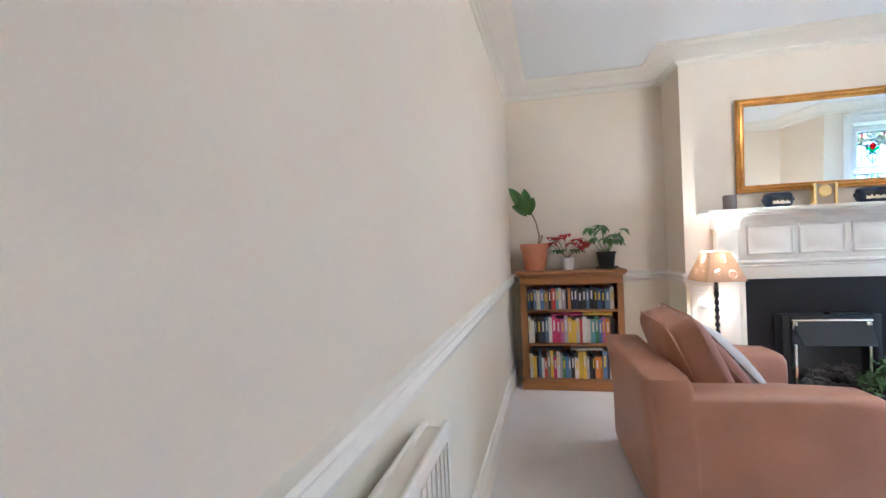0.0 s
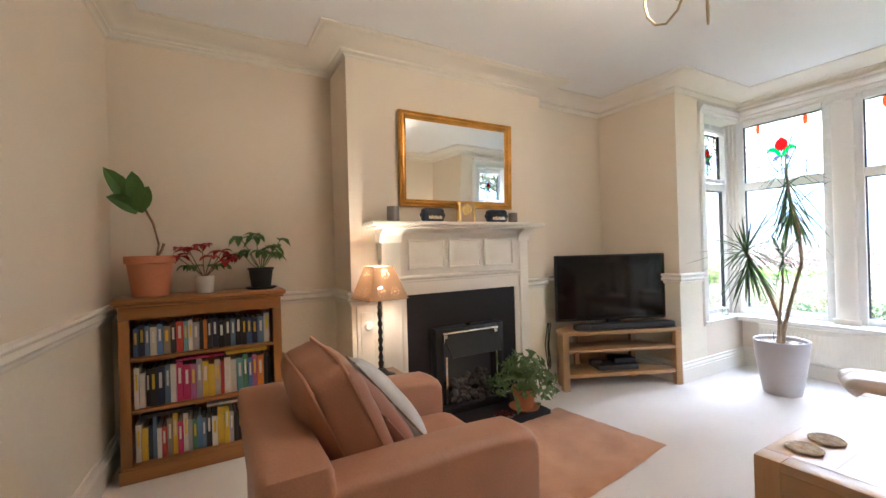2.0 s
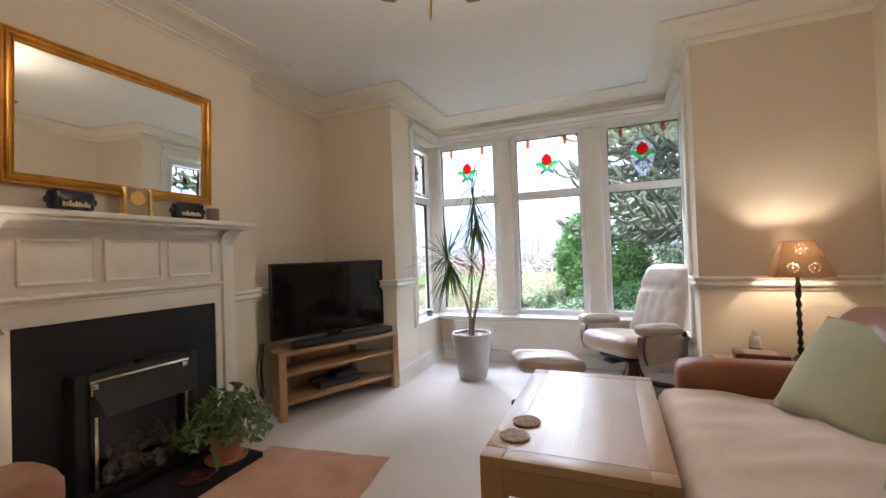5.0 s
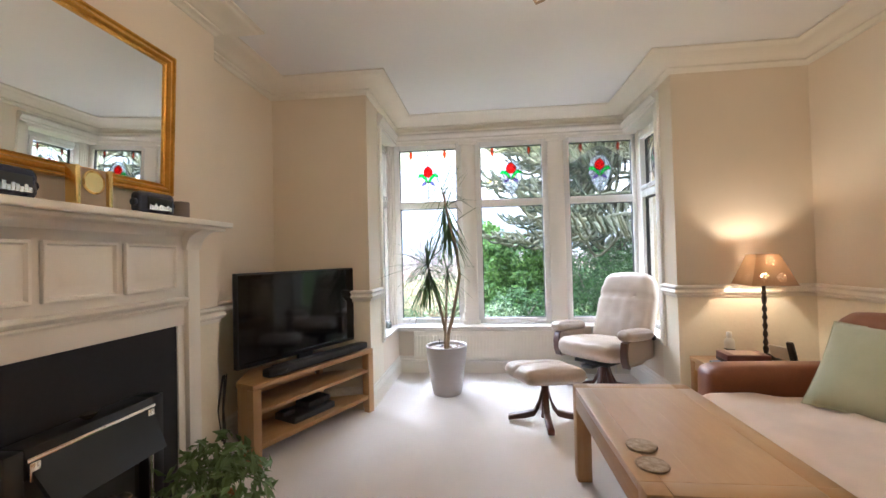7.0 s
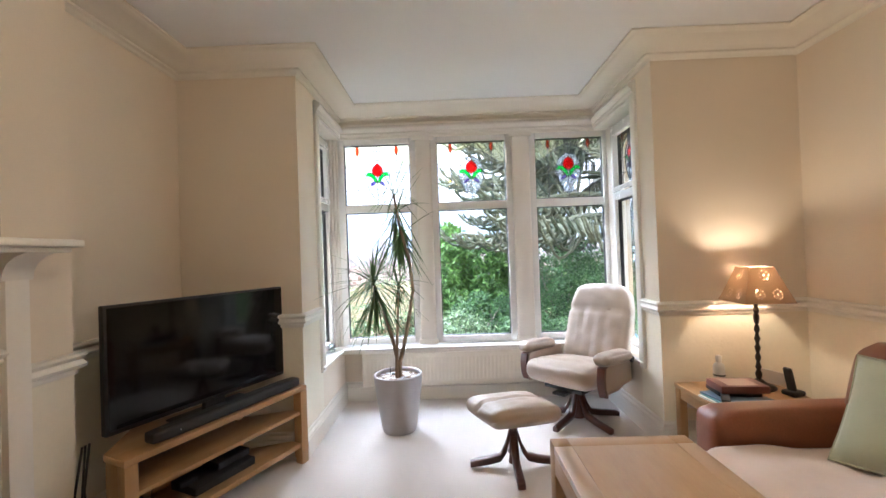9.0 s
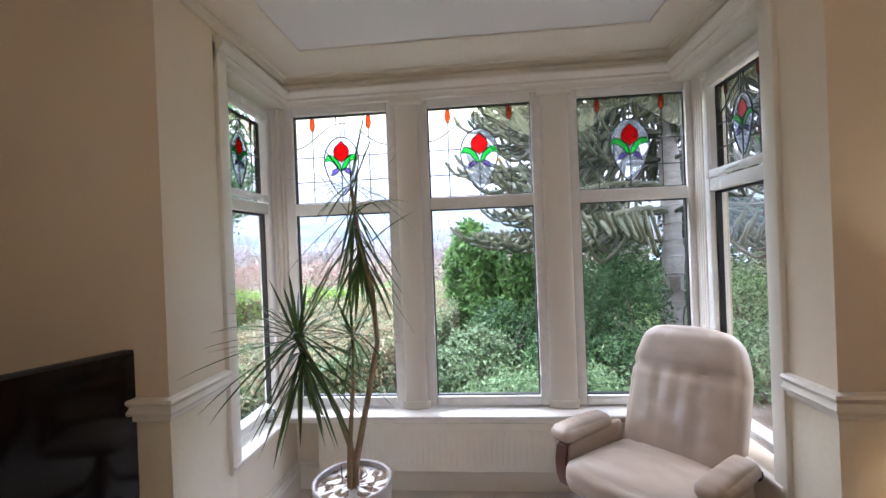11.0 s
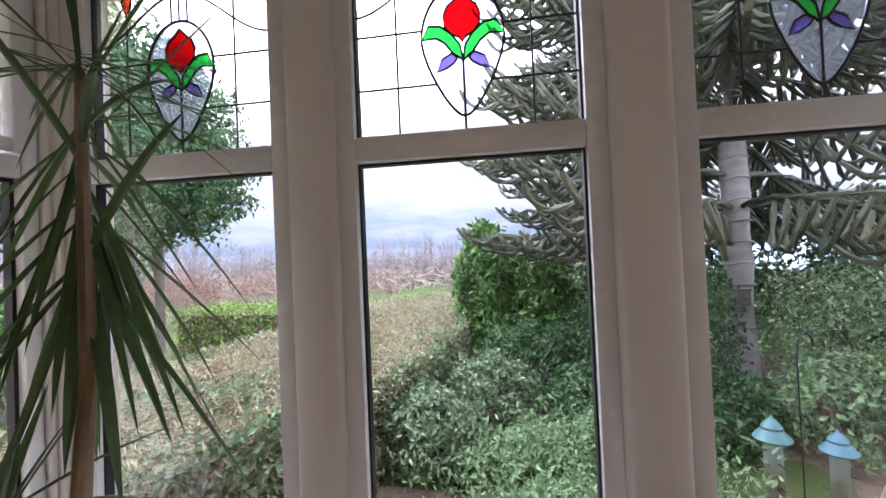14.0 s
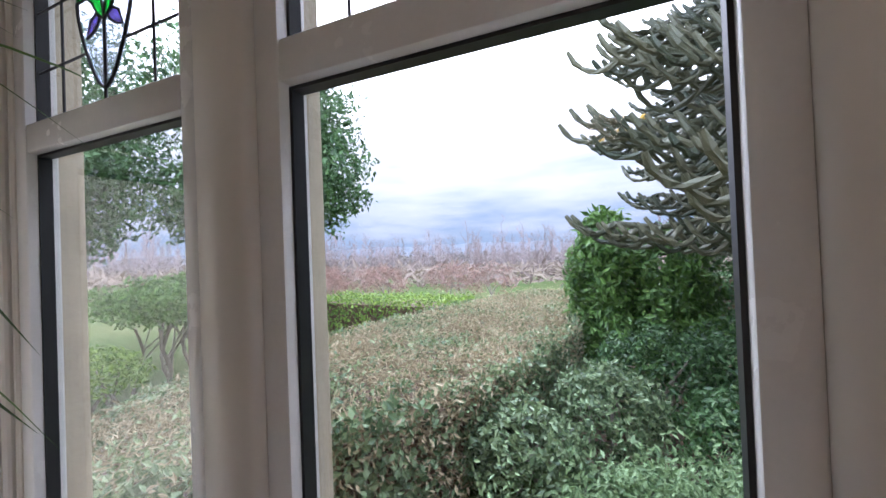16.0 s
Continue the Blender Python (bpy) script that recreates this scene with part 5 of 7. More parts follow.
def on_stand(u, v):
    d = (Bv - A).normalized()
    nrm = Vector((-d.y, d.x))
    return A + d * u + nrm * v


p = on_stand(0.555, 0.185)
tv = thing("television", p.x, p.y, 0.4955, TVR, "large black flat-screen television, switched off", "television")
tw, tz0, tz1 = 0.535, 0.062, 0.645
part("cabinet", box(-tw, tw, -0.012, 0.028, tz0, tz1, 0.004), M_BLACK_MATT, tv)
part("screen", box(-tw + 0.012, tw - 0.012, -0.0135, -0.0122, tz0 + 0.022, tz1 - 0.012), M_SCREEN, tv, "glossy black screen", smooth=0)
part("rear_housing", box(-0.3, 0.3, 0.0282, 0.06, tz0 + 0.05, tz1 - 0.2, 0.01), M_BLACK_MATT, tv)
part("brand_mark", box(-0.03, 0.03, -0.0136, -0.0126, tz0 + 0.007, tz0 + 0.014), M_CHROME, tv, "small silver badge", smooth=0)
part("neck", box(-0.06, 0.06, 0.0, 0.03, 0.012, tz0 - 0.0005), M_BLACK_MATT, tv)
part("foot", box(-0.22, 0.22, -0.06, 0.09, 0.0, 0.0115, 0.004), M_BLACK_MATT, tv)
p = on_stand(0.58, 0.06)
sb = thing("soundbar", p.x, p.y, 0.4955, TVR, "long black soundbar in front of the television", "soundbar")
part("body", softbox(0.90, 0.085, 0.058, 0.018, 0.0, 8, (0, 0, 0.031)), M_BLACK_MATT, sb, smooth=60)
part("top_panel", box(-0.40, 0.40, -0.02, 0.02, 0.0602, 0.0612), M_BLACK, sb, smooth=0)
part("status_light", box(-0.33, -0.326, -0.0437, -0.0428, 0.03, 0.034), plain("pale_light", (0.8, 0.8, 0.8), 0.3), sb, smooth=0)
for (u, v, w, d, h, z, lab) in ((0.50, 0.12, 0.36, 0.20, 0.045, 0.1355, "flat black video recorder on the stand"), (0.585, 0.14, 0.20, 0.14, 0.04, 0.1812, "small black set-top box on the recorder"), (0.33, 0.12, 0.09, 0.07, 0.03, 0.1812, "small black box on the stand")):
    q = on_stand(u + 0.03, v + 0.05)
    e = thing("media_box", q.x, q.y, z, TVR, lab, "media player", "media boxes")
    part("case", box(-w / 2, w / 2, -d / 2, d / 2, 0.002, h, 0.004), M_BLACK_MATT, e)
    part("fascia", box(-w / 2 + 0.006, w / 2 - 0.006, -d / 2 - 0.0012, -d / 2 - 0.0002, 0.008, h - 0.008), M_BLACK, e, smooth=0)
cab = thing("cable", 2.80, 3.60, 0, 0, "black cables hanging behind the television stand", "cable")
for k, dx in enumerate((0.0, 0.02, -0.015)):
    part("wire", tube([(dx - 0.03, 0.03, 0.55), (dx - 0.05, 0.03 + 0.01 * k, 0.35), (dx - 0.03, 0.04, 0.18), (dx - 0.06, 0.05, 0.06), (dx, 0.08, 0.006)], 0.005, 6), M_BLACK_MATT, cab)


# ---- dragon tree in the bay ----
dt = thing("dragon_tree", 4.14, 2.455, 0, 0, "tall dragon tree with drooping spiky leaves in a grey pot", "plant")
part("pot", lathe([(0.115, 0), (0.125, 0.006), (0.135, 0.05), (0.172, 0.30), (0.182, 0.405), (0.184, 0.425), (0.178, 0.43), (0.168, 0.425), (0.165, 0.40)], 48), M_POT_GREY, dt, "grey glazed round planter")
s = bmesh.new()
rings = []
for k in range(7):
    r = 0.166 * k / 6 + 0.001
    rings.append([s.verts.new((r * math.cos(a * math.pi / 18), r * math.sin(a * math.pi / 18), 0.40 + 0.012 * noise.noise((r * 30, a * 0.7, 1)))) for a in range(36)])
for a, c in zip(rings, rings[1:]):
    for i in range(36):
        s.faces.new((a[i], a[(i + 1) % 36], c[(i + 1) % 36], c[i]))
s.faces.new(rings[0])
part("soil", s, M_SOIL, dt, "brown bark chippings")
STEMS = [([(0.0, -0.01, 0.39), (0.01, -0.02, 0.52), (-0.02, -0.05, 0.62), (0.0, -0.10, 0.86), (0.05, -0.13, 1.05), (0.10, -0.10, 1.3), (0.16, -0.03, 1.55), (0.20, 0.015, 1.815)], 0.012),
         ([(0.01, 0.0, 0.39), (0.03, 0.01, 0.55), (-0.04, 0.04, 0.75), (-0.15, 0.08, 0.96), (-0.26, 0.115, 1.14)], 0.011),
         ([(-0.02, 0.01, 0.39), (-0.02, 0.0, 0.6), (0.03, -0.01, 0.85), (0.02, -0.02, 1.08)], 0.009)]
for pts, r in STEMS:
    part("stem", tube(pts, r, 8, radii=[r * (1.5 - 0.7 * i / (len(pts) - 1)) for i in range(len(pts))]), M_STEM, dt)
rl = random.Random(21)


def rosette(bm, c, n, length, rise, droop_share, width=0.016):
    for i in range(n):
        a = i * 2.399 + rl.uniform(-0.3, 0.3)
        el = rl.uniform(-0.55, 1.05) if rl.random() > droop_share else rl.uniform(-1.35, -0.7)
        ln = length * rl.uniform(0.65, 1.1)
        sag = rl.uniform(0.15, 0.45) if el < 0.8 else rl.uniform(0.02, 0.15)
        pts = []
        base = Vector(c) + Vector((0, 0, rl.uniform(-rise, 0.02)))
        for k in range(7):
            s = k / 6
            h = ln * s
            pts.append(base + Vector((h * math.cos(el) * math.cos(a), h * math.cos(el) * math.sin(a), h * math.sin(el) - sag * ln * s * s * math.cos(el) * 0.8)))
        blade(pts, width * rl.uniform(0.7, 1.2), bm, 0.22)


lv = bmesh.new()
rosette(lv, (0.20, 0.015, 1.83), 34, 0.37, 0.06, 0.0, 0.009)
rosette(lv, (0.185, 0.0, 1.72), 30, 0.42, 0.14, 0.75, 0.015)
rosette(lv, (0.165, -0.025, 1.58), 22, 0.44, 0.14, 0.95, 0.019)
part("upper_leaves", lv, M_DRAC, dt, "long drooping dark green leaves")
lv = bmesh.new()
rosette(lv, (-0.26, 0.115, 1.16), 64, 0.40, 0.06, 0.1, 0.013)
rosette(lv, (-0.24, 0.11, 1.09), 24, 0.38, 0.08, 0.85, 0.018)
part("side_leaves", lv, M_DRAC, dt)
lv = bmesh.new()
rosette(lv, (0.02, -0.02, 1.10), 34, 0.29, 0.05, 0.1, 0.012)
part("small_leaves", lv, M_DRAC, dt)
part("soil_probe", join(box(0.05, 0.085, 0.02, 0.055, 0.402, 0.412, 0.002), tube([(0.03, 0.06, 0.40), (0.035, 0.065, 0.47)], 0.0025, 6)), M_BLACK_MATT, dt, "black plant label in the soil")
jar = thing("glass_jar", 4.60, 3.09, SILL + 0.0005, 0, "small clear glass jar on the window sill", "jar")
part("jar_glass", lathe([(0.026, 0), (0.03, 0.004), (0.03, 0.055), (0.026, 0.062), (0.028, 0.066), (0.024, 0.064), (0.026, 0.052), (0.026, 0.008), (0.004, 0.006)], 20), glass("jar_clear", (0.9, 0.93, 0.92), 1.0, 0.15), jar)


# ---- recliner and footstool ----
def star_base(o, r, h, arms, hub_r, rot=0):
    part("column", lathe([(hub_r * 1.25, 0.03), (hub_r, 0.08), (hub_r * 0.95, h)], 16), M_MAHOG, o)
    for k in range(arms):
        a = radians(rot) + 2 * math.pi * k / arms
        b = bmesh.new()
        path = [(hub_r * 0.9, 0.20), (hub_r + 0.02, 0.12), (hub_r + 0.055, 0.062), (r * 0.55, 0.045), (r * 0.85, 0.034), (r, 0.026)]
        w, t = 0.022, 0.024
        prev = None
        for i, (d, z) in enumerate(path):
            tt = t * (1.2 if i < 2 else 1 - 0.25 * i / 5)
            ring = [b.verts.new((d * math.cos(a) - sx * w * math.sin(a), d * math.sin(a) + sx * w * math.cos(a), max(0.003, z + sz * tt))) for sx, sz in ((-1, -1), (1, -1), (1, 1), (-1, 1))]
            if prev:
                for j in range(4):
                    b.faces.new((prev[j], prev[(j + 1) % 4], ring[(j + 1) % 4], ring[j]))
            else:
                b.faces.new(ring[::-1])
            prev = ring
        b.faces.new(prev)
        bmesh.ops.bevel(b, geom=b.edges[:], offset=0.004, segments=1, affect="EDGES")
        part("base_leg", b, M_MAHOG, o, smooth=50)


def quilted(w, d, h, seams, puff, wrinkle=0.006, seed=0, channels=0):
    """Upholstered pad with stitched valleys at fractions of its length (y)."""
    b = softbox(w, d, h, min(h * 0.48, 0.06), puff, 22)
    for v in b.verts:
        u, q = v.co.x / (w / 2), v.co.y / (d / 2)
        if v.co.z > 0:
            for s in seams:
                v.co.z -= 0.024 * math.exp(-((q - s) / 0.06) ** 2)
            if channels:
                v.co.z -= 0.011 * sum(math.exp(-((u - c) / 0.05) ** 2) for c in (-0.36, 0.0, 0.36)) * (1 if q < (seams[-1] if seams else 1) else 0)
            v.co.z += wrinkle * (noise.noise((v.co.x * 14 + seed, v.co.y * 14, 1)) + 0.8 * noise.noise((v.co.x * 9 + seed, v.co.y * 34, 6)))
    return b


def recliner():
    o = thing("recliner_chair", 4.23, 1.08, 0, 132 - 90, "cream leather recliner with bentwood arms on a star base", "recliner chair")
    # local +y is the way it faces
    star_base(o, 0.33, 0.27, 5, 0.045, 20)
    part("mechanism", join(box(-0.16, 0.16, -0.20, 0.20, 0.272, 0.30, 0.006), box(-0.05, 0.05, -0.1, 0.26, 0.25, 0.2715, 0.004)), M_BLACK, o, "black metal tilt mechanism")
    seat = quilted(0.54, 0.56, 0.15, [], 0.03, 0.006, 1)
    part("seat", moved(seat, Matrix.Translation((0, 0.03, 0.385)) @ Matrix.Rotation(radians(6), 4, "X")), M_CREAM, o, "cream leather seat cushion", smooth=70)
    part("seat_piping", tube([(-0.27, -0.2, 0.36), (-0.272, 0.2, 0.40), (-0.22, 0.31, 0.41), (0.22, 0.31, 0.41), (0.272, 0.2, 0.40), (0.27, -0.2, 0.36)], 0.006, 6), M_CREAM, o, smooth=70)
    bk = quilted(0.53, 0.74, 0.15, [0.40], 0.03, 0.007, 4, channels=1)
    for v in bk.verts:
        q = v.co.y / 0.37
        if q > 0.3:
            v.co.x *= 1 - 0.16 * ((q - 0.3) / 0.7) ** 2.2
            v.co.y -= 0.05 * (abs(v.co.x) / 0.26) ** 3 * (q - 0.3)
    part("backrest", moved(bk, Matrix.Translation((0, -0.36, 0.655)) @ Matrix(((-1, 0, 0), (0, -0.34, 0.94), (0, 0.94, 0.34))).to_4x4()), M_CREAM, o, "buttoned cream leather back", smooth=70)
    for s in (-1, 1):
        pad = quilted(0.115, 0.40, 0.075, [], 0.012, 0.004, 7 + s)
        part("armrest", moved(pad, Matrix.Translation((s * 0.325, 0.05, 0.545)) @ Matrix.Rotation(radians(4), 4, "X")), M_CREAM, o, "padded cream leather armrest", smooth=70)
        side = softbox(0.045, 0.46, 0.20, 0.02, 0.008, 8, (s * 0.30, -0.02, 0.41))
        part("side_panel", side, M_CREAM, o, smooth=60)
        bent = bmesh.new()
        pts = [(0.20, 0.30), (0.225, 0.36), (0.23, 0.43), (0.215, 0.50), (0.17, 0.512)]
        prev = None
        for y, z in pts:
            ring = [bent.verts.new((s * 0.325 + dx, y + dy, z)) for dx, dy in ((-0.028, -0.011), (0.028, -0.011), (0.028, 0.011), (-0.028, 0.011))]
            if prev:
                for j in range(4):
                    bent.faces.new((prev[j], prev[(j + 1) % 4], ring[(j + 1) % 4], ring[j]))
            else:
                bent.faces.new(ring[::-1])
            prev = ring
        bent.faces.new(prev)
        part("bentwood_arm", bent, M_MAHOG, o, "red-brown bentwood arm support", smooth=50)
        part("lower_bar", tube([(s * 0.30, 0.20, 0.302), (s * 0.30, -0.05, 0.295), (s * 0.29, -0.22, 0.33)], 0.014, 8), M_CREAM, o)
    part("tilt_knob", moved(lathe([(0.022, 0), (0.025, 0.012), (0.018, 0.02)], 14), Matrix.Translation((0.352, -0.16, 0.50)) @ Matrix.Rotation(radians(90), 4, "Y")), M_BLACK_MATT, o)
    part("tilt_knob", moved(lathe([(0.022, 0), (0.025, 0.012), (0.018, 0.02)], 14), Matrix.Translation((-0.352, -0.16, 0.50)) @ Matrix.Rotation(radians(-90), 4, "Y")), M_BLACK_MATT, o)


recliner()


def footstool():
    o = thing("footstool", 3.56, 1.68, 0, 112, "cream leather footstool on a red-brown star base", "footstool")
    star_base(o, 0.27, 0.30, 4, 0.028, -22)
    pad = quilted(0.47, 0.40, 0.105, [0.0], 0.02, 0.006, 3)
    part("pad", moved(pad, Matrix.Translation((0, 0, 0.355)) @ Matrix.Rotation(radians(3), 4, "X") @ Matrix.Rotation(radians(-4), 4, "Y")), M_CREAM, o, "buttoned cream leather pad", smooth=70)
    part("welt", moved(tube([(-0.225, -0.19, 0), (0.225, -0.19, 0), (0.225, 0.19, 0), (-0.225, 0.19, 0), (-0.225, -0.19, 0)], 0.006, 6), Matrix.Translation((0, 0, 0.35)) @ Matrix.Rotation(radians(3), 4, "X") @ Matrix.Rotation(radians(-4), 4, "Y")), M_CREAM, o, smooth=70)


footstool()


# ---- table lamps ----
def table_lamp(x, y, z, stem_h, rz, label, r0=0.183, r1=0.092, hs=0.195):
    o = thing("table_lamp", x, y, z, rz, label, "table lamp", "table lamps")
    part("foot", lathe([(0.085, 0), (0.09, 0.008), (0.08, 0.016), (0.05, 0.024), (0.03, 0.04), (0.022, 0.05)], 28), M_EBONY, o)
    prof = [(0.016, 0.0501)]
    n = 26
    for i in range(n):
        zz = 0.055 + (stem_h - 0.10) * i / (n - 1)
        prof.append((0.0125 + 0.0045 * math.sin(i * 1.9) + (0.008 if i in (2, n - 4) else 0), zz))
    prof += [(0.012, stem_h - 0.02), (0.018, stem_h - 0.01), (0.01, stem_h)]
    part("turned_stem", lathe(prof, 18), M_EBONY, o, "dark turned wooden stem")
    zs = stem_h - 0.005
    # square tapering shade, its flowers cut right through
    sh = bmesh.new()
    cuts = []
    for fx, fy, petals in ((0.0, 0.78, 7), (-0.34, 0.25, 9), (0.36, 0.24, 9)):
        cuts.append((fx, fy, 0.0045))
        cuts += [(fx + 0.026 / r0 * 1.3 * math.cos(6.2832 * k / petals), fy + 0.026 / hs * math.sin(6.2832 * k / petals), 0.0031) for k in range(petals)]
    nu, nv = 90, 70
    for i in range(4):
        a0, a1 = i * math.pi / 2, (i + 1) * math.pi / 2
        grid = []
        for b_ in range(nv + 1):
            r = r0 + (r1 - r0) * b_ / nv
            p0, p1 = Vector((r * math.cos(a0), r * math.sin(a0), zs + hs * b_ / nv)), Vector((r * math.cos(a1), r * math.sin(a1), zs + hs * b_ / nv))
            grid.append([sh.verts.new(p0.lerp(p1, c_ / nu)) for c_ in range(nu + 1)])
        for b_ in range(nv):
            for c_ in range(nu):
                u, v = 2 * (c_ + 0.5) / nu - 1, (b_ + 0.5) / nv
                half_w = (r0 + (r1 - r0) * v) * 0.7071
                if any(((u * half_w - fx * r0 * 0.7071) ** 2 + ((v - fy) * hs) ** 2) < cr * cr for fx, fy, cr in cuts):
                    continue
                sh.faces.new((grid[b_][c_], grid[b_][c_ + 1], grid[b_ + 1][c_ + 1], grid[b_ + 1][c_]))
    bmesh.ops.delete(sh, geom=[v for v in sh.verts if not v.link_faces], context="VERTS")
    shade = part("shade", sh, M_SHADE, o, "pierced brown paper shade", smooth=0)
    for r, zz in ((r0, zs), (r1, zs + hs)):
        rim = bmesh.new()
        tube([(r, 0, zz), (0, r, zz), (-r, 0, zz), (0, -r, zz), (r, 0, zz)], 0.003, 6, rim)
        part("rim", rim, M_SHADE, shade)
    part("bulb_holder", lathe([(0.016, stem_h), (0.018, stem_h + 0.02), (0.018, stem_h + 0.04), (0.012, stem_h + 0.045)], 14), M_CANDLE_TUBE, o)
    part("bulb", lathe([(0.011, stem_h + 0.046), (0.016, stem_h + 0.056), (0.021, stem_h + 0.075), (0.019, stem_h + 0.092), (0.010, stem_h + 0.105), (0.002, stem_h + 0.108)], 16), M_BULB, o, "lit warm bulb")
    for s in (1, -1):
        part("shade_carrier", tube([(s * 0.017, 0, stem_h + 0.03), (s * 0.05, 0, stem_h + 0.10), (s * r1 * 0.97, 0, zs + hs)], 0.0015, 5), M_BRASS, o)
    return o, z + stem_h + 0.135


def small_table(x, y, z, w, d, rz, label):
    o = thing("side_table", x, y, 0, rz, label, "side table", "side tables")
    part("tabletop", box(-w / 2, w / 2, -d / 2, d / 2, z - 0.028, z, 0.003), M_OAK, o)
    for sx in (-1, 1):
        for sy in (-1, 1):
            cx, cy = sx * (w / 2 - 0.028), sy * (d / 2 - 0.028)
            part("leg", box(cx - 0.024, cx + 0.024, cy - 0.024, cy + 0.024, 0, z - 0.0285, 0.003), M_OAK_Z, o)
    for s in (-1, 1):
        part("apron", box(-w / 2 + 0.054, w / 2 - 0.054, s * (d / 2 - 0.02) - 0.009, s * (d / 2 - 0.02) + 0.009, z - 0.09, z - 0.0288, 0.002), M_OAK, o)
        part("apron", box(s * (w / 2 - 0.02) - 0.009, s * (w / 2 - 0.02) + 0.009, -d / 2 + 0.054, d / 2 - 0.054, z - 0.09, z - 0.0288, 0.002), M_OAK_Y, o)


ST_Z = 0.445
small_table(3.41, 0.33, ST_Z, 0.56, 0.58, 0, "light oak side table crowded with books and papers")
_, za = table_lamp(3.545, 0.185, ST_Z + 0.0005, 0.53, 40, "dark turned wooden lamp with a pierced brown paper shade, lit", 0.195, 0.098, 0.205)
bulb_light("lamp_light", 3.545, 0.185, za, 1.65)
small_table(1.075, 3.33, 0.455, 0.28, 0.28, 0, "small oak side table behind the armchair")
_, zb = table_lamp(1.075, 3.32, 0.4555, 0.485, 52, "dark turned wooden lamp with a pierced brown paper shade, lit")
bulb_light("lamp_light", 1.075, 3.32, zb, 1.5)

# clutter on the side table
for i, (dx, dy, w, d, t, c, rz) in enumerate(((3.34, 0.47, 0.21, 0.28, 0.010, 15, 6), (3.345, 0.465, 0.20, 0.27, 0.008, 14, 3), (3.35, 0.46, 0.21, 0.27, 0.009, 2, 9), (3.40, 0.44, 0.15, 0.22, 0.022, 16, -8))):
    o = thing("magazine", dx, dy, ST_Z + 0.0006 + [0, 0.0105, 0.019, 0.0285][i], rz, "magazine in a pile on the side table", "magazine", "side table papers")
    part("page_block", box(-w / 2, w / 2, -d / 2, d / 2, 0, t, 0.001), BOOK_MATS[c], o)
o = thing("game_box", 3.38, 0.43, ST_Z + 0.052, -5, "dark red cardboard box on the magazines", "box")
part("box_base", box(-0.08, 0.08, -0.125, 0.125, 0, 0.04, 0.002), mat("box_red", (0.12, 0.045, 0.04), 0.35, var=0.3, scale=9, fine=60, bump=0.05), o)
part("lid_panel", box(-0.06, 0.06, -0.08, 0.08, 0.0403, 0.0412), plain("box_label", (0.35, 0.25, 0.2), 0.4), o, smooth=0)
o = thing("remote_control", 3.30, 0.55, ST_Z + 0.030, 60, "black remote control on the magazines", "remote control")
part("case", softbox(0.045, 0.17, 0.02, 0.008, 0.0, 6, (0, 0, 0.01)), M_BLACK_MATT, o)
o = thing("lotion_bottle", 3.58, 0.40, ST_Z + 0.0006, 0, "white plastic pump bottle on the side table", "bottle")
part("bottle_body", lathe([(0.028, 0), (0.032, 0.006), (0.032, 0.12), (0.026, 0.14), (0.014, 0.15), (0.014, 0.16)], 20), M_PLASTIC_W, o)
part("cap", lathe([(0.017, 0.1602), (0.017, 0.185), (0.013, 0.192)], 16), M_PLASTIC_W, o)
part("label_band", lathe([(0.0326, 0.07), (0.0326, 0.078)], 20, False), M_BLACK_MATT, o, "dark print band")
o = thing("cordless_phone", 3.40, 0.10, ST_Z + 0.0006, 15, "black cordless phone standing in its cradle", "telephone")
part("cradle", softbox(0.08, 0.09, 0.03, 0.012, 0, 6, (0, 0, 0.015)), M_BLACK_MATT, o)
part("phone", moved(softbox(0.046, 0.024, 0.15, 0.01, 0, 6, (0, 0, 0.09)), Matrix.Rotation(radians(-14), 4, "X")), M_BLACK_MATT, o)
o = thing("photo_frame", 3.58, 0.06, ST_Z + 0.0006, 20, "small white framed picture leaning on the table", "picture frame")
part("frame", moved(box(-0.07, 0.07, -0.006, 0.006, 0, 0.09, 0.003), Matrix.Translation((0, 0, 0.004)) @ Matrix.Rotation(radians(-15), 4, "X")), M_WHITE, o)
part("picture", moved(box(-0.052, 0.052, -0.0075, -0.0065, 0.016, 0.074), Matrix.Translation((0, 0, 0.004)) @ Matrix.Rotation(radians(-15), 4, "X")), plain("blue_print", (0.16, 0.2, 0.32), 0.3), o, smooth=0)

sock = thing("wall_socket", NIB - 0.002, 0.47, 0.30, 0, "white double power socket low on the wall", "socket")
part("plate", box(-0.010, 0, -0.073, 0.073, -0.043, 0.043, 0.003), M_UPVC, sock)
for s in (-1, 1):
    part("switch", box(-0.014, -0.0102, s * 0.03 - 0.006, s * 0.03 + 0.006, 0.01, 0.03, 0.001), M_UPVC, sock)


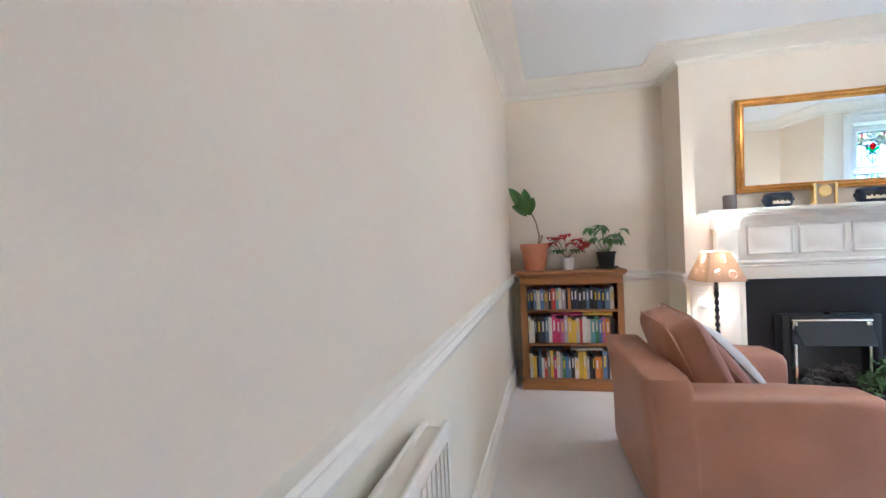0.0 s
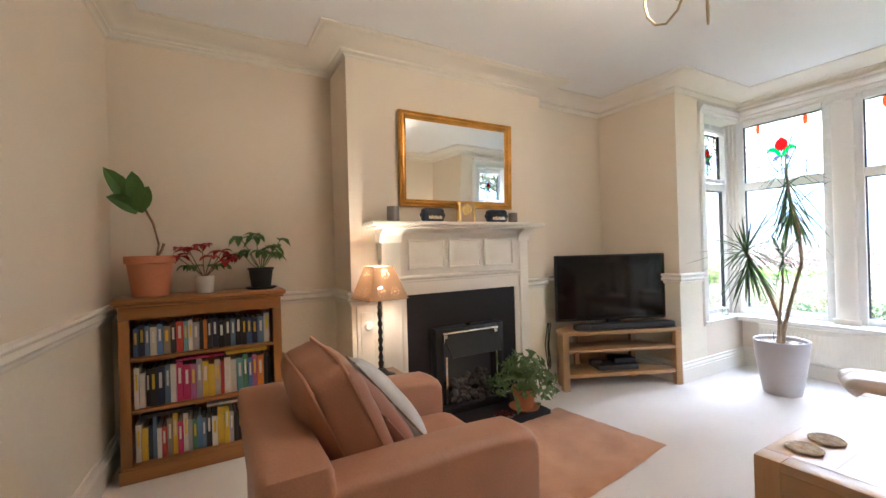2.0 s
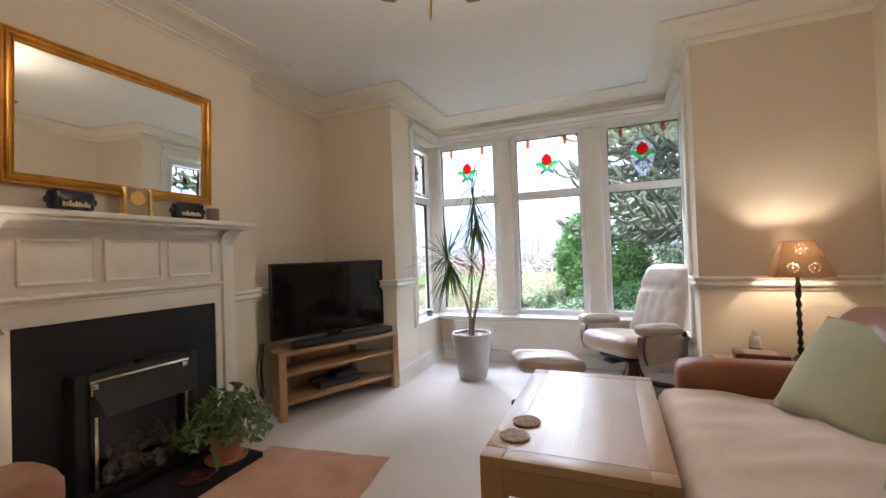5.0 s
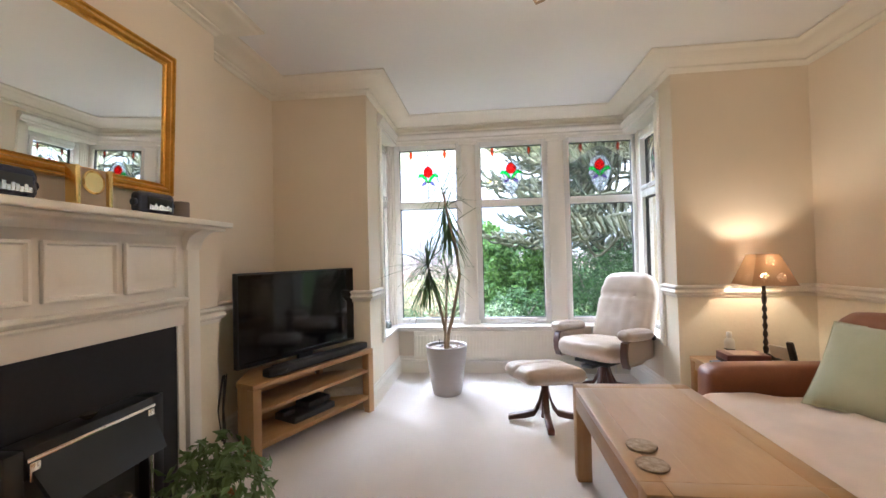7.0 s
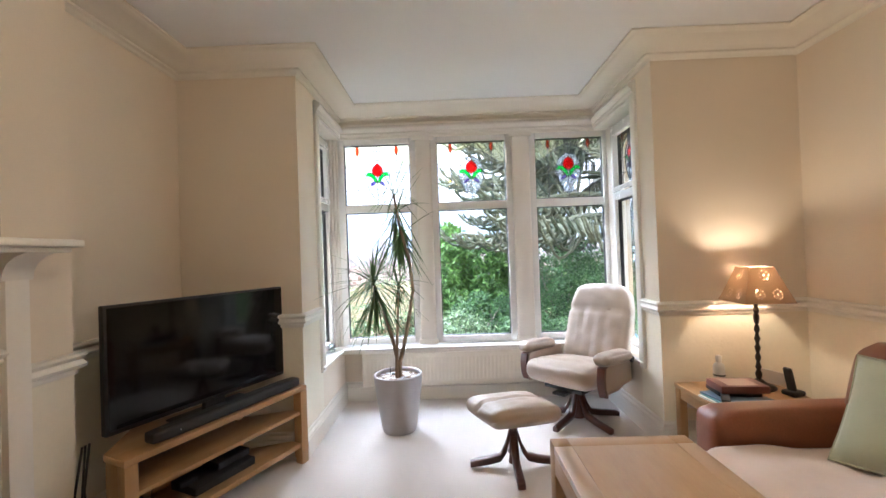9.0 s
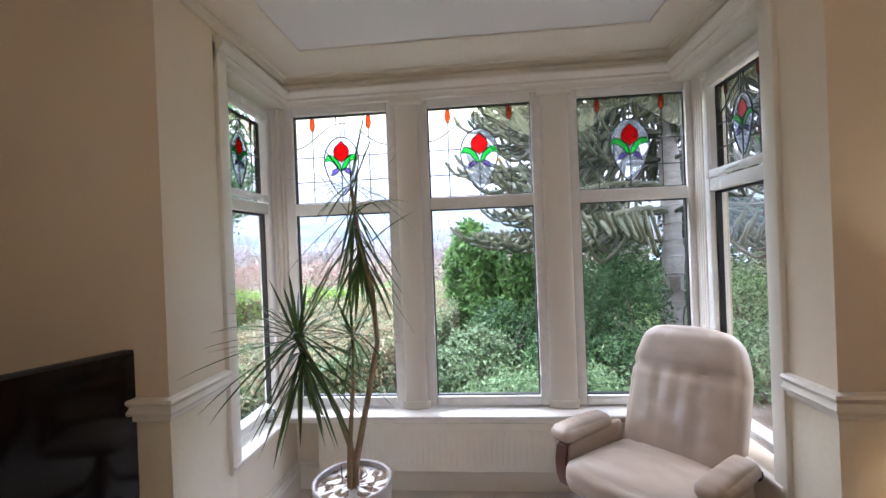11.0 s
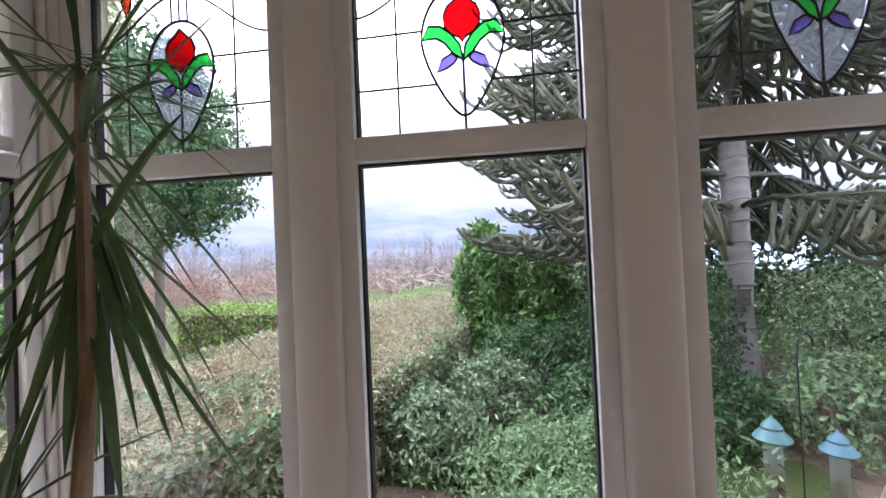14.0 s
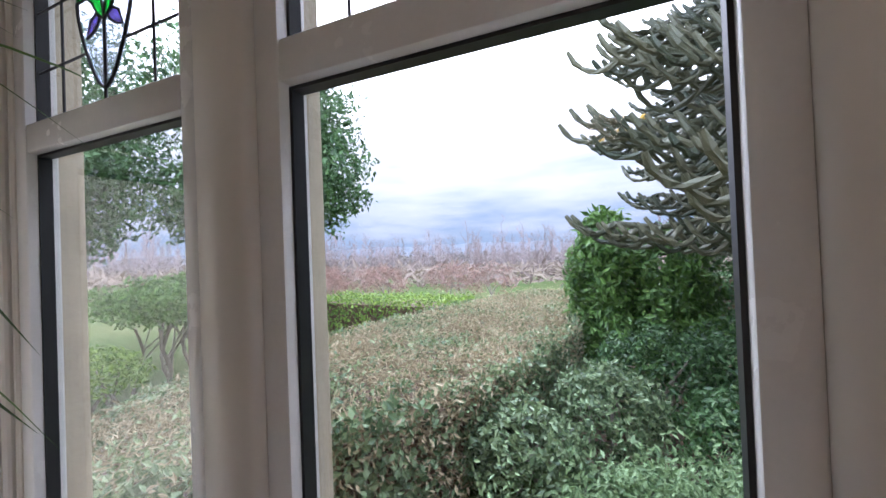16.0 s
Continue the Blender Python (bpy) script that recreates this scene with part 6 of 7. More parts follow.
# ---- chandelier ----
def chandelier():
    cx, cy = 1.86, 1.78
    o = thing("chandelier", cx, cy, CEIL + 0.03, 0, "antique metal chandelier with five candle bulbs, lit", "chandelier")
    part("ceiling_rose", lathe([(0.055, -0.031), (0.055, -0.042), (0.04, -0.058), (0.012, -0.07)], 24), M_PEWTER, o)
    part("rod", tube([(0, 0, -0.04), (0, 0, -0.46)], 0.006, 10), M_PEWTER, o)
    part("finial", lathe([(0.006, -0.50), (0.014, -0.485), (0.018, -0.465), (0.010, -0.45)], 14), M_PEWTER, o)
    for k in range(5):
        a = 2 * math.pi * k / 5 + 0.45
        c, s = math.cos(a), math.sin(a)
        pts = []
        for r, z in ((0.012, -0.16), (0.035, -0.30), (0.065, -0.44), (0.105, -0.53), (0.15, -0.565), (0.195, -0.55), (0.225, -0.505), (0.235, -0.45), (0.235, -0.405)):
            pts.append((r * c, r * s, z))
        arm = part("arm", tube(pts, 0.0055, 8), M_PEWTER, o, smooth=60)
        t = Matrix.Translation((0.235 * c, 0.235 * s, 0))
        part("drip_tray", moved(lathe([(0.012, -0.41), (0.036, -0.395), (0.043, -0.383), (0.038, -0.386), (0.012, -0.398)], 24), t), M_PEWTER, arm)
        part("candle_tube", moved(lathe([(0.0125, -0.398), (0.0125, -0.318)], 14), t), M_CANDLE_TUBE, arm, "ivory candle tube")
        part("bulb", moved(lathe([(0.008, -0.3178), (0.014, -0.305), (0.0175, -0.288), (0.014, -0.268), (0.006, -0.25), (0.001, -0.238)], 14), t), M_BULB, arm, "lit candle bulb")
    bulb_light("chandelier_light", cx, cy, CEIL - 0.255, 3.5, 0.16)


chandelier()


# ---- garden ----
def leafmat(name, dark, light, rough=0.45, trans=0.25):
    """Foliage: each leaf takes its own shade between dark and light."""
    m = bpy.data.materials.new(name)
    m.use_nodes = True
    n, l = m.node_tree.nodes, m.node_tree.links
    p = n["Principled BSDF"]
    g = n.new("ShaderNodeNewGeometry")
    tc = n.new("ShaderNodeTexCoord")
    nz = n.new("ShaderNodeTexNoise")
    nz.inputs["Scale"].default_value = 1.3
    l.new(tc.outputs["Object"], nz.inputs["Vector"])
    ad = n.new("ShaderNodeMath")
    ad.operation = "ADD"
    l.new(g.outputs["Random Per Island"], ad.inputs[0])
    l.new(nz.outputs["Fac"], ad.inputs[1])
    mr = n.new("ShaderNodeMapRange")
    mr.inputs["From Min"].default_value, mr.inputs["From Max"].default_value = 0.35, 1.35
    l.new(ad.outputs[0], mr.inputs["Value"])
    mx = n.new("ShaderNodeMix")
    mx.data_type = "RGBA"
    mx.inputs["A"].default_value, mx.inputs["B"].default_value = (*dark, 1), (*light, 1)
    l.new(mr.outputs[0], mx.inputs["Factor"])
    l.new(mx.outputs["Result"], p.inputs["Base Color"])
    p.inputs["Roughness"].default_value = rough
    p.inputs["Specular IOR Level"].default_value = 0.32
    t = n.new("ShaderNodeBsdfTranslucent")
    l.new(mx.outputs["Result"], t.inputs["Color"])
    ms = n.new("ShaderNodeMixShader")
    ms.inputs[0].default_value = trans
    l.new(p.outputs[0], ms.inputs[1])
    l.new(t.outputs[0], ms.inputs[2])
    l.new(ms.outputs[0], n["Material Output"].inputs["Surface"])
    return m


F_LAUREL = leafmat("laurel_leaf", (0.015, 0.045, 0.010), (0.14, 0.245, 0.055), 0.35)
F_DARK = leafmat("evergreen_leaf", (0.012, 0.034, 0.012), (0.085, 0.16, 0.05), 0.4)
F_OLIVE = leafmat("grey_green_leaf", (0.06, 0.11, 0.04), (0.28, 0.38, 0.18))
F_IVY = leafmat("ivy_leaf", (0.025, 0.055, 0.018), (0.25, 0.32, 0.16), 0.3)
F_BROWN = leafmat("dry_hedge_leaf", (0.15, 0.11, 0.06), (0.50, 0.41, 0.26), 0.8, 0.15)
F_LIME = leafmat("clipped_hedge_leaf", (0.06, 0.12, 0.02), (0.24, 0.34, 0.06))
F_HEDGE = leafmat("hedge_leaf", (0.05, 0.085, 0.03), (0.26, 0.31, 0.15), 0.35)
F_RED = leafmat("red_twig", (0.15, 0.085, 0.07), (0.29, 0.17, 0.13), 0.8, 0.1)
F_ARAU = leafmat("monkey_puzzle", (0.022, 0.032, 0.016), (0.115, 0.11, 0.065), 0.5, 0.0)
M_TWIG = mat("bare_twig", (0.12, 0.085, 0.07), 0.9, var=0.25, scale=3, fine=30, bump=0.2)
# paler than the near twigs: distance haze is mixed into this colour
M_FARTWIG = mat("haze_tinted_twig", (0.19, 0.14, 0.13), 0.9, var=0.2, scale=0.3, fine=3, bump=0.0)
M_BARK = mat("bark", (0.17, 0.14, 0.11), 0.9, var=0.35, scale=5, fine=26, bump=0.8, depth=0.02, stretch=(1, 1, 3))
M_GREYBARK = mat("grey_bark", (0.30, 0.265, 0.235), 0.9, var=0.25, scale=4, fine=22, bump=0.6, depth=0.015, stretch=(1, 1, 3))
M_GROUND = mat("lawn", (0.05, 0.085, 0.018), 0.95, spec=0.05, var=0.3, scale=0.25, fine=26, bump=0.6, depth=0.03, tint=(0.085, 0.09, 0.035))
# blue-grey of the hills carries the haze of distance
M_HILL = mat("haze_tinted_hill", (0.08, 0.092, 0.11), 1.0, var=0.25, scale=0.01, fine=0.2, bump=0.0)
M_BED = mat("leaf_litter", (0.12, 0.075, 0.045), 0.95, var=0.4, scale=7, fine=40, bump=0.8, depth=0.03)

GZ = -0.75
rng = np.random.default_rng(77)
gb = bmesh.new()
xs = [-60, -20, 0, 8, 16, 25, 40, 70, 130, 300, 700, 1800]
ys = [-1500, -600, -200, -80, -40, -20, -10, 0, 10, 20, 40, 80, 200, 600, 1500]
drop = lambda x, y: GZ - (0.03 * max(0, x - 18) if x < 200 else 5.46) + 0.25 * noise.noise((x * 0.08, y * 0.08, 0))
gv = [[gb.verts.new((x, y, drop(x, y))) for y in ys] for x in xs]
for i in range(len(xs) - 1):
    for j in range(len(ys) - 1):
        gb.faces.new((gv[i][j], gv[i + 1][j], gv[i + 1][j + 1], gv[i][j + 1]))
solid("ground", gb, M_GROUND, "winter lawn and rough grass running into fields", "ground", kind="structure", smooth=80)
solid("flower_bed", prism([(5.2, -4.5), (5.2, 3.2), (7.2, 6.5), (12, 3), (13, -1), (11, -5)], GZ - 0.3, GZ + 0.10), M_BED, "soil bed with fallen leaves below the window", "flower bed", kind="structure", smooth=0)

# far ridge of hills, its haze painted in as blue-grey
hb = bmesh.new()
lo, hi = [], []
for k in range(121):
    a = radians(-75 + 150 * k / 120)
    r = 1500
    h = 26 + 16 * noise.noise((k * 0.09, 3, 0)) + 8 * noise.noise((k * 0.31, 8, 0)) + 14 * math.exp(-((k - 78) / 14) ** 2)
    lo.append(hb.verts.new((r * math.cos(a), r * math.sin(a), -30)))
    hi.append(hb.verts.new((r * math.cos(a) + 120, r * math.sin(a), h)))
for k in range(120):
    hb.faces.new((lo[k], lo[k + 1], hi[k + 1], hi[k]))
solid("backdrop_hills", hb, M_HILL, "wooded hills on the horizon, haze painted in as blue-grey", "hills", kind="structure", smooth=80)

# cloud bank behind the hills
def cloud_backdrop():
    m = bpy.data.materials.new("overcast_sky")
    m.use_nodes = True
    n, l = m.node_tree.nodes, m.node_tree.links
    n.remove(n["Principled BSDF"])
    e = n.new("ShaderNodeEmission")
    tc = n.new("ShaderNodeTexCoord")
    mp = n.new("ShaderNodeMapping")
    mp.inputs["Scale"].default_value = (0.0016, 0.0016, 0.009)
    nz = n.new("ShaderNodeTexNoise")
    nz.inputs["Scale"].default_value, nz.inputs["Detail"].default_value, nz.inputs["Roughness"].default_value = 1.0, 6, 0.55
    l.new(tc.outputs["Object"], mp.inputs["Vector"])
    l.new(mp.outputs[0], nz.inputs["Vector"])
    sep = n.new("ShaderNodeSeparateXYZ")
    l.new(tc.outputs["Object"], sep.inputs[0])
    hgt = n.new("ShaderNodeMapRange")
    hgt.inputs["From Min"].default_value, hgt.inputs["From Max"].default_value = 60, 800
    l.new(sep.outputs["Z"], hgt.inputs["Value"])
    ad = n.new("ShaderNodeMath")
    ad.operation = "MULTIPLY_ADD"
    ad.inputs[1].default_value = 1.15
    l.new(nz.outputs["Fac"], ad.inputs[0])
    half = n.new("ShaderNodeMath")
    half.operation = "MULTIPLY_ADD"
    half.inputs[1].default_value, half.inputs[2].default_value = 0.75, -0.15
    l.new(hgt.outputs[0], half.inputs[0])
    l.new(half.outputs[0], ad.inputs[2])
    cr = n.new("ShaderNodeValToRGB")
    cr.color_ramp.elements[0].position, cr.color_ramp.elements[0].color = 0.44, (0.48, 0.60, 0.76, 1)
    cr.color_ramp.elements[1].position, cr.color_ramp.elements[1].color = 0.95, (1.0, 1.0, 1.0, 1)
    mid = cr.color_ramp.elements.new(0.64)
    mid.color = (0.74, 0.80, 0.90, 1)
    l.new(ad.outputs[0], cr.inputs["Fac"])
    l.new(cr.outputs[0], e.inputs["Color"])
    glowk = n.new("ShaderNodeMapRange")
    glowk.inputs["From Min"].default_value, glowk.inputs["From Max"].default_value = 620, 1500
    glowk.inputs["To Min"].default_value, glowk.inputs["To Max"].default_value = 0.0, 3.9
    l.new(sep.outputs["Z"], glowk.inputs["Value"])
    lowk = n.new("ShaderNodeMapRange")
    lowk.inputs["From Min"].default_value, lowk.inputs["From Max"].default_value = 90, 620
    lowk.inputs["To Min"].default_value, lowk.inputs["To Max"].default_value = 0.46, 0.60
    l.new(sep.outputs["Z"], lowk.inputs["Value"])
    summed = n.new("ShaderNodeMath")
    l.new(glowk.outputs[0], summed.inputs[0])
    l.new(lowk.outputs[0], summed.inputs[1])
    l.new(summed.outputs[0], e.inputs["Strength"])
    l.new(e.outputs[0], n["Material Output"].inputs["Surface"])
    b = bmesh.new()
    rows = []
    for i in range(14):
        el = radians(-3 + 58 * i / 13)
        rows.append([b.verts.new((2400 * math.cos(el) * math.cos(radians(-80 + 160 * k / 40)), 2400 * math.cos(el) * math.sin(radians(-80 + 160 * k / 40)), 2400 * math.sin(el))) for k in range(41)])
    for r, s in zip(rows, rows[1:]):
        for k in range(40):
            b.faces.new((r[k], r[k + 1], s[k + 1], s[k]))
    solid("backdrop_sky", b, m, "bright overcast sky with grey cloud bands", "sky", kind="structure", smooth=80)


cloud_backdrop()


def blob(c, r, n, lump=0.28, shell=0.35, low=-0.6):
    """Points and outward directions in the outer part of a lumpy ellipsoid."""
    d = rng.normal(0, 1, (n * 2, 3))
    d /= np.linalg.norm(d, axis=1, keepdims=True)
    d = d[d[:, 2] > low][:n]
    k = len(d)
    f = np.array([1 + lump * noise.noise((v[0] * 2.6 + c[0], v[1] * 2.6 + c[1], v[2] * 2.6)) + lump * 0.6 * noise.noise((v[0] * 6 + c[1], v[1] * 6, v[2] * 6 + c[0])) for v in d])
    gap = np.array([noise.noise((v[0] * 4.5 + c[2], v[1] * 4.5 + c[0], v[2] * 4.5)) for v in d])
    keep = gap > -0.22
    d, f = d[keep], f[keep]
    k = len(d)
    s = 1 - shell * rng.random(k) ** 1.6
    p = np.array(c) + d * np.array(r) * (f * s)[:, None]
    return p, d


def bush(name, x, y, blobs, material, size, label, category="shrub", stems=5, group="", ratio=0.42, spread=0.8, stem_mat=None, z=GZ + 0.05):
    o = thing(name, x, y, z, 0, label, category, group)
    ps, ns = [], []
    for c, r, n in blobs:
        p, d = blob(c, r, n)
        ps.append(p)
        ns.append(d)
    lo = leaves("crown", np.concatenate(ps), np.concatenate(ns), size, material, ratio, spread, rng)
    lo.parent = o
    rs = random.Random(int(abs(x * 100)))
    top = max(c[2] + r[2] * 0.4 for c, r, n in blobs)
    for k in range(stems):
        c, r, _ = blobs[k % len(blobs)]
        e = Vector((c[0] + rs.uniform(-0.5, 0.5) * r[0], c[1] + rs.uniform(-0.5, 0.5) * r[1], c[2] + r[2] * rs.uniform(0.0, 0.6)))
        b0 = Vector((rs.uniform(-0.2, 0.2), rs.uniform(-0.2, 0.2), -0.05))
        md = b0.lerp(e, 0.5) + Vector((rs.uniform(-0.1, 0.1), rs.uniform(-0.1, 0.1), 0.1))
        w = 0.02 + 0.012 * top
        part("stem", tube([b0, md, e], 0.03, 7, radii=[w, w * 0.7, w * 0.25]), stem_mat or M_BARK, o)
    return o


# big laurel and its neighbours
bush("laurel_bush", 11.9, 1.0, [((0.0, 1.0, 1.55), (0.75, 0.62, 1.15), 5200), ((0.2, 0.15, 1.2), (0.85, 0.8, 1.15), 5200), ((-0.4, 0.4, 0.6), (0.7, 1.2, 0.75), 4500), ((0.0, 1.05, 2.25), (0.38, 0.34, 0.52), 1200)],
     F_LAUREL, 0.155, "large bright green laurel bush beyond the hedge", stems=8)
bush("evergreen_shrub", 13.0, -0.6, [((0, 0, 1.1), (1.2, 1.6, 1.4), 6500), ((0.3, -2.0, 0.9), (1.2, 1.4, 1.1), 5000)], F_DARK, 0.12, "dense dark evergreen shrub beneath the monkey puzzle tree", stems=5)
for x, y, w, h in ((9.9, 1.35, 0.8, 0.95), (10.1, 0.3, 0.9, 1.05), (8.9, 1.9, 0.6, 0.75), (9.7, -0.75, 0.65, 1.75), (9.3, -2.55, 0.8, 1.55), (8.3, -1.7, 0.7, 0.8), (10.6, -3.0, 0.9, 1.5), (12.5, -2.6, 1.4, 1.5), (11.2, -0.5, 1.0, 1.6), (8.7, 0.6, 0.7, 0.7), (8.5, -0.4, 0.7, 0.7), (7.8, 2.5, 0.5, 0.7)):
    bush("ivy_shrub", x, y, [((0, 0, h * 0.5), (w, w, h * 0.7), 4200)], F_IVY if y > 1.8 else (F_OLIVE if y < -1.5 else F_DARK), 0.075, "dark ivy-clad evergreen shrub between hedge and laurel", stems=4, group="ivy shrubs", ratio=0.5)
# small-leaved shrubs just below the window
for i, (x, y, w, h) in enumerate(((6.45, 1.55, 0.6, 0.40), (6.5, 0.75, 0.6, 0.44), (7.5, 0.85, 0.85, 0.52), (7.55, 1.75, 0.55, 0.36))):
    bush("low_shrub", x, y, [((0, 0, h * 0.45), (w, w, h * 0.75), 4200), ((0.15, -0.2, h * 0.8), (w * 0.6, w * 0.6, h * 0.5), 1600)], F_OLIVE, 0.062, "small-leaved grey-green shrub close under the window", "shrub", 4, "shrubs under the window", 0.4)
sh = thing("shrub_shoots", 7.1, 1.3, GZ, 0, "upright pale green shoots on the low shrubs", "shrub", "", "stuff")
pts, dirs = [], []
for k in range(90):
    x, y = rng.uniform(-0.9, 1.6), rng.uniform(-1.3, 1.3)
    h0, h1 = 0.4, rng.uniform(0.6, 0.98)
    for q in range(16):
        s = q / 15
        pts.append((x + 0.05 * math.sin(q), y + 0.05 * math.cos(q * 1.7), h0 + (h1 - h0) * s))
        dirs.append((math.sin(q * 2.4), math.cos(q * 2.4), 0.6))
o = leaves("shoot_leaves", np.array(pts), np.array(dirs), 0.062, F_OLIVE, 0.38, 0.4, rng)
o.parent = sh


# the broad hedge
def hedge():
    o = thing("hedge", 10.0, 4.4, GZ, 0, "wide clipped hedge with a dry brown top and ivy-green sides", "hedge")
    poly = [(5.35, 3.95), (6.4, 3.5), (7.3, 3.0), (8.8, 2.5), (10.4, 2.3), (12.5, 2.6), (15.4, 3.0), (15.8, 4.1), (12.6, 5.3), (9.0, 5.75), (6.5, 5.6), (5.4, 5.0)]
    P = np.array(poly)
    top = 0.32 - GZ
    # top surface samples
    n = 120000
    q = np.column_stack([rng.uniform(5.3, 17.3, n), rng.uniform(2.2, 7.3, n)])
    inside = np.zeros(n, bool)
    j = len(P) - 1
    for i in range(len(P)):
        c = ((P[i, 1] > q[:, 1]) != (P[j, 1] > q[:, 1])) & (q[:, 0] < (P[j, 0] - P[i, 0]) * (q[:, 1] - P[i, 1]) / (P[j, 1] - P[i, 1] + 1e-12) + P[i, 0])
        inside ^= c
        j = i
    q = q[inside]
    zt = np.array([top + 0.10 * noise.noise((a * 0.8, b * 0.8, 0)) + 0.07 * noise.noise((a * 3, b * 3, 5)) for a, b in q]) - rng.random(len(q)) ** 2 * 0.25
    pt = np.column_stack([q[:, 0] - 10.0, q[:, 1] - 4.4, zt])
    nt = np.tile([0.0, 0.0, 1.0], (len(pt), 1))
    mott = np.array([noise.noise((a * 0.9, b * 0.9, 9)) + 0.6 * noise.noise((a * 2.7, b * 2.7, 2)) for a, b in q])
    green = rng.random(len(pt)) < np.clip(0.27 + 0.8 * mott - 0.02 * (q[:, 0] - 8), 0.10, 0.85)
    a = leaves("dry_top", pt[~green], nt[~green], 0.085, F_BROWN, 0.15, 1.0, rng)
    a.parent = o
    tagged(a, "dry brown clipped twigs and leaves")
    b = leaves("top_leaves", pt[green], nt[green], 0.065, F_HEDGE, 0.5, 0.8, rng)
    b.parent = o
    # sides
    ps, ns = [], []
    for i in range(len(P)):
        p0, p1 = P[i], P[(i + 1) % len(P)]
        L_ = np.linalg.norm(p1 - p0)
        k = int(4600 * L_ / 2)
        s = rng.random(k)
        nrm = np.array([-(p1 - p0)[1], (p1 - p0)[0]]) / L_
        zz = rng.random(k) * (top + 0.02)
        off = np.array([0.14 * noise.noise((p0[0] + t * 3 * L_, z_ * 2.5, i)) + 0.07 * noise.noise((t * 9 * L_, z_ * 7, i)) for t, z_ in zip(s, zz)]) + rng.random(k) * 0.12
        # outline runs anticlockwise seen from above when the signed area is positive
        base = p0 + (p1 - p0) * s[:, None] - nrm * off[:, None] * -1
        ps.append(np.column_stack([base[:, 0] - 10.0, base[:, 1] - 4.4, zz]))
        ns.append(np.tile([-nrm[0], -nrm[1], 0.2], (k, 1)))
    ps, ns = np.concatenate(ps), np.concatenate(ns)
    side_m = np.array([noise.noise((a * 1.1, b * 1.1, c * 1.6)) for a, b, c in ps])
    br = rng.random(len(ps)) < np.clip(0.34 + 0.7 * side_m, 0.08, 0.8)
    c = leaves("ivy_sides", ps[~br], ns[~br], 0.075, F_IVY, 0.6, 0.7, rng)
    c.parent = o
    d = leaves("dry_sides", ps[br], ns[br], 0.07, F_BROWN, 0.35, 1.0, rng)
    d.parent = o
    core = part("twig_core", prism([((x - 10.0) * 0.97 + 0.03, (y - 4.4) * 0.93) for x, y in poly], 0.0, top - 0.22), M_BED, o, "dark twiggy inside", smooth=0)


hedge()


def box_hedge(name, x, y, rz, l, w, h, material, label):
    o = thing(name, x, y, GZ, rz, label, "hedge", "clipped hedges")
    n = int(2600 * l * (w + h) / 4)
    u = np.column_stack([rng.uniform(-l / 2, l / 2, n), rng.uniform(-w / 2, w / 2, n), rng.uniform(0, h, n)])
    face = rng.integers(0, 4, n)
    nr = np.zeros((n, 3))
    for f, (ax, val, d) in enumerate(((2, h, 1), (1, -w / 2, -1), (1, w / 2, 1), (0, -l / 2, -1))):
        m = face == f
        u[m, ax] = val + rng.normal(0, 0.05, m.sum())
        nr[m, ax] = d
    u[:, 2] += np.array([0.08 * noise.noise((a * 1.5, b * 1.5, 1)) for a, b, _ in u])
    lo = leaves("foliage", u, nr, 0.10, material, 0.5, 0.7, rng)
    lo.parent = o
    part("inside", box(-l / 2 + 0.06, l / 2 - 0.06, -w / 2 + 0.06, w / 2 - 0.06, 0, h - 0.1), M_BED, o, smooth=0)


box_hedge("clipped_hedge", 13.7, 7.7, 84, 4.6, 1.5, 1.06, F_LIME, "neatly clipped bright green hedge across the garden")
box_hedge("clipped_hedge", 19.5, -1.5, 80, 9.0, 1.5, 1.2, F_DARK, "dark clipped hedge behind the shrubs")

bush("red_shrub", 18.5, 14.5, [((0, 0, 0.9), (1.6, 1.6, 1.0), 3000)], F_RED, 0.22, "bare red-stemmed shrub in winter", stems=6, ratio=0.12, group="red shrubs")
for k in range(9):
    x, y = 24 + rng.uniform(-2, 4), 8 + k * 1.7
    bush("red_shrub", x, y, [((0, 0, 0.9), (1.1, 1.3, 0.95), 650)], F_RED, 0.30, "bare red-stemmed shrub in winter", stems=3, ratio=0.08, group="red shrubs", z=drop(x, y))


def tree(name, x, y, trunks, blobs, material, size, label, n_limbs=7):
    o = thing(name, x, y, GZ, 0, label, "tree", "garden trees")
    rs = random.Random(int(x * 31))
    for i, (dx, dy, h, r) in enumerate(trunks):
        pts = [(dx + 0.10 * math.sin(k * 1.1 + i), dy + 0.08 * math.cos(k * 0.9 + i), -0.05 + h * k / 6) for k in range(7)]
        part("trunk", tube(pts, r, 12, radii=[r * (1.35 if k == 0 else 1.0 - 0.09 * k) for k in range(7)]), M_BARK, o, smooth=80)
        for q in range(n_limbs):
            c, rr, _ = blobs[(q + i) % len(blobs)]
            p0 = Vector(pts[2 + q % 4])
            e = Vector((c[0] + rs.uniform(-0.6, 0.6) * rr[0], c[1] + rs.uniform(-0.6, 0.6) * rr[1], c[2] + rs.uniform(-0.4, 0.4) * rr[2]))
            part("limb", tube([p0, p0.lerp(e, 0.5) + Vector((0, 0, 0.15)), e], 0.04, 6, radii=[r * 0.4, r * 0.25, r * 0.08]), M_BARK, o, smooth=80)
    ps, ns = zip(*[blob(c, r, n, 0.35, 0.6, -1.1) for c, r, n in blobs])
    lo = leaves("crown", np.concatenate(ps), np.concatenate(ns), size, material, 0.45, 0.9, rng)
    lo.parent = o


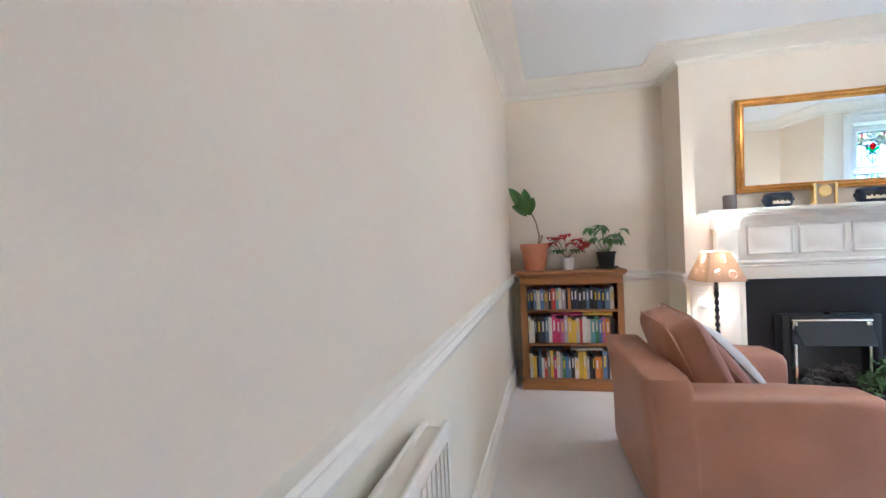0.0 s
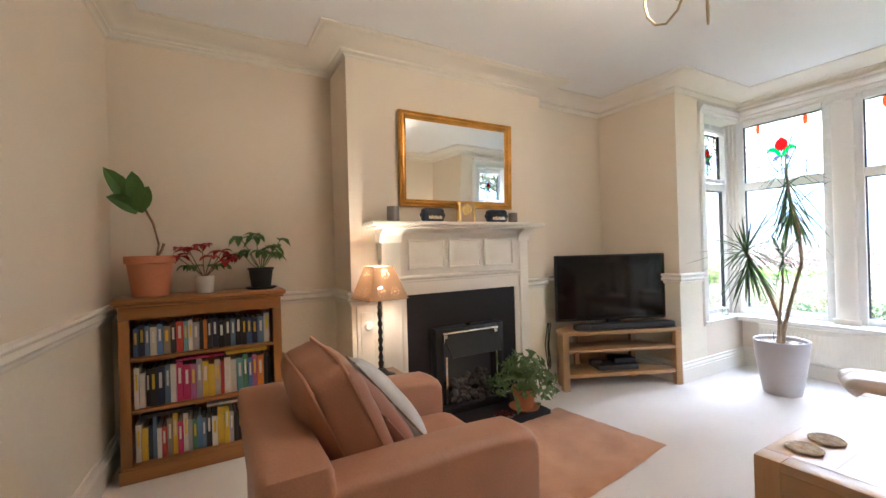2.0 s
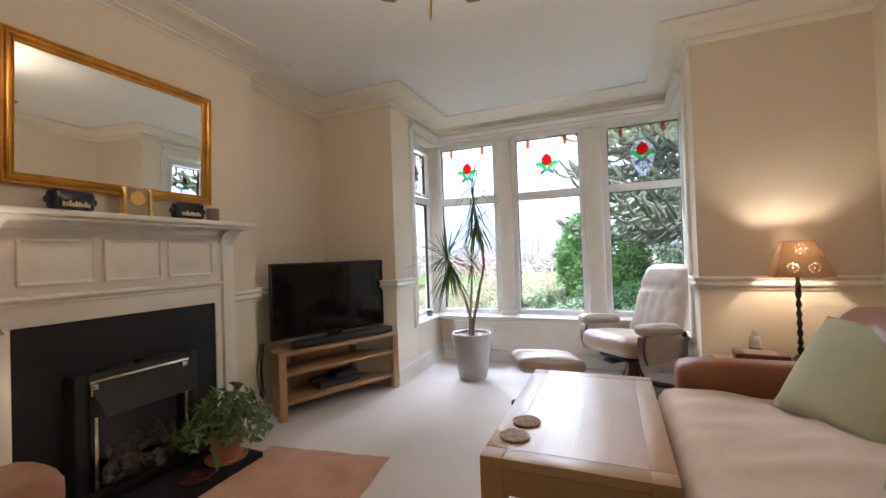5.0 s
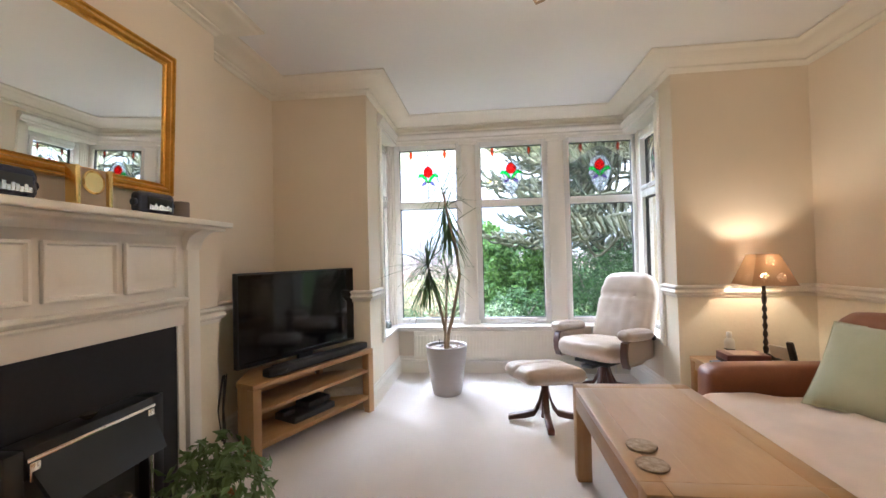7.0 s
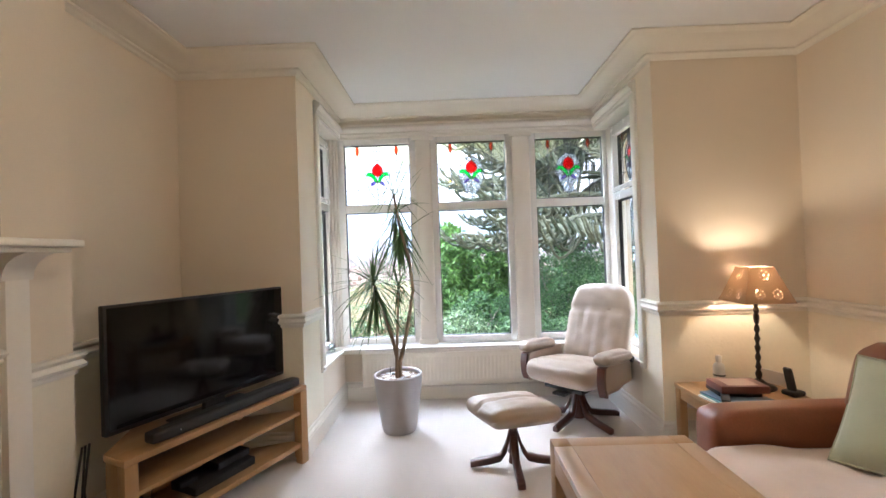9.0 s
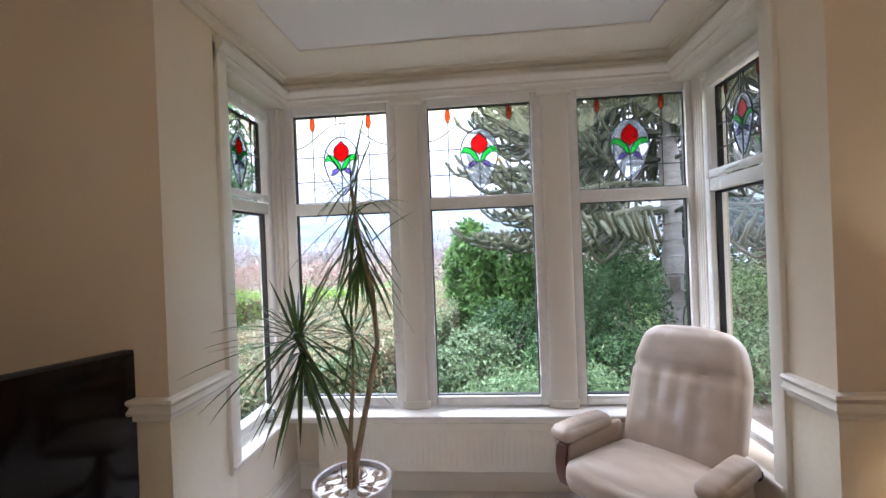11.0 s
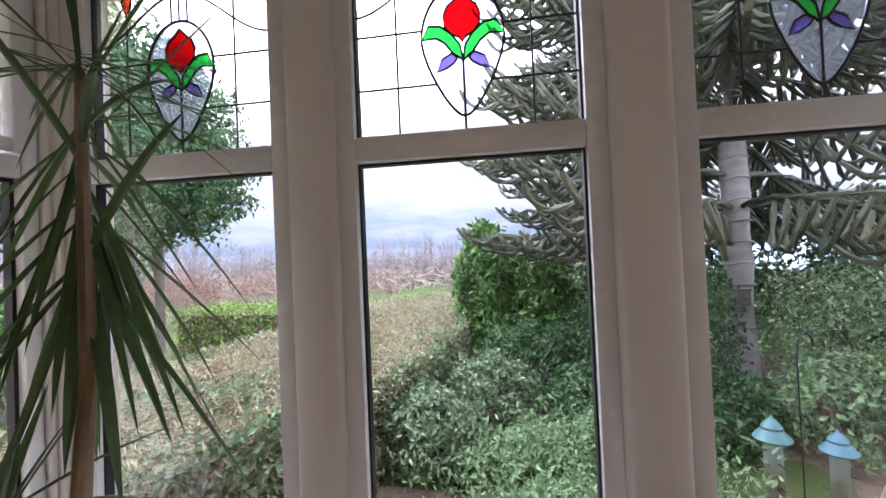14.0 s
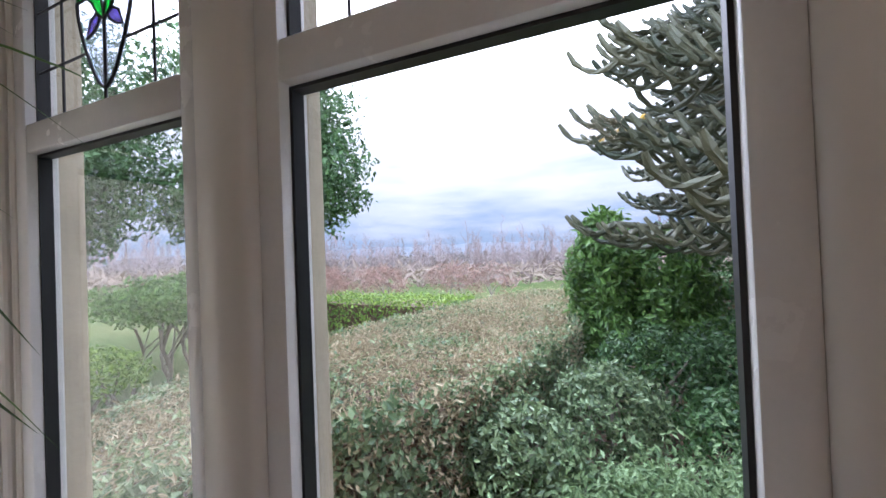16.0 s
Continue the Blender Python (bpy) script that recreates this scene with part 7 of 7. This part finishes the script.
tree("evergreen_tree", 12.2, 9.6, [(0, 0, 6.0, 0.15), (-0.75, 0.1, 5.5, 0.13)], [((0.3, 0, 4.2), (1.9, 1.9, 1.5), 12000), ((-1.2, 0.4, 3.6), (1.5, 1.5, 1.2), 9000), ((0.3, 0.0, 5.8), (1.8, 1.6, 1.6), 10000), ((-0.6, 0.8, 6.6), (1.9, 1.8, 1.6), 5000)],
     F_DARK, 0.17, "tall broad evergreen tree with two grey trunks")
tree("evergreen_tree", 8.6, 12.8, [(0, 0, 5.0, 0.16)], [((0, 0, 4.0), (2.4, 2.2, 1.9), 16000), ((-1.5, -0.5, 5.6), (2.2, 2.0, 1.8), 12000), ((1.2, 0.2, 6.2), (2.0, 2.0, 1.8), 6000)], F_DARK, 0.16, "spreading dark evergreen tree on the lawn")
tree("cloud_pruned_tree", 8.9, 8.9, [(-0.2, 0, 1.25, 0.05), (0.25, 0.1, 1.3, 0.05), (0.0, 0.3, 1.25, 0.045), (0.5, -0.1, 1.2, 0.04), (-0.5, 0.2, 1.2, 0.04)], [((0, 0, 1.55), (1.25, 1.2, 0.38), 9500), ((1.1, 0.6, 1.75), (0.9, 0.9, 0.28), 4500)],
     F_LAUREL, 0.09, "flat-topped clipped tree on many thin stems", 3)
bush("low_shrub", 7.7, 8.6, [((0, 0, 0.55), (0.5, 0.5, 0.4), 2200)], F_LIME, 0.08, "small rounded shrub on the lawn", stems=4)
tree("holly_tree", 9.35, 7.4, [(0, 0, 4.2, 0.07)], [((0, 0, 3.6), (0.42, 0.45, 1.9), 4200)], F_DARK, 0.10, "slim holly tree beside the hedge", 4)
bush("evergreen_shrub", 10.6, -4.6, [((0, 0, 1.3), (1.6, 1.6, 1.7), 7000), ((1.2, 1.2, 1.6), (1.2, 1.2, 1.5), 5000)], F_DARK, 0.12, "tall dark evergreen shrub behind the bird feeders", stems=5)
bush("evergreen_shrub", 8.2, -3.2, [((0, 0, 0.8), (1.1, 0.9, 1.0), 4500)], F_OLIVE, 0.09, "grey-green shrub near the bird feeders", stems=5)
bush("evergreen_shrub", 6.6, -4.4, [((0, 0, 1.4), (1.4, 1.0, 2.0), 6500)], F_DARK, 0.10, "tall dark evergreen shrub beside the house", stems=5)


# ---- monkey puzzle tree ----
def monkey_puzzle(x, y):
    o = thing("monkey_puzzle_tree", x, y, GZ, 0, "tall monkey puzzle tree with drooping rope-like branches", "tree")
    pts = [(0.04 * math.sin(k), 0.04 * math.cos(k * 1.3), -0.1 + 1.0 * k) for k in range(13)]
    part("trunk", tube(pts, 0.22, 18, radii=[0.225 * (1.25 if k == 0 else 1 - 0.05 * k) for k in range(13)]), M_GREYBARK, o, "grey ringed trunk", smooth=80)
    rings = bmesh.new()
    for k in range(24):
        z = 0.3 + 0.32 * k
        r = 0.227 * (1 - 0.05 * z)
        tube([(0.04 * math.sin(z) + r * math.cos(a * math.pi / 8), 0.04 * math.cos(z * 1.3) + r * math.sin(a * math.pi / 8), z + 0.02 * math.sin(a)) for a in range(17)], 0.014, 5, rings)
    part("bark_rings", rings, M_GREYBARK, o, smooth=80)
    rs = random.Random(5)
    verts, faces = [], []

    def rope(p, r):
        """Scaly branch: a thin tube whose rings swell and shrink."""
        base = len(verts)
        k = len(p)
        for i in range(k):
            d = (p[min(i + 1, k - 1)] - p[max(i - 1, 0)]).normalized()
            s = d.cross(Vector((0.1, 0.2, 1))).normalized()
            t = s.cross(d)
            rr = r * (1.2 if i % 2 else 0.8) * (1 - 0.22 * i / k)
            for q in range(5):
                a = q * 1.2566 + (0.63 if i % 2 else 0)
                verts.append(tuple(p[i] + s * (rr * math.cos(a)) + t * (rr * math.sin(a))))
        for i in range(k - 1):
            for q in range(5):
                a, b = base + i * 5 + q, base + i * 5 + (q + 1) % 5
                faces.append((a, b, b + 5, a + 5))

    ends = []
    for tier in range(17):
        z = 2.75 + tier * 0.5
        for m in range(8):
            az = m * 0.785 + tier * 0.47 + rs.uniform(-0.2, 0.2)
            if math.cos(az) < -0.15 and math.sin(az) < 0.6 and tier < 4 and rs.random() < 0.8:
                continue
            reach = (4.0 - 0.15 * max(0, tier - 2) - (0.3 if tier < 2 else 0)) * rs.uniform(0.8, 1.05)
            d = Vector((math.cos(az), math.sin(az), 0))
            side = Vector((-d.y, d.x, 0))
            main = []
            sagk = rs.uniform(0.75, 1.25)
            for i in range(15):
                s = i / 14
                main.append(d * (0.2 + reach * s) + Vector((0, 0, z + 0.45 * s - sagk * 1.55 * s * s + 0.75 * s ** 5)))
            rope(main, 0.050)
            for i in range(3, 15):
                for sg in ((-0.9, 0.85, 0.1) if i > 6 else (-0.7, 0.6)):
                    ln = rs.uniform(0.75, 1.25) * (1.15 - 0.5 * i / 14)
                    w = []
                    lag = rs.uniform(0.8, 1.2) * (0.85 - 0.62 * i / 14)
                    for q in range(9):
                        t = q / 8
                        w.append(main[i] + side * (sg * ln * 0.62 * math.sin(t * 1.9)) + d * (ln * 0.85 * t) + Vector((0, 0, -ln * lag * math.sin(t * 2.5) + (0.15 + 0.15 * i / 14) * ln * t ** 3 + rs.uniform(-0.012, 0.012))))
                    rope(w, 0.036)
                    ends.append(w[-1])
    br = mesh_np("branches", verts, faces, F_ARAU)
    br.parent = o
    cone_mat = mat("cone_yellow", (0.55, 0.33, 0.05), 0.7, var=0.3, scale=20, bump=0.3)
    ends.sort(key=lambda e: (e - Vector((0.6, 3.3, 3.7))).length)
    for e in ends[:9]:
        c = bmesh.new()
        bmesh.ops.create_icosphere(c, subdivisions=2, radius=0.05)
        part("cone", moved(c, Matrix.Translation(e)), cone_mat, o, "yellow cone at a branch end")
    nb = part("nest_box", join(box(-0.08, 0.08, -0.07, 0.07, 0, 0.22, 0.004), prism([(-0.1, -0.1), (0.1, -0.1), (0.1, 0.09), (-0.1, 0.09)], 0.221, 0.245)), M_BARK, o, "small wooden nest box")
    nb.matrix_basis = pose(-0.31, 0.10, 1.30, 0, 0, 60)


monkey_puzzle(10.5, -1.85)


# ---- bird feeders ----
def feeder(x, y, top, rz, roof):
    o = thing("bird_feeder", x, y, GZ + 0.1, rz, "tube bird feeder with a green roof on a pole", "bird feeder", "bird feeders")
    h = top - GZ - 0.1
    part("pole", tube([(0, 0, -0.1), (0, 0, h - 0.62)], 0.012, 8), M_BLACK_MATT, o)
    part("tray", lathe([(0.03, h - 0.62), (0.10, h - 0.615), (0.11, h - 0.59), (0.10, h - 0.592), (0.04, h - 0.60)], 24), roof, o)
    part("tube", lathe([(0.055, h - 0.5995), (0.055, h - 0.16)], 24), glass("feeder_plastic", (0.75, 0.8, 0.76), 0.6, 0.5), o, "clear feeder tube")
    part("seed", lathe([(0.048, h - 0.598), (0.048, h - 0.34), (0.01, h - 0.32)], 18), mat("bird_seed", (0.30, 0.22, 0.12), 0.9, var=0.4, scale=60, fine=120, bump=0.6), o)
    part("roof", lathe([(0.105, h - 0.16), (0.11, h - 0.15), (0.06, h - 0.09), (0.062, h - 0.075), (0.03, h - 0.035), (0.012, h - 0.02), (0.004, h)], 24), roof, o, "green moulded roof")
    for z in (0.30, 0.45):
        part("perch", tube([(-0.11, 0, h - z), (0.11, 0, h - z)], 0.005, 6), M_BLACK_MATT, o)


G1 = plain("green_plastic", (0.055, 0.14, 0.13), 0.4)
G2 = plain("blue_green_plastic", (0.06, 0.15, 0.18), 0.4)
feeder(6.71, -0.01, 0.30, 0, G1)
feeder(6.95, -0.57, 0.11, 30, G2)
fp = thing("feeder_hook", 7.05, -0.40, GZ + 0.05, 0, "black iron hooked pole by the bird feeders", "pole")
part("hook", tube([(0, 0, 0), (0, 0, 1.3), (0.02, -0.03, 1.42), (0.06, -0.1, 1.47), (0.10, -0.17, 1.42), (0.10, -0.18, 1.35)], 0.008, 7), M_BLACK, fp)

# distant building glimpsed past the tree
hs = thing("garden_building", 27.0, -12.5, GZ - 0.3, 20, "low pale building with a blue-grey slate roof", "building")
part("wall", box(-3.5, 3.5, -2.2, 2.2, 0, 1.3), M_STONE, hs, smooth=0)
rf = bmesh.new()
v = [rf.verts.new(p_) for p_ in ((-3.8, -2.5, 1.25), (3.8, -2.5, 1.25), (3.8, 2.5, 1.25), (-3.8, 2.5, 1.25), (-3.6, 0, 2.7), (3.6, 0, 2.7))]
for f in ((0, 1, 5, 4), (1, 2, 5), (2, 3, 4, 5), (3, 0, 4), (3, 2, 1, 0)):
    rf.faces.new([v[i] for i in f])
part("roof", rf, mat("blue_slate", (0.22, 0.25, 0.32), 0.5, var=0.15, scale=2, fine=12, bump=0.2), hs, smooth=0)


# ---- bare woodland in the distance ----
def woodland(name, n, r0, r1, a0, a1, h0, h1, material, label, twigs=9):
    o = thing(name, 0, 0, 0, 0, label, "woodland", "", "stuff")
    verts, faces = [], []

    def stick(p, q, r):
        b = len(verts)
        d = (q - p).normalized()
        s = d.cross(Vector((0.3, 0.2, 1))).normalized()
        if s.length < 0.1:
            s = Vector((1, 0, 0))
        t = s.cross(d)
        for e, rr in ((p, r), (q, r * 0.35)):
            for k in range(3):
                verts.append(tuple(e + s * rr * math.cos(k * 2.094) + t * rr * math.sin(k * 2.094)))
        for k in range(3):
            faces.append((b + k, b + (k + 1) % 3, b + 3 + (k + 1) % 3, b + 3 + k))
    rs = random.Random(len(name) * 7 + n)
    for i in range(n):
        a, r = radians(rs.uniform(a0, a1)), rs.uniform(r0, r1)
        x, y = 4 + r * math.cos(a), 1.7 + r * math.sin(a)
        z = drop(x, y) - 0.2
        h = rs.uniform(h0, h1)
        w = 0.006 * h * (1 + r / 150)
        base = Vector((x, y, z))
        topp = base + Vector((rs.uniform(-0.1, 0.1) * h, rs.uniform(-0.1, 0.1) * h, h))
        stick(base, topp, w)
        for k in range(twigs):
            s = rs.uniform(0.25, 0.95)
            p_ = base.lerp(topp, s)
            ln = h * rs.uniform(0.15, 0.42) * (1.15 - 0.6 * s)
            b_ = rs.uniform(0, 6.28)
            q_ = p_ + Vector((ln * 0.6 * math.cos(b_), ln * 0.6 * math.sin(b_), ln * 0.85))
            stick(p_, q_, w * 0.42)
            for j in range(3):
                u = p_.lerp(q_, rs.uniform(0.3, 0.95))
                c_ = rs.uniform(0, 6.28)
                stick(u, u + Vector((0.3 * ln * math.cos(c_), 0.3 * ln * math.sin(c_), 0.42 * ln)), w * 0.22)
    b = mesh_np("bare_trees", verts, faces, material)
    b.parent = o


rw = np.random.default_rng(3)
kk = 26000
aw = np.radians(rw.uniform(-60, 75, kk))
dw = rw.uniform(150, 420, kk)
xw, yw = 4 + dw * np.cos(aw), 1.7 + dw * np.sin(aw)
hw = np.array([5.5 + 3.0 * noise.noise((a * 9, d * 0.02, 0)) for a, d in zip(aw, dw)])
zw = np.array([drop(float(a), float(b)) for a, b in zip(xw, yw)]) + rw.random(kk) * hw
# muted leaf colours hold the distance haze over the woods
tw_ = leaves("wood_mass", np.column_stack([xw, yw, zw]), np.tile([-1.0, 0, 0.3], (kk, 1)), 2.4, leafmat("haze_tinted_wood", (0.085, 0.068, 0.06), (0.19, 0.16, 0.145), 0.9, 0.1), 0.5, 0.8, rw)
tagged(tw_, "mass of winter woods far away, haze put into the purple-brown", "woodland", "", "stuff")
woodland("near_woodland", 150, 40, 70, -34, 62, 3.0, 6.0, M_TWIG, "bare winter saplings beyond the garden", 16)
woodland("far_woodland", 900, 80, 220, -50, 75, 6.0, 11.0, M_FARTWIG, "bare winter woodland across the fields, haze put into its colour", 12)

ks = 16000
as_ = np.radians(rw.uniform(-50, 75, ks))
ds_ = rw.uniform(32, 150, ks)
xs_, ys_ = 4 + ds_ * np.cos(as_), 1.7 + ds_ * np.sin(as_)
hs_ = np.array([1.5 + 1.0 * noise.noise((a * 14, d * 0.05, 3)) for a, d in zip(as_, ds_)])
zs_ = np.array([drop(float(a), float(b)) for a, b in zip(xs_, ys_)]) + rw.random(ks) * hs_
sm_ = leaves("scrub_mass", np.column_stack([xs_, ys_, zs_]), np.tile([-1.0, 0, 0.5], (ks, 1)), 1.1, leafmat("dry_scrub", (0.10, 0.07, 0.058), (0.23, 0.175, 0.13), 0.9, 0.1), 0.3, 0.9, rw)
tagged(sm_, "low brown winter scrub beyond the garden", "scrub", "", "stuff")
